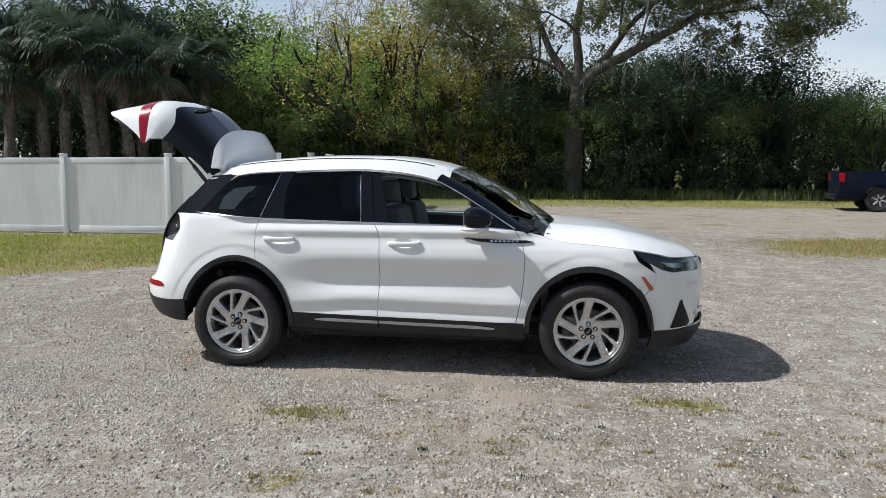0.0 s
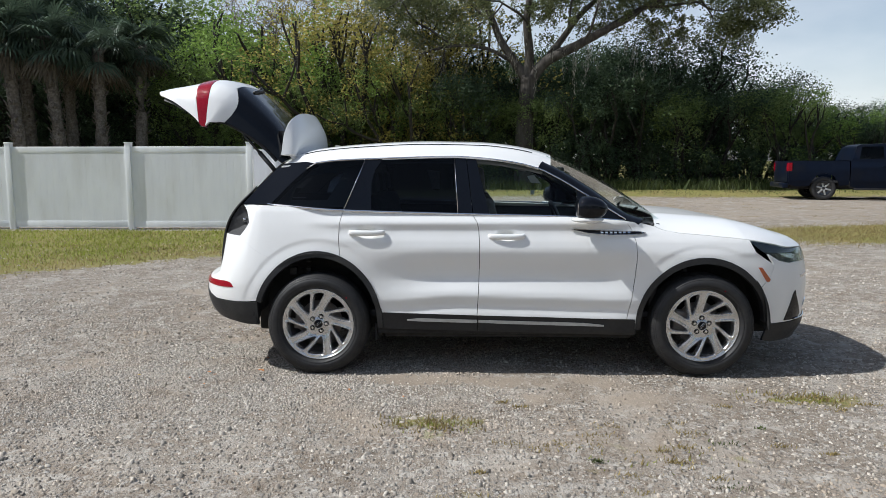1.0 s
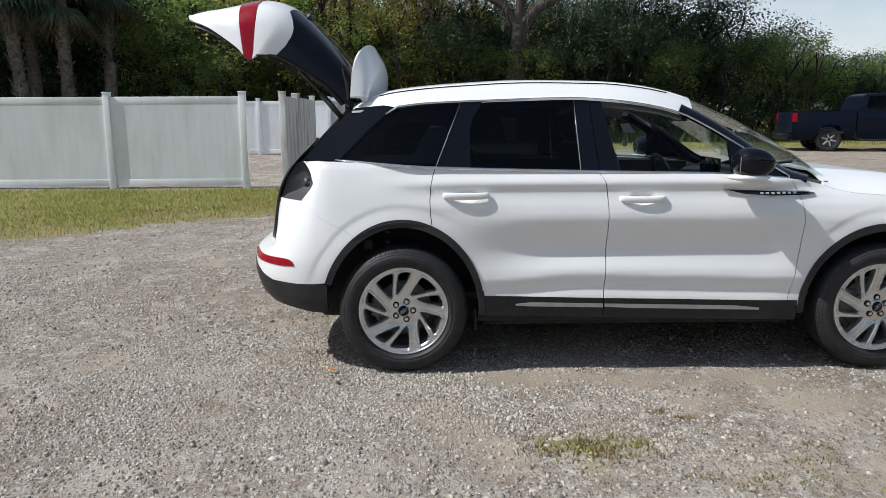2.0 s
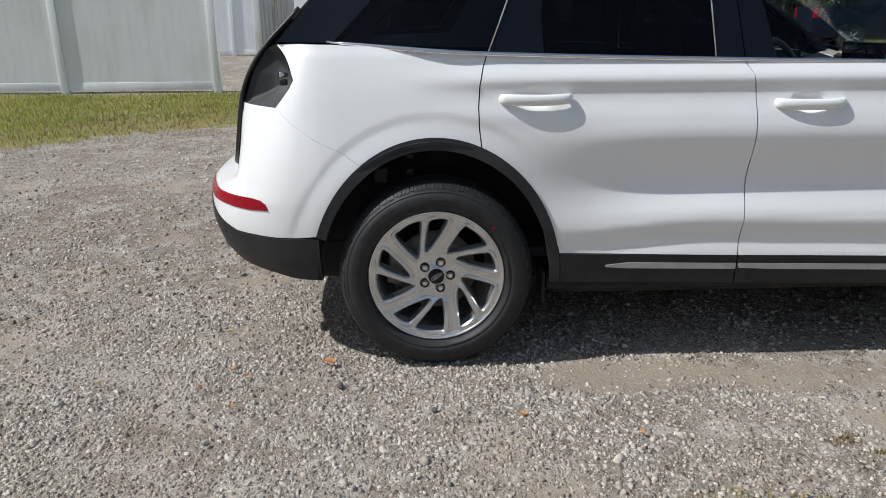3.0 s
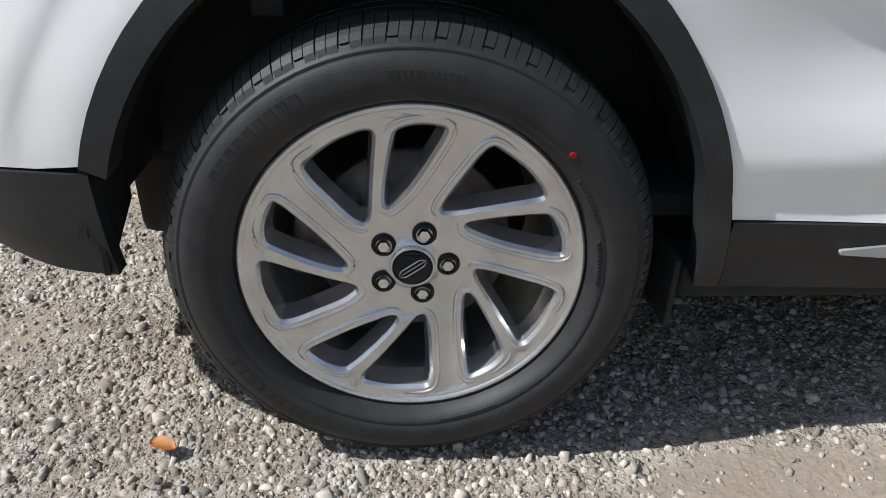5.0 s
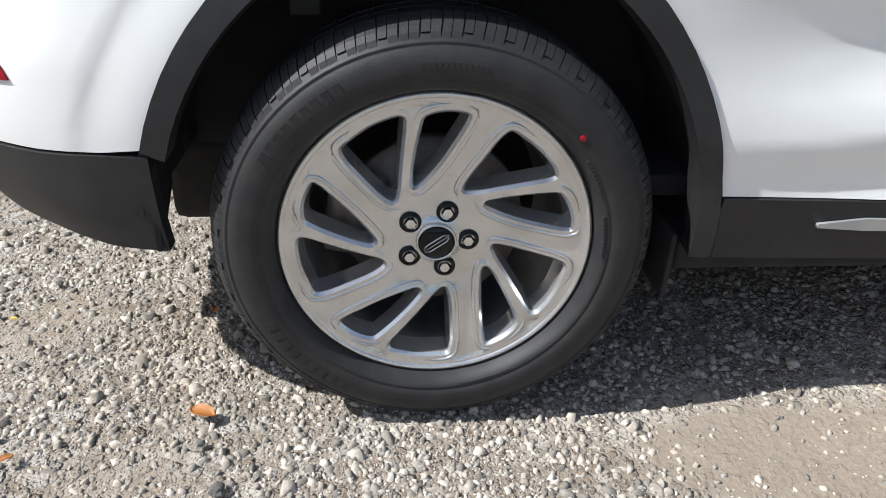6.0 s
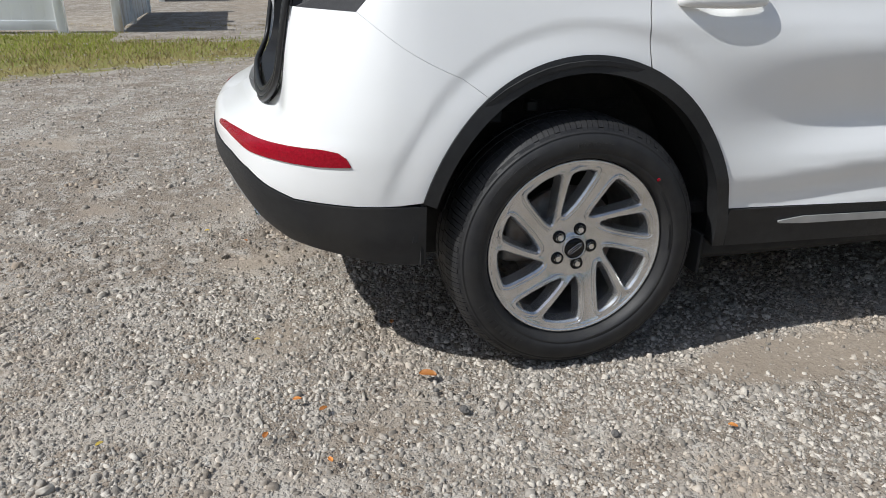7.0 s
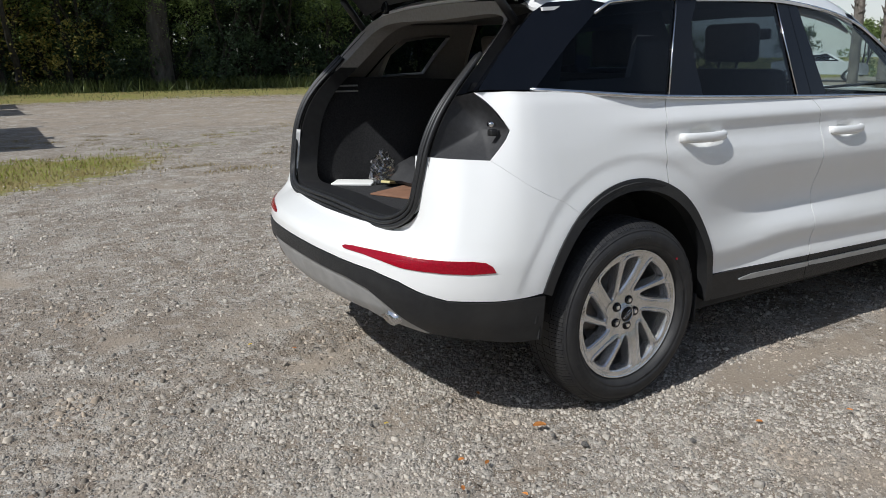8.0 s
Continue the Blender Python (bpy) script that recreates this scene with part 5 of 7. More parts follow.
gate = part("tailgate", gate_piece(4.9, 7.12, 14, b0=1.7, b1=0.1), "paint", car, "raised tailgate seen from outside")
part("gate_window", gate_piece(0.0, 4.85, 16, b1=1.7), "black_gloss", gate, "dark tinted rear window")
part("gate_lower", gate_piece(8.53, 12, 12), "paint", gate)
part("tail_lamp", gate_piece(7.14, 8.51, 8, off=-0.004), "red_lens", gate, "full-width red tail lamp")
part("lamp_frame", join(*[tube([gate_at(k, w, -0.003) for w in np.linspace(-1, 1, 40)], 0.008, 6) for k in (7.13, 8.52)]), "black_gloss", gate)
part("gate_inner", thick(grid_mesh(lambda u, v: gate_at(0.3 + 11.2 * u, -0.988 + 1.976 * v, 0.035), 24, 40), 0.01), "trim_dark", gate, "charcoal inner trim")
part("rear_wiper", join(tube([gate_at(4.6, 0.0, -0.03), gate_at(4.3, -0.2, -0.03), gate_at(4.1, -0.48, -0.025)], 0.012, 8), tube([gate_at(4.8, 0, 0), gate_at(4.6, 0, -0.035)], 0.03, 10)), "seal", gate)


def spoiler_at(u, v):
    w = 2 * v - 1
    h = 0.285 * (1 - abs(w) ** 5) ** 0.5 if abs(w) < 1 else 0.0
    x = -0.175 - 0.07 * w * w - 0.055 * u + 0.04 * math.sin(math.pi * u)
    return Vector((x, w * 0.60, 1.578 - 0.03 * w * w + h * u))


sp = part("spoiler", thick(grid_mesh(spoiler_at, 12, 36), 0.035), "paint", gate, "white roof spoiler turned upright")
part("brake_lamp", tube([spoiler_at(0.16, v) + Vector((0.006, 0, 0)) for v in np.linspace(0.38, 0.62, 8)], 0.008, 6), "red_lens", sp)
for sg in (1, -1):
    part("strut", join(tube([(-0.345, -0.60 * sg, 1.43), (-0.47, -0.585 * sg, 1.575)], 0.016, 10), tube([(-0.47, -0.585 * sg, 1.575), (-0.585, -0.575 * sg, 1.705)], 0.010, 8)), "seal", gate, "black gas strut")
    part("hinge", box_bm(-0.30, -0.20, -0.50 * sg - 0.03, -0.50 * sg + 0.03, 1.515, 1.575, 0.01), "black_gloss", gate)

def box_me(*a):
    """A bevelled block as mesh data, to be joined."""
    me_ = bpy.data.meshes.new("block")
    bm = box_bm(*a)
    bm.to_mesh(me_)
    bm.free()
    return me_


# ---- the open boot ----
RING = [(-0.808, 0.0, 0.712), (-0.803, -0.34, 0.715), (-0.788, -0.50, 0.730), (-0.757, -0.595, 0.79), (-0.735, -0.618, 0.90), (-0.712, -0.624, 1.01), (-0.668, -0.626, 1.11), (-0.60, -0.622, 1.20), (-0.50, -0.605, 1.30), (-0.36, -0.575, 1.445), (-0.31, -0.46, 1.497), (-0.295, -0.2, 1.512), (-0.295, 0.0, 1.514)]
half = RING + [(x, -y, z) for x, y, z in reversed(RING[1:-1])]
ring = curve_through(half, 6, closed=True)


def ring_in(d, f=0.0):
    """The opening's edge, drawn in by d and pushed forward by f."""
    c = Vector((-0.52, 0, 1.12))
    return [p + (Vector((0, c.y - p.y, c.z - p.z)).normalized()) * d + Vector((f, 0, 0)) for p in ring]


def ring_strip(a, b):
    k = len(a)
    return mesh_of("strip", list(a) + list(b), [(i, (i + 1) % k, k + (i + 1) % k, k + i) for i in range(k)], True)


below = [p.z < 1.33 for p in ring]
first_up = below.index(False)
last_up = len(ring) - 1 - below[::-1].index(False)
order = list(range(last_up + 1, len(ring))) + list(range(first_up))
part("boot_seal", join(*[tube([(ring_in(d)[i] + Vector((f, 0, 0))) for i in order], r, 8) for d, f, r in ((0.000, -0.013, 0.0085), (0.019, -0.014, 0.0080), (0.038, -0.010, 0.0085))]), "seal", car, "triple black rubber boot seal")


def frame_piece(a, b, up):
    """The lower or the upper stretch of a strip round the opening."""
    k = len(a)
    keep = [i for i in range(k) if (a[i].z > 1.27) == up]
    return mesh_of("strip", list(a) + list(b), [(i, (i + 1) % k, k + (i + 1) % k, k + i) for i in keep], True)


for up, stuff_, tone in ((False, "seal", "black boot sill frame"), (True, "headliner", "grey upper boot trim")):
    part("boot_frame", frame_piece(ring_in(-0.012), ring_in(0.05, 0.01), up), stuff_, car, tone)
    part("boot_frame_inner", frame_piece(ring_in(0.05, 0.01), ring_in(0.055, 0.10), up), stuff_, car)
for sg in (1, -1):
    # tail lamp recess: dark shell between the flank and the opening
    rec = [(-0.718, -0.630, 0.980), tuple(side(*at_x(-0.655, 0.980))), tuple(side(*at_x(-0.575, 0.977))), tuple(side(*at_x(-0.520, 1.043))), tuple(side(*at_x(-0.503, 1.075))), tuple(side(*at_x(-0.53, 1.14))), tuple(side(*at_x(-0.571, 1.195))), (-0.618, -0.625, 1.180), (-0.675, -0.632, 1.095)]
    mid = Vector((-0.585, -0.705, 1.07))
    k = len(rec)
    loop = densify([Vector(p) for p in rec], 0.02)
    n = len(loop)
    rows = [loop, [p.lerp(mid, 0.16) + Vector((0.012, 0.008, 0)) for p in loop], [p.lerp(mid, 0.42) + Vector((0.035, 0.028, 0)) for p in loop], [p.lerp(mid, 0.75) + Vector((0.045, 0.035, 0)) for p in loop]]
    verts = [v for r in rows for v in r] + [mid + Vector((0.045, 0.035, 0))]
    faces = [(r * n + i, r * n + (i + 1) % n, (r + 1) * n + (i + 1) % n, (r + 1) * n + i) for r in range(3) for i in range(n)]
    faces += [(3 * n + i, 3 * n + (i + 1) % n, 4 * n) for i in range(n)]
    verts = [(v.x, v.y * sg, v.z) for v in verts]
    rc = part("lamp_recess", mesh_of("recess", verts, faces, True), "trim_dark", car, "charcoal plastic lamp recess")
    part("recess_screw", tube([(-0.530, -0.735 * sg, 1.090), (-0.556, -0.752 * sg, 1.094)], [0.009, 0.011], 12), "chrome", rc)
    part("recess_clip", box_bm(-0.556, -0.529, -0.748 * sg - 0.012, -0.748 * sg + 0.012, 1.055, 1.077, 0.004), "seal", rc)
    # skirt from the flank into the cabin side, behind the pillar
    part("pillar_inner", ring_strip([(-0.612, -0.612 * sg, 1.18), (-0.566, -0.692 * sg, 1.205), (-0.44, -0.665 * sg, 1.34), (-0.315, -0.645 * sg, 1.46), (-0.36, -0.572 * sg, 1.44), (-0.50, -0.602 * sg, 1.30)], [(-0.55, -0.61 * sg, 1.18), (-0.50, -0.675 * sg, 1.21), (-0.38, -0.645 * sg, 1.33), (-0.26, -0.62 * sg, 1.44), (-0.30, -0.56 * sg, 1.42), (-0.44, -0.60 * sg, 1.29)]), "trim_dark", car)
    # boot side trim
    def wall(u, v):
        x = -0.70 + 1.02 * u
        zt = 1.225 - 0.03 * u
        z = 0.69 + (zt - 0.69) * v
        y = 0.575 - 0.07 * smooth(0.25, 0.55, u) * (1 - smooth(0.55, 0.9, v)) + 0.05 * v
        return Vector((x + 0.16 * v * v * (1 - u), -y * sg, z))
    part("boot_side", thick(grid_mesh(wall, 20, 12, flip=sg < 0), 0.01), "carpet", car)
    part("side_handle", join(*[box_me(-0.55, -0.40, -0.612 * sg - 0.014, -0.612 * sg + 0.014, z, z + 0.008, 0.002) for z in (1.150, 1.176)]), "dull_silver", car, "slim silver grab slot")
    part("pillar_trim", panel([(-0.54, 1.20), (0.33, 1.18), (0.33, 1.49), (-0.20, 1.48), (-0.30, 1.43)], lambda x, z: upper(x, z) + Vector((0, 0.05 + 0.03 * smooth(1.3, 1.5, z), 0)), 0.05, sign=sg, depth=0.03,
         holes=[[(-0.23, 1.225), (0.06, 1.235), (0.18, 1.43), (0.05, 1.425), (-0.10, 1.405), (-0.19, 1.34)]]), "headliner", car, "grey pillar trim")
part("boot_floor", box_bm(-0.72, 0.30, -0.58, 0.58, 0.680, 0.715, 0.006), "carpet", car)
part("sill_plate", join(grid_mesh(lambda u, v: Vector((-0.795 + 0.12 * u, -0.50 + 1.0 * v, 0.716 + 0.006 * math.sin(math.pi * u))), 6, 12)), "trim_dark", car)
part("striker", box_bm(-0.755, -0.70, -0.055, 0.055, 0.718, 0.742, 0.005), "cladding", car)
part("striker_loop", tube([(-0.735, -0.02, 0.74), (-0.735, -0.015, 0.76), (-0.735, 0.015, 0.76), (-0.735, 0.02, 0.74)], 0.005, 6), "steel", car)
part("headlining", thick(grid_mesh(lambda u, v: roof_at(0.04 + 0.93 * u, 0.06 + 0.88 * v) + Vector((0, 0, -0.055)), 14, 14), 0.01), "headliner", car, "light grey headlining")
part("cabin_floor", box_bm(0.25, 2.40, -0.80, 0.80, 0.40, 0.44, 0.004), "carpet", car)
part("bulkhead", box_bm(2.36, 2.42, -0.78, 0.78, 0.40, 1.07, 0.01), "trim_dark", car)


def cushion(x0, x1, y0, y1, z0, z1, lean=0.0, r=0.05):
    bm = box_bm(x0, x1, y0, y1, z0, z1, r, 4)
    zc = z0
    for v in bm.verts:
        v.co.x -= (v.co.z - zc) * lean
    return bm


# Dark sheet added behind the seat to dim the sun patch there.
part("seat_back_panel", cushion(0.372, 0.392, -0.60, 0.60, 0.69, 1.22, 0.22, 0.008), "carpet", car, "dark carpeted seat back")
rs = part("rear_seat", cushion(0.48, 1.02, -0.66, 0.66, 0.55, 0.74), "seat", car)
part("seat_back", cushion(0.40, 0.55, -0.66, 0.66, 0.70, 1.24, 0.22), "seat", rs)
for y in (-0.42, 0.0, 0.42):
    part("head_rest", cushion(0.30, 0.39, y - 0.12, y + 0.12, 1.27, 1.42, 0.1, 0.03), "seat", rs)
for y in (-0.38, 0.38):
    fs_ = part("front_seat", cushion(1.30, 1.84, y - 0.26, y + 0.26, 0.55, 0.74), "seat_dark", car)
    part("seat_back", cushion(1.22, 1.38, y - 0.25, y + 0.25, 0.72, 1.25, 0.25), "seat_dark", fs_)
    part("head_rest", cushion(1.10, 1.20, y - 0.13, y + 0.13, 1.28, 1.46, 0.1, 0.035), "seat_dark", fs_)
    for e in (-0.05, 0.05):
        part("head_rest_post", tube([(1.12, y + e, 1.20), (1.13, y + e, 1.30)], 0.007, 6), "chrome", fs_)
part("dashboard", thick(grid_mesh(lambda u, v: Vector((2.02 + 0.42 * u, -0.76 + 1.52 * v, 0.80 + 0.26 * math.sin(math.pi * min(u * 1.1 + 0.08, 1)) ** 0.5)), 12, 16), 0.02), "trim_dark", car)
part("console", box_bm(1.30, 2.10, -0.12, 0.12, 0.44, 0.80, 0.03, 3), "trim_dark", car)
part("screen", box_bm(2.03, 2.05, -0.16, 0.16, 1.02, 1.16, 0.006), "black_gloss", car)
sw_c = Vector((1.86, 0.38, 0.98))
tilt = Matrix.Rotation(radians(-22), 3, "Y")
part("steering_wheel", join(tube([sw_c + tilt @ Vector((0, 0.19 * math.cos(t), 0.19 * math.sin(t))) for t in np.linspace(0, 2 * math.pi, 33)[:-1]], 0.016, 8, True),
     tube([sw_c + tilt @ Vector((0, -0.18, 0)), sw_c + tilt @ Vector((0.03, 0, -0.02)), sw_c + tilt @ Vector((0, 0.18, 0))], 0.022, 8), tube([sw_c + tilt @ Vector((0.02, 0, 0)), sw_c + Vector((0.25, 0, -0.08))], 0.05, 10)), "seal", car)
part("room_mirror", box_bm(1.80, 1.83, -0.12, 0.12, 1.40, 1.46, 0.012), "seal", car)
for quad in ([(1.615, 1.37), (1.677, 1.38), (1.745, 1.303), (1.652, 1.308)],
             [(0.693, 1.427), (0.812, 1.417), (0.812, 1.251), (0.744, 1.251)],
             [(1.653, 1.241), (1.689, 1.241), (1.69, 1.199), (1.654, 1.199)]):
    part("window_sticker", panel(quad, lambda x, z: upper(x, z) + Vector((0, 0.008, 0)), 0.05, depth=0.001, sign=-1), "paper", car, "white paper window sticker")

# ---- things lying in the boot ----
bk = tagged(part("booklet", box_bm(-0.10, 0.10, -0.065, 0.065, 0, 0.011, 0.003), "paper"), "thin white booklet lying on the boot floor", "booklet")
bk.matrix_basis = pose(-0.50, 0.47, 0.7155, 0, 0, -38)
cb = tagged(part("cardboard_sheet", box_bm(-0.17, 0.17, -0.12, 0.12, 0, 0.008, 0.002), "cardboard"), "brown cardboard sheet on the boot floor", "cardboard")
cb.matrix_basis = pose(-0.36, 0.12, 0.7155, 0, 0, 25)


def crumpled(u, v):
    t, f = 2 * math.pi * u, math.pi * v
    p = Vector((math.cos(t) * math.sin(f), math.sin(t) * math.sin(f), math.cos(f)))
    r = 0.066 * (1 + 0.45 * noise.noise(p * 2.3) + 0.22 * noise.noise(p * 6))
    return Vector((p.x * r * 0.9, p.y * r * 0.8, max(p.z * r * 1.25 + 0.066, 0.0)))


bag = tagged(part("plastic_bag", grid_mesh(crumpled, 30, 20, smooth=False), glass_mat("clear_plastic", (0.80, 0.80, 0.80), 0.12, 0.22)), "crumpled clear plastic bag in the boot", "bag")
bag.matrix_basis = pose(-0.385, 0.385, 0.7155)
tg = tagged(part("paper_tag", box_bm(-0.04, 0.04, -0.025, 0.025, 0, 0.012, 0.002), mat("yellow_paper", (0.62, 0.52, 0.22), (0.68, 0.6, 0.3), rough=0.7)), "pale yellow paper tag beside the plastic bag", "tag")
tg.matrix_basis = pose(-0.385, 0.315, 0.727, 0, 12, 30)
mt = tagged(part("folded_mat", thick(grid_mesh(lambda u, v: Vector((-0.19 + 0.38 * u, -0.20 + 0.4 * v, 0.03 + 0.10 * math.sin(math.pi * u) * (0.5 + 0.5 * v) + 0.02 * noise.noise(Vector((u * 4, v * 4, 0))))), 14, 14), 0.02), "trim_dark"), "folded black floor mat lying in the boot", "mat")
mt.matrix_basis = pose(-0.16, 0.20, 0.7155, 0, 0, 10)

# ---- the dark pickup ----
def make_truck():
    t = thing("pickup_truck", "dark navy crew-cab pickup parked by the trees", "truck", pose(12.62, 20.0, float(rise(0, 20.0)) + 0.0, 0, 0, -10.0))
    # x runs forward from the rear bumper, y to its left; the near flank is at y = 0
    bed = [(0.02, 0.55), (0.02, 1.36), (0.10, 1.40), (2.02, 1.38), (2.02, 0.55), (1.72, 0.50), (1.66, 0.66), (1.50, 0.88), (1.22, 0.95), (0.95, 0.88), (0.80, 0.66), (0.74, 0.50), (0.30, 0.48)]
    for y, sgn in ((0.0, 1), (1.98, -1)):
        def flank(x, z):
            return Vector((x, (0.0 + 0.05 * smooth(1.0, 1.42, z) + 0.04 * smooth(0.75, 0.45, z)), z))
        me_ = panel(bed, flank, 0.12, depth=0.03)
        if sgn < 0:
            me_ = mesh_of("m", [(v.co.x, 1.98 - v.co.y, v.co.z) for v in me_.vertices], [tuple(reversed(p.vertices)) for p in me_.polygons], True)
        part("bed_side", me_, "truck", t)
    part("tailgate", box_bm(-0.01, 0.05, 0.06, 1.92, 0.62, 1.37, 0.02), "truck", t)
    part("bed_floor", box_bm(0.05, 2.0, 0.06, 1.92, 0.60, 0.66, 0.02), "liner", t)
    bp = part("rear_bumper", box_bm(-0.14, 0.05, 0.05, 1.93, 0.42, 0.60, 0.04, 3), "truck", t)
    part("bumper_step", box_bm(-0.15, 0.0, 0.6, 1.38, 0.52, 0.605, 0.01), "cladding", bp)
    for y in (0.0, 1.82):
        part("tail_lamp", box_bm(-0.02, 0.14, y - 0.004, y + 0.165, 1.02, 1.32, 0.02, 3), "red_lens", t, "red tail lamp")
    cab = [(2.06, 0.50), (2.06, 1.42), (4.55, 1.38), (5.55, 1.30), (5.75, 1.15), (5.78, 0.55), (5.35, 0.50), (5.28, 0.70), (5.10, 0.90), (4.85, 0.96), (4.60, 0.90), (4.42, 0.70), (4.36, 0.45), (2.3, 0.42)]
    for sgn in (1, -1):
        me_ = panel(cab, lambda x, z: Vector((x, 0.05 * smooth(1.1, 1.42, z) + 0.05 * smooth(0.75, 0.42, z), z)), 0.14, depth=0.04)
        if sgn < 0:
            me_ = mesh_of("m", [(v.co.x, 1.98 - v.co.y, v.co.z) for v in me_.vertices], [tuple(reversed(p.vertices)) for p in me_.polygons], True)
        part("cab_side", me_, "truck", t)
    prof = [(2.10, 1.40), (2.26, 1.90), (2.42, 1.97), (3.5, 2.00), (3.95, 1.93), (4.62, 1.40)]
    def cabin(u, v):
        k = u * (len(prof) - 1)
        i = min(int(k), len(prof) - 2)
        p = Vector((*prof[i], 0)).lerp(Vector((*prof[i + 1], 0)), k - i)
        w = 2 * v - 1
        inset = 0.06 + 0.16 * smooth(1.4, 2.0, p.y)
        return Vector((p.x, 0.99 + w * (0.99 - inset), p.y - 0.03 * abs(w) ** 4))
    part("cab_roof", thick(grid_mesh(cabin, 30, 14), 0.02), "truck", t)
    for sgn in (1, -1):
        for outl in ([(2.32, 1.45), (2.42, 1.86), (3.12, 1.90), (3.12, 1.45)], [(3.22, 1.45), (3.22, 1.90), (3.80, 1.86), (4.35, 1.45)]):
            me_ = panel(outl, lambda x, z: Vector((x, 0.06 + 0.16 * smooth(1.4, 2.0, z) + 0.012, z)), 0.2, depth=0.01)
            if sgn < 0:
                me_ = mesh_of("m", [(v.co.x, 1.98 - v.co.y, v.co.z) for v in me_.vertices], [tuple(reversed(p.vertices)) for p in me_.polygons], True)
            part("side_window", me_, "glass_dark", t)
        for outl in ([(2.10, 1.42), (2.27, 1.90), (2.42, 1.97), (2.42, 1.86), (2.32, 1.45), (2.32, 1.40)], [(3.12, 1.40), (3.12, 1.98), (3.22, 1.98), (3.22, 1.40)], [(2.40, 1.88), (2.42, 1.96), (3.5, 1.985), (3.92, 1.92), (3.8, 1.86), (3.2, 1.90)], [(3.8, 1.86), (3.94, 1.92), (4.62, 1.40), (4.38, 1.42)], [(2.1, 1.38), (4.6, 1.36), (4.4, 1.455), (2.3, 1.455)]):
            me_ = panel(outl, lambda x, z: Vector((x, 0.06 + 0.16 * smooth(1.4, 2.0, z), z)), 0.2, depth=0.03)
            if sgn < 0:
                me_ = mesh_of("m", [(v.co.x, 1.98 - v.co.y, v.co.z) for v in me_.vertices], [tuple(reversed(p.vertices)) for p in me_.polygons], True)
            part("cab_frame", me_, "truck", t)
    part("bonnet", thick(grid_mesh(lambda u, v: Vector((4.5 + 1.25 * u, 0.07 + 1.84 * v, 1.40 - 0.09 * u * u + 0.04 * math.sin(math.pi * v))), 8, 10), 0.02), "truck", t)
    part("front_end", box_bm(5.68, 5.84, 0.08, 1.90, 0.50, 1.28, 0.04, 3), "truck", t)
    part("chassis", box_bm(0.2, 5.5, 0.45, 1.53, 0.38, 0.62, 0.02), "liner", t)
    part("running_board", box_bm(2.2, 4.2, 0.02, 0.14, 0.36, 0.42, 0.015), "cladding", t)
    part("door_handle", box_bm(3.05, 3.2, -0.025, 0.02, 1.18, 1.21, 0.006), "truck", t)
    part("mirror", box_bm(4.12, 4.22, -0.20, 0.02, 1.40, 1.60, 0.03, 3), "truck", t)
    w = part("wheel", lathe([(0.0, 0.03), (0.06, 0.02), (0.08, 0.05), (0.20, 0.05), (0.235, 0.03), (0.25, 0.02), (0.262, 0.06)], 32), "lamp_dark", t, "dark alloy wheel")
    part("tyre", lathe([(0.255, 0.03), (0.29, 0.0), (0.36, -0.01), (0.40, 0.01), (0.415, 0.05), (0.415, 0.22), (0.39, 0.26), (0.26, 0.26)], 40), "rubber", w)
    for i in range(6):
        sp_ = part("spoke", box_bm(0.05, 0.245, 0.012, 0.04, -0.028, 0.028, 0.006), "dull_silver", w)
        sp_.matrix_basis = Matrix.Rotation(radians(60 * i + 15), 4, "Y")
    w.matrix_basis = pose(1.23, 0.07, 0.415)
    for x, y, rz in ((4.86, 0.07, 0), (1.23, 1.91, 180), (4.86, 1.91, 180)):
        c = copy_thing(w, pose(x, y, 0.415, 0, 0, rz))
        c.parent = t
    return t


make_truck()


# ---- a silver saloon far beyond the bonnet ----
def make_saloon():
    t = thing("saloon_car", "small silver saloon parked far off on grass", "car", pose(34.0, 19.0, float(rise(0, 19)), 0, 0, -58))
    prof = [(-2.2, 0.55), (-2.2, 0.95), (-1.5, 1.02), (-1.0, 1.40), (0.35, 1.42), (1.05, 1.0), (2.05, 0.88), (2.2, 0.60), (2.15, 0.35), (-2.1, 0.35)]
    me_ = panel(prof, lambda x, z: Vector((x, -0.86 + 0.18 * smooth(0.95, 1.42, z), z)), 0.15, depth=0.9)
    part("body", me_, "silver_car", t)
    me_ = panel(prof, lambda x, z: Vector((x, -0.86 + 0.18 * smooth(0.95, 1.42, z), z)), 0.15, depth=0.9, sign=-1)
    part("body", me_, "silver_car", t)
    for sg in (1, -1):
        part("windows", panel([(-1.35, 1.0), (-0.92, 1.34), (0.28, 1.36), (0.85, 1.0)], lambda x, z: Vector((x, -0.866 + 0.18 * smooth(0.95, 1.42, z), z)), 0.2, depth=0.01, sign=sg), "black_gloss", t)
        for x in (-1.35, 1.35):
            w = part("wheel", lathe([(0.0, 0.02), (0.19, 0.0), (0.2, -0.01), (0.30, 0.0), (0.31, 0.18)], 28), "rubber", t)
            part("hub_cap", lathe([(0.0, -0.012), (0.18, -0.004), (0.19, 0.01)], 24), "rim", w)
            w.matrix_basis = pose(x, -0.87 * sg, 0.31, 0, 0, 0 if sg > 0 else 180)
    return t


make_saloon()

# ---- plants ----
RNG = np.random.default_rng(7)


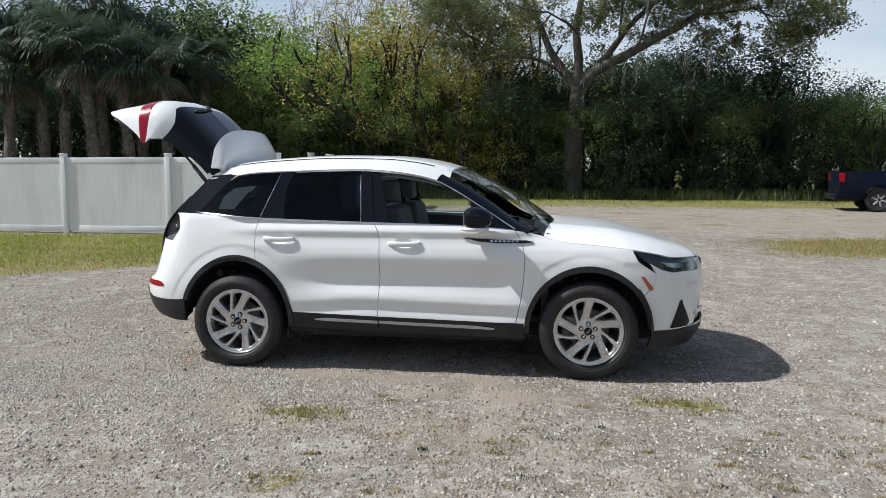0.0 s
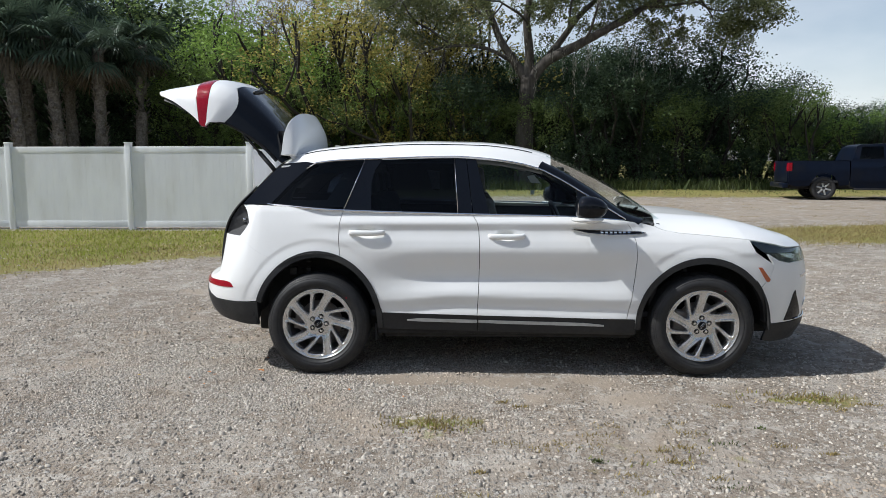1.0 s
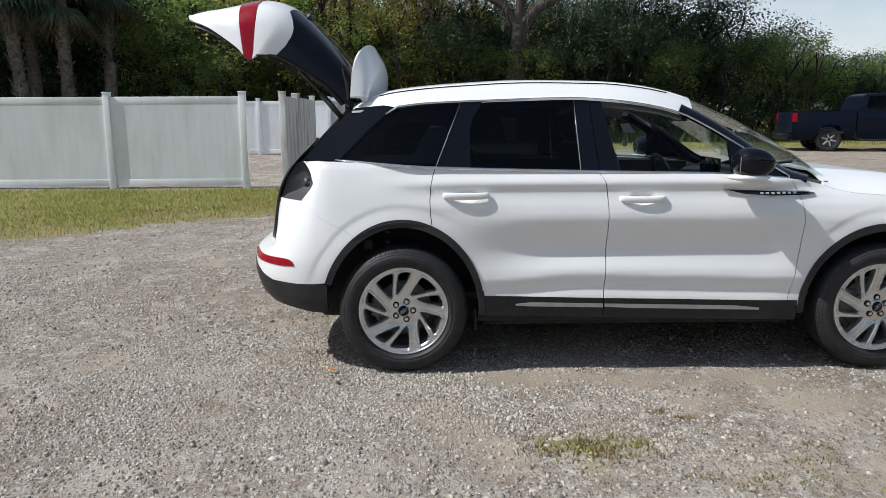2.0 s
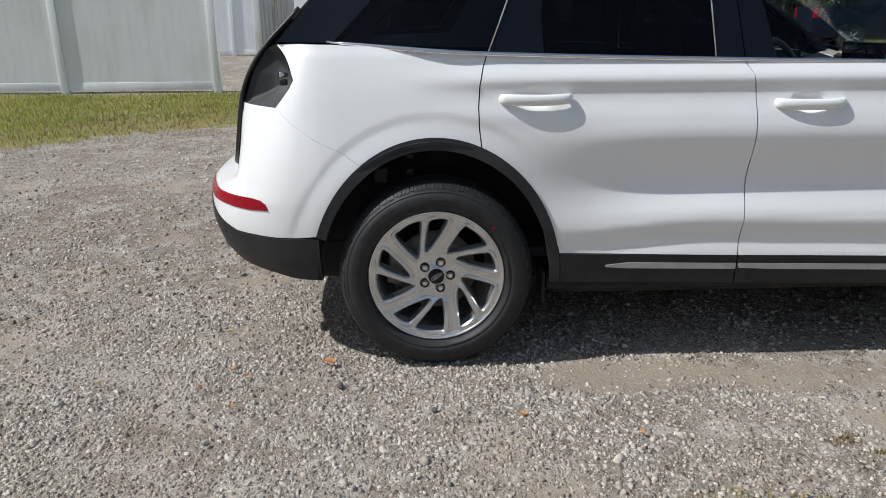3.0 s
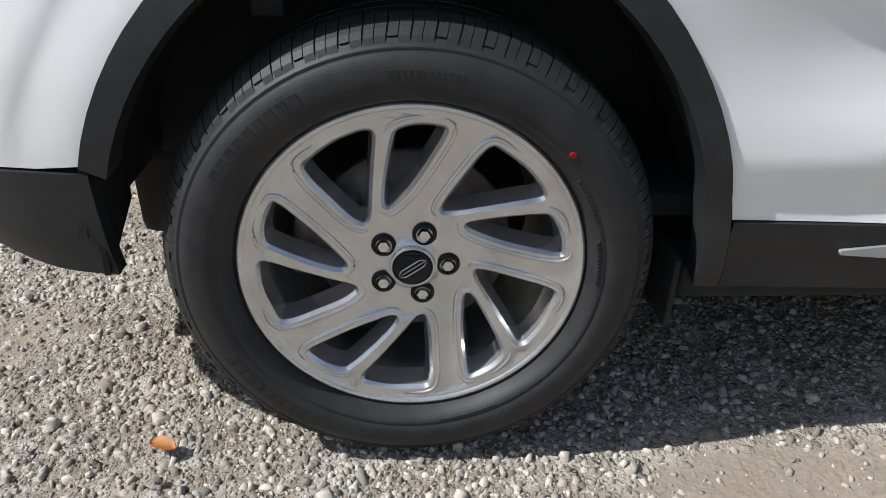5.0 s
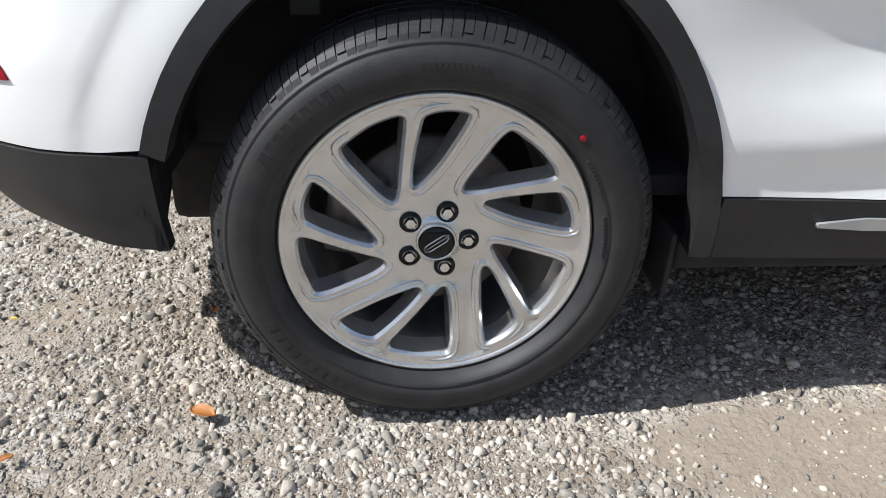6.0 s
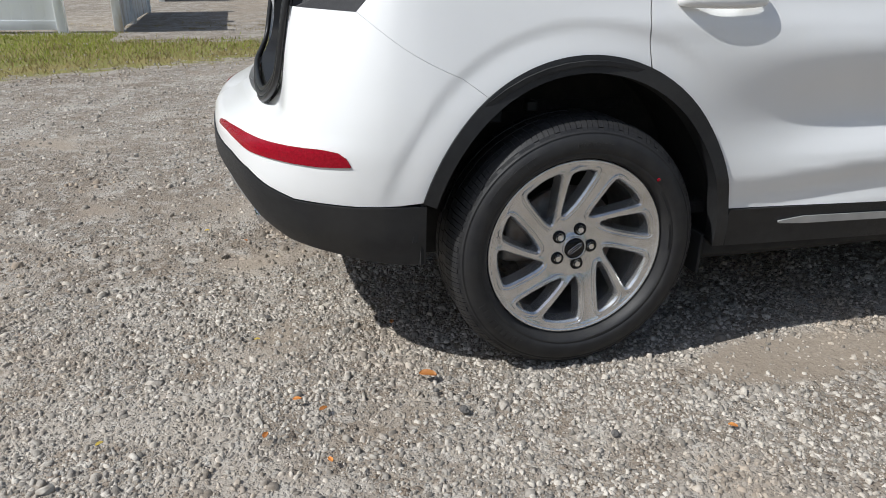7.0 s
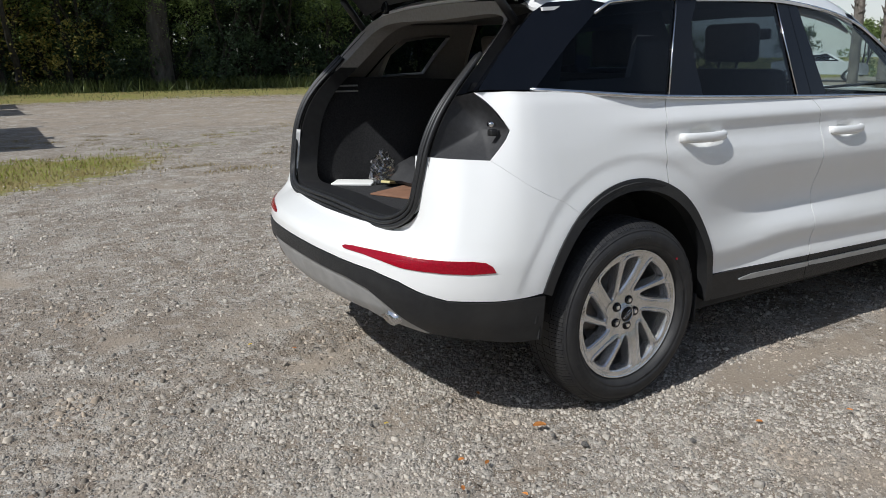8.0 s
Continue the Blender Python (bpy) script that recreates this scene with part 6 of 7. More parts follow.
def leaves(centres, size, rng, droop=0.0, aspect=0.5, squash=1.0):
    """A mesh of folded leaves, one at each centre, turned at random."""
    c = np.asarray(centres, dtype=float)
    n = len(c)
    d = rng.normal(size=(n, 3))
    d[:, 2] = d[:, 2] * 0.6 * squash - droop
    d /= np.linalg.norm(d, axis=1)[:, None]
    e = rng.normal(size=(n, 3))
    s = np.cross(d, e)
    s /= np.linalg.norm(s, axis=1)[:, None]
    up = np.cross(s, d)
    ln = size * rng.uniform(0.6, 1.3, n)[:, None]
    wd = ln * aspect
    v = np.stack([c - d * ln * 0.5, c + s * wd * 0.5 + up * wd * 0.15, c + d * ln * 0.5, c - s * wd * 0.5 + up * wd * 0.15], 1).reshape(-1, 3)
    f = np.arange(n * 4).reshape(n, 4)
    me_ = bpy.data.meshes.new("leaves")
    me_.from_pydata(v, [], f)
    return me_


def clumps(rng, blobs, per, shell=0.55):
    """Leaf centres gathered in clumps on and inside ellipsoids (x, y, z, rx, ry, rz)."""
    out = []
    for x, y, z, rx, ry, rz in blobs:
        k = max(6, int(per * (rx * ry * rz) ** (2 / 3)))
        sub = max(5, k // 26)
        u = rng.normal(size=(sub, 3))
        u /= np.linalg.norm(u, axis=1)[:, None]
        r = rng.uniform(shell, 1.05, sub)[:, None]
        cen = u * r * (rx, ry, rz) + (x, y, z)
        pick = rng.integers(0, sub, k)
        out.append(cen[pick] + rng.normal(size=(k, 3)) * 0.21 * min(rx, ry, rz, 1.1))
    return np.concatenate(out)


def limb(points, r0, r1, n=7):
    line = curve_through(points, 5 if r0 > 0.15 else 3)
    k = len(line)
    return tube(line, [r0 + (r1 - r0) * i / (k - 1) for i in range(k)], n)


def grow(rng, start, way, length, r, depth, out, tips, spread=0.7, lift=0.1):
    """Branches that fork, each with a bend; gathers tubes and their tips."""
    p = Vector(start)
    d = Vector(way).normalized()
    pts = [p.copy()]
    for i in range(3):
        d = (d + Vector(rng.normal(size=3)) * 0.16 + Vector((0, 0, lift * 0.3))).normalized()
        p = p + d * length / 3
        pts.append(p.copy())
    out.append(limb(pts, r, r * 0.62, 5 if r > 0.03 else 3))
    if depth == 0:
        tips.append(p)
        return
    for i in range(2 if depth > 1 else 3):
        w = (d + Vector(rng.normal(size=3)) * spread + Vector((0, 0, lift))).normalized()
        grow(rng, p if i else pts[-2].lerp(p, 0.7), w, length * rng.uniform(0.62, 0.85), r * 0.6, depth - 1, out, tips, spread, lift)


def shrub_tree(name, label, seed, h, w, material, per=150, leaf=0.15, category="tree", bare=0.0, low=True):
    """A bushy tree: forked stems with a ragged crown down to the ground."""
    rng = np.random.default_rng(seed)
    t = thing(name, label, category)
    out, tips = [], []
    for i in range(3):
        a = rng.uniform(0, 6.28)
        grow(rng, (0.25 * math.cos(a), 0.25 * math.sin(a), -0.1), (0.35 * math.cos(a), 0.35 * math.sin(a), 1), h * 0.36, 0.05 + 0.012 * h, 2, out, tips, 0.55, 0.35)
    part("trunk", join(*out), M["dark_bark"], t)
    blobs = [(p.x * 0.9, p.y * 0.9, min(p.z, h * 0.88), w * rng.uniform(0.20, 0.34), w * rng.uniform(0.20, 0.30), h * rng.uniform(0.09, 0.16)) for p in tips]
    if low:
        for i in range(9):
            a = rng.uniform(0, 6.28)
            blobs.append((w * 0.36 * math.cos(a), w * 0.30 * math.sin(a), h * rng.uniform(0.06, 0.55), w * 0.24, w * 0.22, h * 0.13))
    part("crown", leaves(clumps(rng, blobs, per), leaf, rng, 0.15), material, t)
    return t


def bare_tree(seed, h, material=None):
    rng = np.random.default_rng(seed)
    t = thing("bare_tree", "leafless winter tree with fine grey-brown twigs", "tree")
    out, tips = [], []
    grow(rng, (0, 0, -0.1), (0.05, 0.05, 1), h * 0.36, 0.11, 4, out, tips, 0.55, 0.30)
    tw = []
    for p in tips:
        for i in range(7):
            d = Vector(rng.normal(size=3)) + Vector((0, 0, 0.8))
            tw.append(tube([p, p + d.normalized() * 0.45 + Vector((0, 0, 0.05)), p + d.normalized() * rng.uniform(0.7, 1.2)], [0.010, 0.007, 0.003], 3))
    part("trunk", join(*out), "bark", t)
    part("twigs", join(*tw), "twig", t)
    if material:
        c = np.repeat(np.array([tuple(p) for p in tips]), 40, 0)
        part("crown", leaves(c + RNG.normal(size=c.shape) * 0.42, 0.11, rng), material, t)
    return t


def put(ob, x, y, rz=0.0, s=1.0, sz=None):
    ob.matrix_basis = pose(x, y, float(rise(x, y)), 0, 0, rz) @ Matrix.Diagonal((s, s, sz or s, 1))
    return ob


def put_copy(ob, x, y, rz=0.0, s=1.0, sz=None):
    c = copy_thing(ob, Matrix())
    return put(c, x, y, rz, s, sz)


# the live oak
def make_oak():
    rng = np.random.default_rng(21)
    t = thing("live_oak", "spreading live oak hung with grey moss", "tree", pose(3.95, 28.6, float(rise(0, 28.6))))
    main = [limb([(0, 0, -0.2), (-0.05, 0, 1.5), (0.02, 0, 3.6), (0.12, 0, 5.3)], 0.50, 0.34, 12),
            limb([(0.1, 0, 5.0), (-0.55, 0.1, 6.0), (-1.2, 0.2, 7.0), (-1.7, 0.3, 8.2), (-2.6, 0.3, 9.6)], 0.24, 0.10, 8),
            limb([(0.1, 0, 5.1), (0.15, -0.1, 6.4), (0.0, -0.3, 8.0), (0.4, -0.4, 10.0)], 0.27, 0.12, 8),
            limb([(0.1, 0, 4.9), (0.9, -0.2, 5.9), (2.3, -0.5, 6.6), (4.0, -0.6, 7.5), (5.6, -0.5, 8.4), (8.0, -0.4, 9.2)], 0.30, 0.08, 9),
            limb([(0.8, -0.1, 5.8), (1.7, 0.3, 7.0), (2.8, 0.6, 8.4), (4.6, 0.9, 9.9)], 0.20, 0.08, 8),
            limb([(-0.5, 0.1, 5.9), (-1.8, -0.3, 6.5), (-3.4, -0.8, 6.6), (-4.9, -1.0, 6.2)], 0.11, 0.05, 7)]
    out, tips = [], []
    for base, way, ln in (((-1.7, 0.3, 8.0), (-0.6, 0, 0.6), 2.2), ((-2.6, 0.3, 9.4), (-0.6, 0.3, 0.3), 2.4), ((0.3, -0.4, 9.4), (0.2, -0.3, 1), 2.4), ((4.0, -0.6, 7.4), (0.8, -0.3, 0.4), 2.3),
                          ((5.6, -0.5, 8.3), (0.8, 0.1, 0.1), 2.6), ((8.0, -0.4, 9.1), (1, 0, 0.05), 2.5), ((4.6, 0.9, 9.7), (0.6, 0.1, 0.7), 2.5), ((-3.4, -0.8, 6.6), (-0.7, -0.2, 0.3), 2.0),
                          ((2.6, -0.5, 6.8), (0.4, -0.8, 0.5), 2.0), ((2.0, 0.3, 7.3), (0.1, -0.3, 0.9), 2.2), ((7.0, -0.4, 8.8), (0.5, -0.6, -0.1), 2.2), ((0.1, -0.3, 7.6), (-0.5, -0.7, 0.5), 2.2)):
        grow(rng, base, way, ln, 0.07, 2, out, tips, 0.6, 0.12)
    part("trunk", join(*main), "bark", t)
    part("branches", join(*out), "bark", t)
    blobs = []
    for p in tips:
        blobs.append((p.x, p.y, p.z, 0.95, 0.8, 0.6))
    for i in range(58):
        a = rng.uniform(-1, 1)
        x = 2.0 + a * 9.4
        blobs.append((x, rng.uniform(-2.5, 3.0), rng.uniform(8.6, 11.5) - 0.02 * (x - 2) ** 2, rng.uniform(0.9, 1.6), 1.1, rng.uniform(0.5, 0.9)))
    for i in range(95):
        x = rng.uniform(-7.0, 11.0)
        z = rng.uniform(6.9, 9.9)
        if not (0.5 < x < 5.5 and z < 7.6):
            blobs.append((x, rng.uniform(-2.2, 1.5), z, rng.uniform(0.5, 0.9), 0.7, rng.uniform(0.30, 0.5)))
    for x, z in ((9.0, 7.6), (10.2, 7.4), (11.2, 7.9), (11.6, 8.8), (10.6, 8.6), (9.6, 6.7), (8.2, 7.3), (7.2, 6.9), (-4.8, 6.7), (-5.6, 7.6), (-6.3, 8.4), (-4.2, 8.0), (-3.6, 7.2), (-2.4, 8.8), (6.0, 7.1)):
        blobs.append((x, rng.uniform(-1, 1), z, 1.0, 0.8, 0.55))
    # Unseen clumps above the view, added to shade the hedge below.
    for i in range(34):
        x = rng.uniform(0.0, 11.0)
        blobs.append((x, rng.uniform(-2.5, 3.5), rng.uniform(10.6, 13.2) - 0.02 * (x - 2) ** 2, rng.uniform(1.2, 1.9), 1.5, rng.uniform(0.6, 1.0)))
    for i in range(26):
        x = rng.uniform(1.2, 7.0)
        blobs.append((x, rng.uniform(-1.5, 2.5), rng.uniform(7.0, 9.6) + 0.03 * abs(x - 5), rng.uniform(0.6, 1.0), 0.8, rng.uniform(0.35, 0.6)))
    part("crown", leaves(clumps(rng, blobs, 620, 0.25), 0.13, rng, 0.2), "leaf_oak", t)
    ms = []
    for i in range(130):
        p = tips[int(rng.integers(0, len(tips)))] if i % 2 else Vector((rng.uniform(-6, 7), rng.uniform(-1.8, 0.2), rng.uniform(5.6, 7.4)))
        ln = rng.uniform(0.5, 1.7)
        c = p + Vector(rng.normal(size=3)) * 0.25
        k = int(26 * ln)
        pts = np.stack([c.x + rng.normal(size=k) * 0.06, c.y + rng.normal(size=k) * 0.06, c.z - np.linspace(0, ln, k)], 1)
        ms.append(leaves(pts, 0.17, rng, 3.0, 0.16))
    part("moss", join(*ms), "moss", t, "hanging grey moss")
    return t


make_oak()


def make_palm(seed, h):
    rng = np.random.default_rng(seed)
    t = thing("cabbage_palm", "tall cabbage palm with a dense head of fan fronds", "palm tree")
    lean = rng.uniform(-0.3, 0.3, 2)
    line = [(0, 0, -0.1), (lean[0] * 0.3, lean[1] * 0.3, h * 0.4), (lean[0], lean[1], h)]
    tr = part("trunk", limb(line, 0.20, 0.17, 12), "palm_bark", t)
    stubs = []
    for i in range(70):
        a, z = rng.uniform(0, 6.28), rng.uniform(h * 0.25, h)
        o = Vector((lean[0] * z / h + 0.17 * math.cos(a), lean[1] * z / h + 0.17 * math.sin(a), z))
        stubs.append(tube([o, o + Vector((0.10 * math.cos(a), 0.10 * math.sin(a), 0.16))], [0.035, 0.012], 4))
    part("stub_bark", join(*stubs), "palm_bark", tr)
    top = Vector((lean[0], lean[1], h))
    fv, ff, dv, df = [], [], [], []
    for i in range(46):
        a = rng.uniform(0, 6.28)
        el = rng.uniform(-1.15, 1.2)
        dead = el < -0.8
        V, F = (dv, df) if dead else (fv, ff)
        d = Vector((math.cos(a) * math.cos(el), math.sin(a) * math.cos(el), math.sin(el)))
        stem = top + d * rng.uniform(0.75, 1.05) + Vector((0, 0, -0.1))
        sd = d.cross(Vector((0, 0, 1))).normalized()
        nn = sd.cross(d).normalized()
        b = len(V)
        V += [top + sd * 0.02, top - sd * 0.02, stem - sd * 0.012, stem + sd * 0.012]
        F.append((b, b + 1, b + 2, b + 3))
        for j in range(22):
            f = -1.9 + 3.8 * j / 21
            q = (d * math.cos(f) + sd * math.sin(f) + nn * 0.18 * math.cos(f * 2)).normalized()
            ln = rng.uniform(0.75, 1.05) * (1 - 0.10 * abs(f))
            side_ = (sd * math.cos(f) - d * math.sin(f)) * 0.032
            m1 = stem + q * ln * 0.6 + Vector((0, 0, -0.05))
            m2 = stem + q * ln + Vector((0, 0, -0.30 - 0.12 * abs(f)))
            b = len(V)
            V += [stem, m1 + side_, m2, m1 - side_]
            F.append((b, b + 1, b + 2, b + 3))
    part("fronds", mesh_of("fronds", fv, ff), "palm_leaf", t)
    part("dead_fronds", mesh_of("dead", dv, df), "palm_dead", t)
    return t


p0, p1 = make_palm(3, 6.0), make_palm(8, 7.0)
put(p0, -17.8, 24.2, 0, 1.38, 1.14)
put(p1, -19.6, 24.6, 0, 1.35, 1.10)
for i, (x, y, sz) in enumerate(((-16.3, 24.6, 0.98), (-21.2, 25.4, 1.05), (-15.0, 25.4, 0.92), (-18.7, 26.4, 1.2), (-22.6, 24.6, 0.95), (-24.6, 25.6, 1.1), (-16.9, 26.6, 1.15), (-13.8, 26.6, 0.85))):
    put_copy((p0, p1)[i % 2], x, y, 47.0 * i, 1.36, 1.12 * sz)
# palms beyond the bonnet, seen past the screen pillar
for x, y, s in ((27.5, 13.6, 1.0), (28.4, 12.9, 1.1), (31.0, 15.5, 0.9)):
    put_copy(p1, x, y, 30 * s, s)

HEDGE = [shrub_tree("shrub_tree", "dense dark evergreen shrub at the wood's edge", 31, 6.0, 4.6, "leaf_dark", 400, 0.125),
         shrub_tree("shrub_tree", "dense green shrub at the wood's edge", 32, 5.2, 4.4, "leaf_mid", 400, 0.11),
         shrub_tree("shrub_tree", "dark leafy young tree in the wood's edge", 33, 7.2, 4.6, "leaf_dark", 380, 0.125),
         shrub_tree("shrub_tree", "light green sapling with spring leaves", 34, 8.6, 3.6, "leaf_bright", 150, 0.15),
         shrub_tree("shrub_tree", "yellowing tree among darker shrubs", 35, 8.6, 4.2, "leaf_yellow", 150, 0.13),
         shrub_tree("shrub_tree", "green bushy tree in the wood's edge", 36, 6.4, 5.0, "leaf_mid", 400, 0.115),
         shrub_tree("shrub_tree", "low dark undergrowth shrub at the wood's edge", 37, 5.6, 4.8, "leaf_dark", 110, 0.26),
         shrub_tree("shrub_tree", "dense green tree at the edge of the yard", 38, 6.2, 4.8, "leaf_mid", 70, 0.34)]
first = dict()
plan = []
rg = np.random.default_rng(5)
for i, x in enumerate(np.arange(-27, 36, 2.05)):
    kind = (0, 2, 0, 0, 2, 2, 0, 1)[i % 8]
    if -12 < x < 0:
        kind = (5, 1, 5, 3, 1, 4)[i % 6]
    hs = 1.0 if x > 1 else 1.15
    if x > 9:
        kind, hs = (0, 2, 0, 1)[i % 4] if x < 13.5 else (5, 1, 0)[i % 3], 1.08 if x < 13.5 else 0.92
    if x > 15:
        hs = float(np.interp(x, [15, 21, 36], [0.85, 0.62, 0.5]))
    plan.append((kind, x + rg.uniform(-0.5, 0.5), 29.6 + rg.uniform(-0.7, 0.9), rg.uniform(0, 360), hs * rg.uniform(0.9, 1.12)))
    plan.append(((0, 2)[i % 2], x + rg.uniform(-0.5, 0.5) + 1.0, 32.6 + rg.uniform(-0.8, 0.9), rg.uniform(0, 360), hs * rg.uniform(0.95, 1.2)))
for i, x in enumerate(np.arange(-30, 40, 2.3)):
    hs = float(np.interp(x, [-30, -14, -11, 0, 4, 11, 16, 40], [2.0, 1.9, 0.95, 0.95, 1.38, 1.32, 0.85, 0.55]))
    plan.append((2 if 5 < x < 20 else (2, 6, 5, 6)[i % 4], x, 36.0 + rg.uniform(-0.8, 0.8), rg.uniform(0, 360), hs))
    plan.append((6, x + 0.6, 39.5, rg.uniform(0, 360), hs * 1.0))
    plan.append((6, x + 1.1, 28.9 + rg.uniform(-0.3, 0.5), rg.uniform(0, 360), rg.uniform(0.36, 0.5)))
plan += [(3, -8.6, 30.2, 10, 1.15), (3, -12.4, 31.0, 120, 1.05), (3, -10.6, 33.5, 200, 1.2), (4, -2.2, 29.4, 40, 1.05), (4, -4.4, 31.4, 150, 1.25), (4, -0.4, 33.0, 250, 1.2), (4, -6.4, 33.5, 300, 1.3), (3, 17.6, 28.4, 80, 0.62), (3, 19.8, 28.8, 180, 0.55), (3, 22.0, 29.5, 20, 0.5), (3, -5.6, 30.6, 210, 1.0), (4, -1.6, 31.2, 330, 1.35), (4, -7.8, 31.6, 100, 1.1), (3, -11.4, 29.2, 310, 0.95), (4, 0.4, 28.7, 60, 1.0), (4, -1.4, 28.4, 190, 0.92), (3, -3.6, 28.8, 15, 0.9), (5, -6.4, 28.6, 140, 0.85), (1, -4.8, 28.3, 75, 0.9), (1, -9.4, 28.4, 230, 0.95), (5, 1.8, 29.4, 20, 0.8)]
for kind, x, y, rz, s in plan:
    if kind not in first:
        first[kind] = put(HEDGE[kind], x, y, rz, s)
    else:
        put_copy(HEDGE[kind], x, y, rz, s)
put(HEDGE[7], -31, 2, 20, 1.2)
b0, b1 = bare_tree(51, 11.0), bare_tree(52, 12.0, "leaf_yellow")
put(b0, -9.6, 34.5)
put(b1, -3.4, 33.5)
for i, (x, y, s) in enumerate(((-7.2, 33.0, 1.0), (-5.2, 34.0, 1.05), (-11.6, 34.0, 0.95), (-1.0, 34.5, 1.0), (-8.6, 37.0, 1.1), (-6.0, 38.0, 1.15), (-3.8, 37.0, 1.1), (-10.2, 38.0, 1.1), (-2.2, 32.4, 0.9))):
    put_copy((b0, b1)[i % 2], x, y, 70 * i, s)
# woods round the yard's other sides; this ring is unseen, added for reflections
for i in range(26):
    a = radians(150 + i * 9.2)
    put_copy(HEDGE[(6, 7)[i % 2]], 2 + 38 * math.cos(a), -2 + 40 * math.sin(a), 40 * i, 1.9)
for i in range(11):
    put_copy(HEDGE[(7, 6, 7)[i % 3]], 44 + rg.uniform(-2, 2), -14 + i * 4.0, 60 * i, 0.62)
for i in range(9):
    put_copy(HEDGE[(6, 7, 6)[i % 3]], -28 - rg.uniform(0, 3), 4 + i * 3.4, 50 * i, 1.1)


# ---- grass, as stuff ----
def blades(name, pts, hgt, material, label, seed):
    rng = np.random.default_rng(seed)
    n = len(pts)
    a = rng.uniform(0, 6.28, n)
    h = hgt * rng.uniform(0.4, 1.2, n)
    ln = rng.normal(size=(n, 2)) * 0.45 * h[:, None]
    w = 0.0035 + 0.05 * h
    sx, sy = np.cos(a) * w, np.sin(a) * w
    z = rise(pts[:, 0], pts[:, 1]) - 0.005
    v = np.stack([np.stack([pts[:, 0] - sx, pts[:, 1] - sy, z], 1), np.stack([pts[:, 0] + sx, pts[:, 1] + sy, z], 1),
                  np.stack([pts[:, 0] + ln[:, 0], pts[:, 1] + ln[:, 1], z + h], 1)], 1).reshape(-1, 3)
    me_ = bpy.data.meshes.new(name)
    me_.from_pydata(v, [], np.arange(3 * n).reshape(n, 3))
    tagged(part(name, me_, material), label, "grass", kind="stuff")


def scatter(n, x0, x1, y0, y1, keep, seed=60):
    rng = np.random.default_rng(seed)
    p = np.stack([rng.uniform(x0, x1, n), rng.uniform(y0, y1, n)], 1)
    return p[keep(p[:, 0], p[:, 1], rng.uniform(0, 1, n))]


def wob(x, y):
    return 0.5 + 0.28 * np.sin(2.3 * x + 1.1 * y) + 0.22 * np.sin(4.1 * y - 1.7 * x + 1)


blades("grass_strip", scatter(90000, -14, 0.4, 1.0, 9.7, lambda x, y, r: (r < grassy(x, y) * soft(0.3, 2.8, y - verge_low(x)) * (0.35 + 0.65 * wob(x, y)))), 0.06, "grass", "short green grass along the white fence", 61)
blades("dry_grass", scatter(60000, -12, 0.6, 1.0, 9.0, lambda x, y, r: r < grassy(x, y) * 0.75 * (1 - 0.7 * soft(1.2, 3.6, y - verge_low(x)))), 0.045, "grass_dry", "dry yellow grass at the edge of the gravel", 62)
blades("dry_grass", scatter(60000, 5, 15, 6, 12.5, lambda x, y, r: r < grassy(x, y) * 0.9), 0.05, "grass_dry", "patch of dry grass on the gravel", 63)
blades("weed_patch", scatter(90000, 0.2, 4.2, -3.2, -1.0, lambda x, y, r: r < (grassy(x, y) * 1.35) ** 2.5 * wob(11 * x, 13 * y)), 0.030, "grass_dry", "small dry weeds growing through the gravel", 64)
blades("weed_patch", scatter(50000, 0.2, 4.2, -3.2, -1.0, lambda x, y, r: r < (grassy(x, y) * 1.3) ** 3 * 0.7 * wob(17 * x, 15 * y)), 0.022, "grass", "small green weeds growing through the gravel", 65)
# The verge weeds take the grass colour that has shade in it.
blades("verge_grass", scatter(60000, -22, 30, 21.5, 28.5, lambda x, y, r: r < (0.12 + 0.6 * soft(23, 27, y)) * wob(0.6 * x, y)), 0.11, "shaded_weeds", "rough green weeds at the foot of the trees, coloured as if shaded", 66)
blades("verge_dry_grass", scatter(36000, -22, 30, 20.8, 28.5, lambda x, y, r: r < 0.8 * wob(0.5 * x + 2, 0.7 * y)), 0.07, "grass_dry", "dry grass and leaf litter before the trees", 67)
blades("tall_weeds", scatter(20000, -24, 32, 26.6, 29.0, lambda x, y, r: r < 0.35 + 0.65 * wob(x, y)), 0.50, "shaded_weeds", "tall weeds under the trees, coloured as if shaded", 68)
blades("leaf_litter", scatter(60000, -6, 30, 18.2, 23.0, lambda x, y, r: r < 1.1 * np.exp(-((y - 21.0) / 1.0) ** 2) * np.clip(1.7 * wob(0.7 * x, 1.3 * y) - 0.35, 0, 1)), 0.022, "leaf_litter", "brown leaf litter strewn along the road edge", 69)

def tufts(n, per, spread, x0, x1, y0, y1, seed):
    """Blade places gathered in small tufts."""
    rng = np.random.default_rng(seed)
    c = np.stack([rng.uniform(x0, x1, n), rng.uniform(y0, y1, n)], 1)
    size = rng.uniform(0.4, 1.4, n)
    pick = rng.integers(0, n, n * per)
    return c[pick] + rng.normal(size=(n * per, 2)) * (spread * size[pick])[:, None] * np.array([1.5, 0.7])


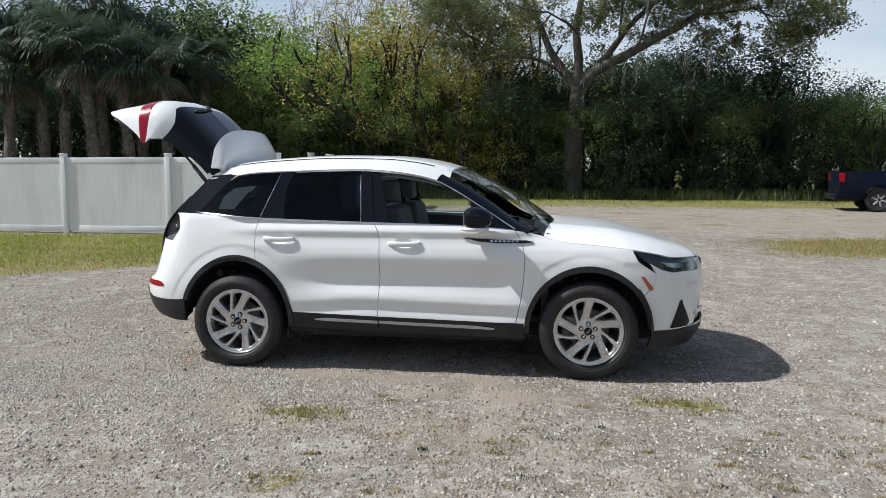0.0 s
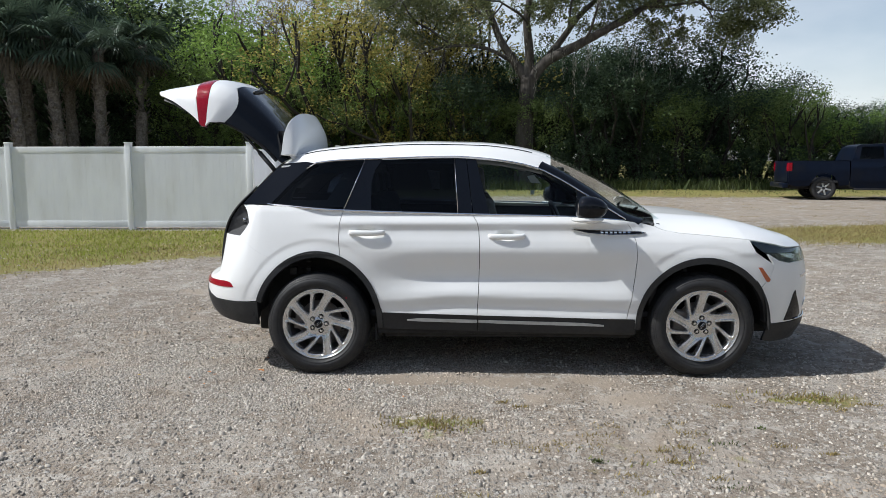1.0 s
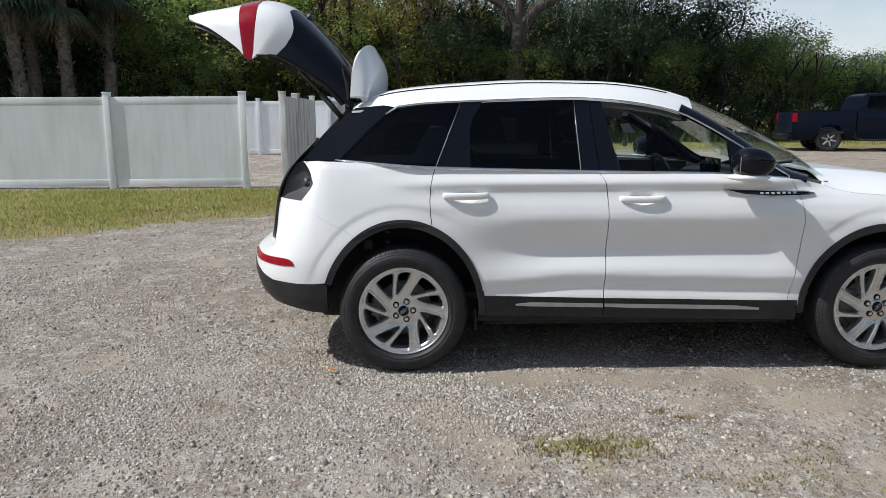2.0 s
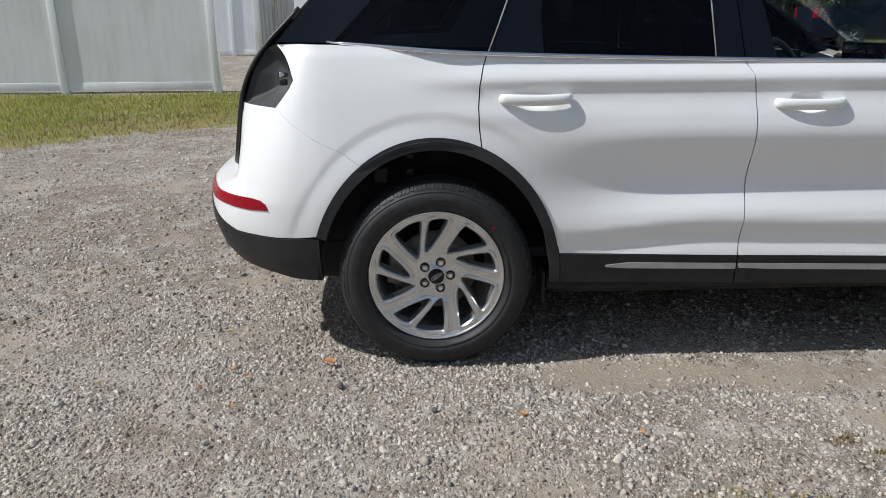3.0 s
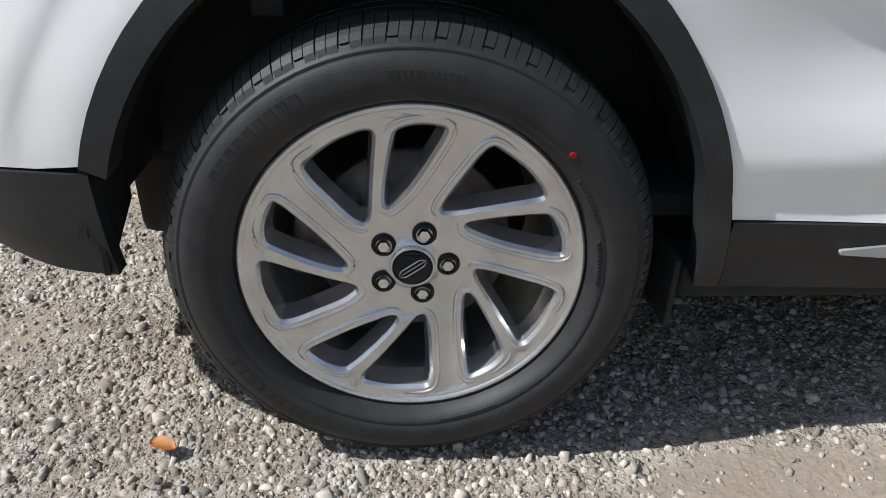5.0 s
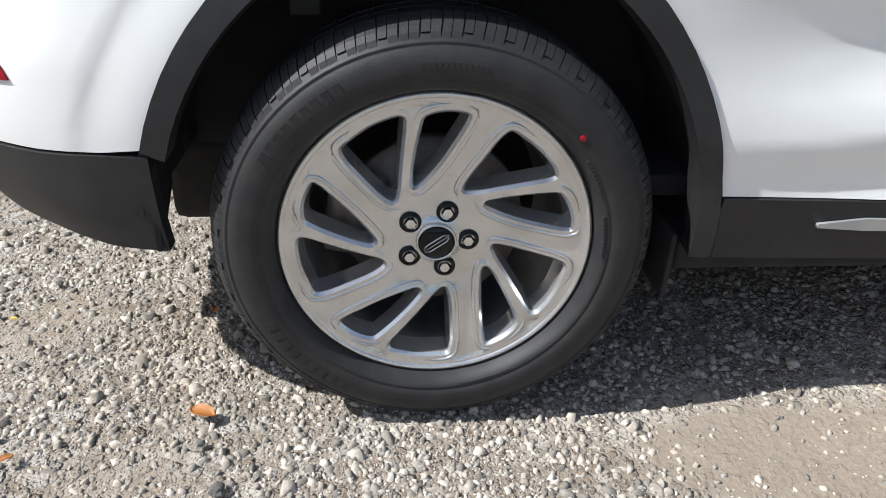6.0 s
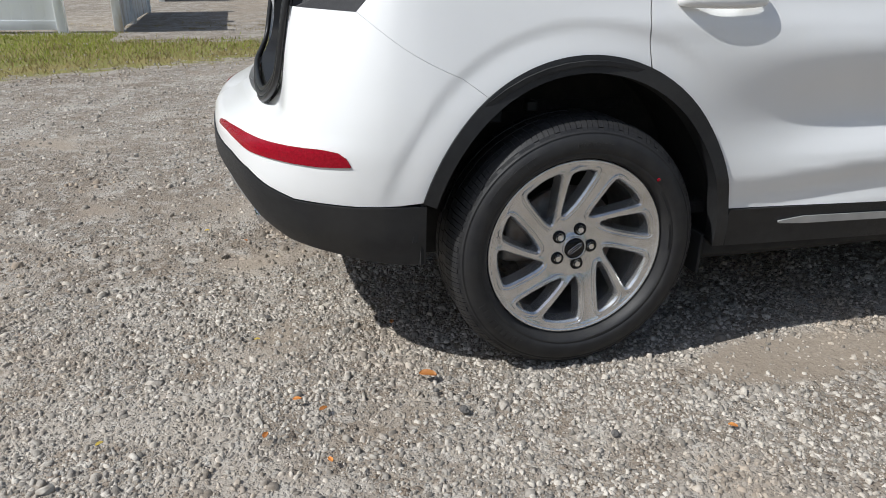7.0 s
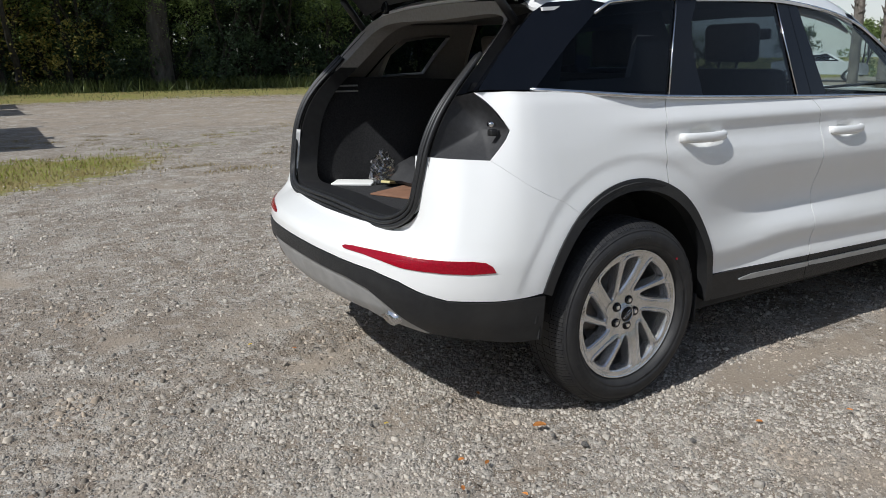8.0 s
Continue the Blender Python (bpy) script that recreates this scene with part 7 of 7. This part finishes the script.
blades("weed_tufts", tufts(110, 40, 0.034, 1.0, 5.2, -4.2, -1.4, 91), 0.018, "grass_dry", "sparse dry weed tufts in the gravel", 92)
blades("weed_tufts", tufts(30, 30, 0.028, 1.6, 5.2, -4.2, -1.6, 93), 0.018, "shaded_weeds", "sparse green weed tufts in the gravel", 94)
blades("weed_tufts", tufts(60, 70, 0.10, -6.5, 2.0, 6.0, 11.5, 95), 0.035, "grass_dry", "thin dry grass tufts on the gravel", 96)
blades("weed_tufts", tufts(70, 80, 0.16, 2.0, 16.0, 6.5, 19.0, 97), 0.035, "grass_dry", "thin dry grass tufts on the gravel", 98)

# ---- gravel and fallen leaves ----
def gravel(name, pts, sizes, material, label, seed):
    """Angular chips: each a low, crooked block with a ridge or a flat on top, bedded in the ground."""
    rng = np.random.default_rng(seed)
    n = len(pts)
    base = np.array([(1, -0.75, 0), (0.9, 0.8, 0), (-0.95, 0.85, 0), (-1, -0.8, 0), (0.62, -0.5, 1), (0.58, 0.5, 1), (-0.6, 0.52, 1), (-0.64, -0.5, 1)], float)
    faces = np.array([(0, 1, 5, 4), (1, 2, 6, 5), (2, 3, 7, 6), (3, 0, 4, 7), (4, 5, 6, 7)])
    a = rng.uniform(0, 6.28, n)
    v = base[None] + rng.normal(size=(n, 8, 3)) * np.array([0.22, 0.22, 0.16])
    v = v * sizes[:, None, None] * np.stack([rng.uniform(0.7, 1.3, n), rng.uniform(0.55, 1.0, n), rng.uniform(0.55, 1.2, n)], 1)[:, None, :]
    ca, sa = np.cos(a)[:, None], np.sin(a)[:, None]
    x = v[:, :, 0] * ca - v[:, :, 1] * sa + pts[:, 0:1]
    y = v[:, :, 0] * sa + v[:, :, 1] * ca + pts[:, 1:2]
    z = v[:, :, 2] + (ground_z(pts[:, 0], pts[:, 1]) - 0.15 * sizes)[:, None]
    vv = np.stack([x, y, z], -1).reshape(-1, 3)
    ff = (faces[None] + (np.arange(n) * 8)[:, None, None]).reshape(-1, 4)
    me_ = bpy.data.meshes.new(name)
    me_.from_pydata(vv, [], ff)
    me_.polygons.foreach_set("use_smooth", [True] * len(me_.polygons))
    tagged(part(name, me_, material), label, "gravel", kind="stuff")


def sizes_for(n, lo, hi, seed):
    return lo + (hi - lo) * np.random.default_rng(seed).uniform(0, 1, n) ** 3.2


def stony(x, y):
    """How thickly the loose chips lie: thin on worn sand and in grass, in drifts elsewhere."""
    drift = 0.80 + 0.30 * np.sin(1.9 * x + 0.8 * np.sin(2.1 * y)) * np.sin(2.6 * y + 1.3 * np.sin(1.4 * x)) + 0.22 * np.sin(7.3 * x + 2.0 * np.sin(4.0 * y)) * np.sin(6.1 * y + 0.5)
    return np.clip(drift, 0.2, 1) * (1 - 0.88 * np.clip(sandy(x, y) * 1.3, 0, 1)) * (1 - 0.8 * grassy(x, y))


def fading(x, y, x0, x1, y0, y1, w):
    """Thins a stretch of chips out towards its edges."""
    return np.clip(np.minimum.reduce([x - x0, x1 - x, y - y0, y1 - y]) / w, 0, 1)


for n_, x0, x1, y0, y1, lo, hi, w_, seed in ((105000, -2.1, 1.6, -2.1, 0.0, 0.0021, 0.0085, 0.5, 71), (115000, -5.6, 5.2, -4.6, 2.6, 0.0036, 0.0120, 1.8, 74), (60000, -9.5, 8.5, -4.8, 9.0, 0.0060, 0.0170, 2.5, 77)):
    pts = scatter(n_, x0, x1, y0, y1, lambda x, y, r: r < stony(x, y) * fading(x, y, x0, x1, y0, y1, w_), seed)
    gravel("gravel", pts, sizes_for(len(pts), lo, hi, seed + 1), "stone", "loose grey limestone chips on the yard", seed + 2)

st = None
for i, (x, y, s) in enumerate(((-0.36, -1.07, 0.022), (-0.41, -0.96, 0.013), (-0.85, -0.42, 0.014), (-0.93, -0.55, 0.012), (-0.75, -1.42, 0.016), (-0.02, -1.25, 0.018))):
    bm = bmesh.new()
    s *= 0.62
    bmesh.ops.create_icosphere(bm, subdivisions=2, radius=s)
    for v in bm.verts:
        v.co += v.co.normalized() * s * 0.5 * noise.noise(v.co * (1.3 / s) + Vector((i * 7, 0, 0)))
        v.co.z = v.co.z * 0.7 + s * 0.35
    ob = tagged(part("stone", bm, "dark_stone"), "dark pebble lying on the gravel", "stone", "dark pebbles")
    ob.matrix_basis = pose(x, y, 0.0)


def fallen_leaf(x, y, size, yaw, material, label):
    def sheet(u, v):
        w = 0.28 * math.sin(math.pi * min(max(u, 0.0), 1.0)) ** 0.8 * (1 + 0.15 * math.sin(9 * u)) + 0.01
        return Vector((size * (u - 0.5), size * w * (2 * v - 1), 0.006 + size * (0.10 * (2 * v - 1) ** 2 + 0.10 * math.sin(3 * u))))
    ob = tagged(part("fallen_leaf", thick(grid_mesh(sheet, 10, 4), 0.0012), material), label, "leaf", "fallen leaves")
    ob.matrix_basis = pose(x, y, 0.006, 4, 3, yaw)


FALLEN = ((-0.42, -0.893, 0.050, -20, 1), (-0.785, -0.93, 0.034, -3, 1), (-0.722, -0.99, 0.036, 34, 1), (-0.87, -1.07, 0.036, 71, 1), (-0.724, -1.198, 0.030, 108, 1), (0.281, -1.299, 0.036, -35, 1),
          (-0.885, -0.578, 0.026, 2, 0), (-1.257, -1.012, 0.028, 39, 0), (-0.463, -0.559, 0.034, 76, 1), (0.648, -1.427, 0.032, 113, 1), (-1.084, 0.431, 0.030, 7, 0), (-0.923, 0.275, 0.034, 118, 1))
for i, (x, y, s, a, kind) in enumerate(FALLEN):
    s *= 1.0 if i == 0 else 0.66
    fallen_leaf(x, y, s, a, "dead_leaf" if kind else "dead_leaf_yellow", "curled orange-brown leaf fallen on the gravel" if kind else "yellow leaf fallen on the gravel")
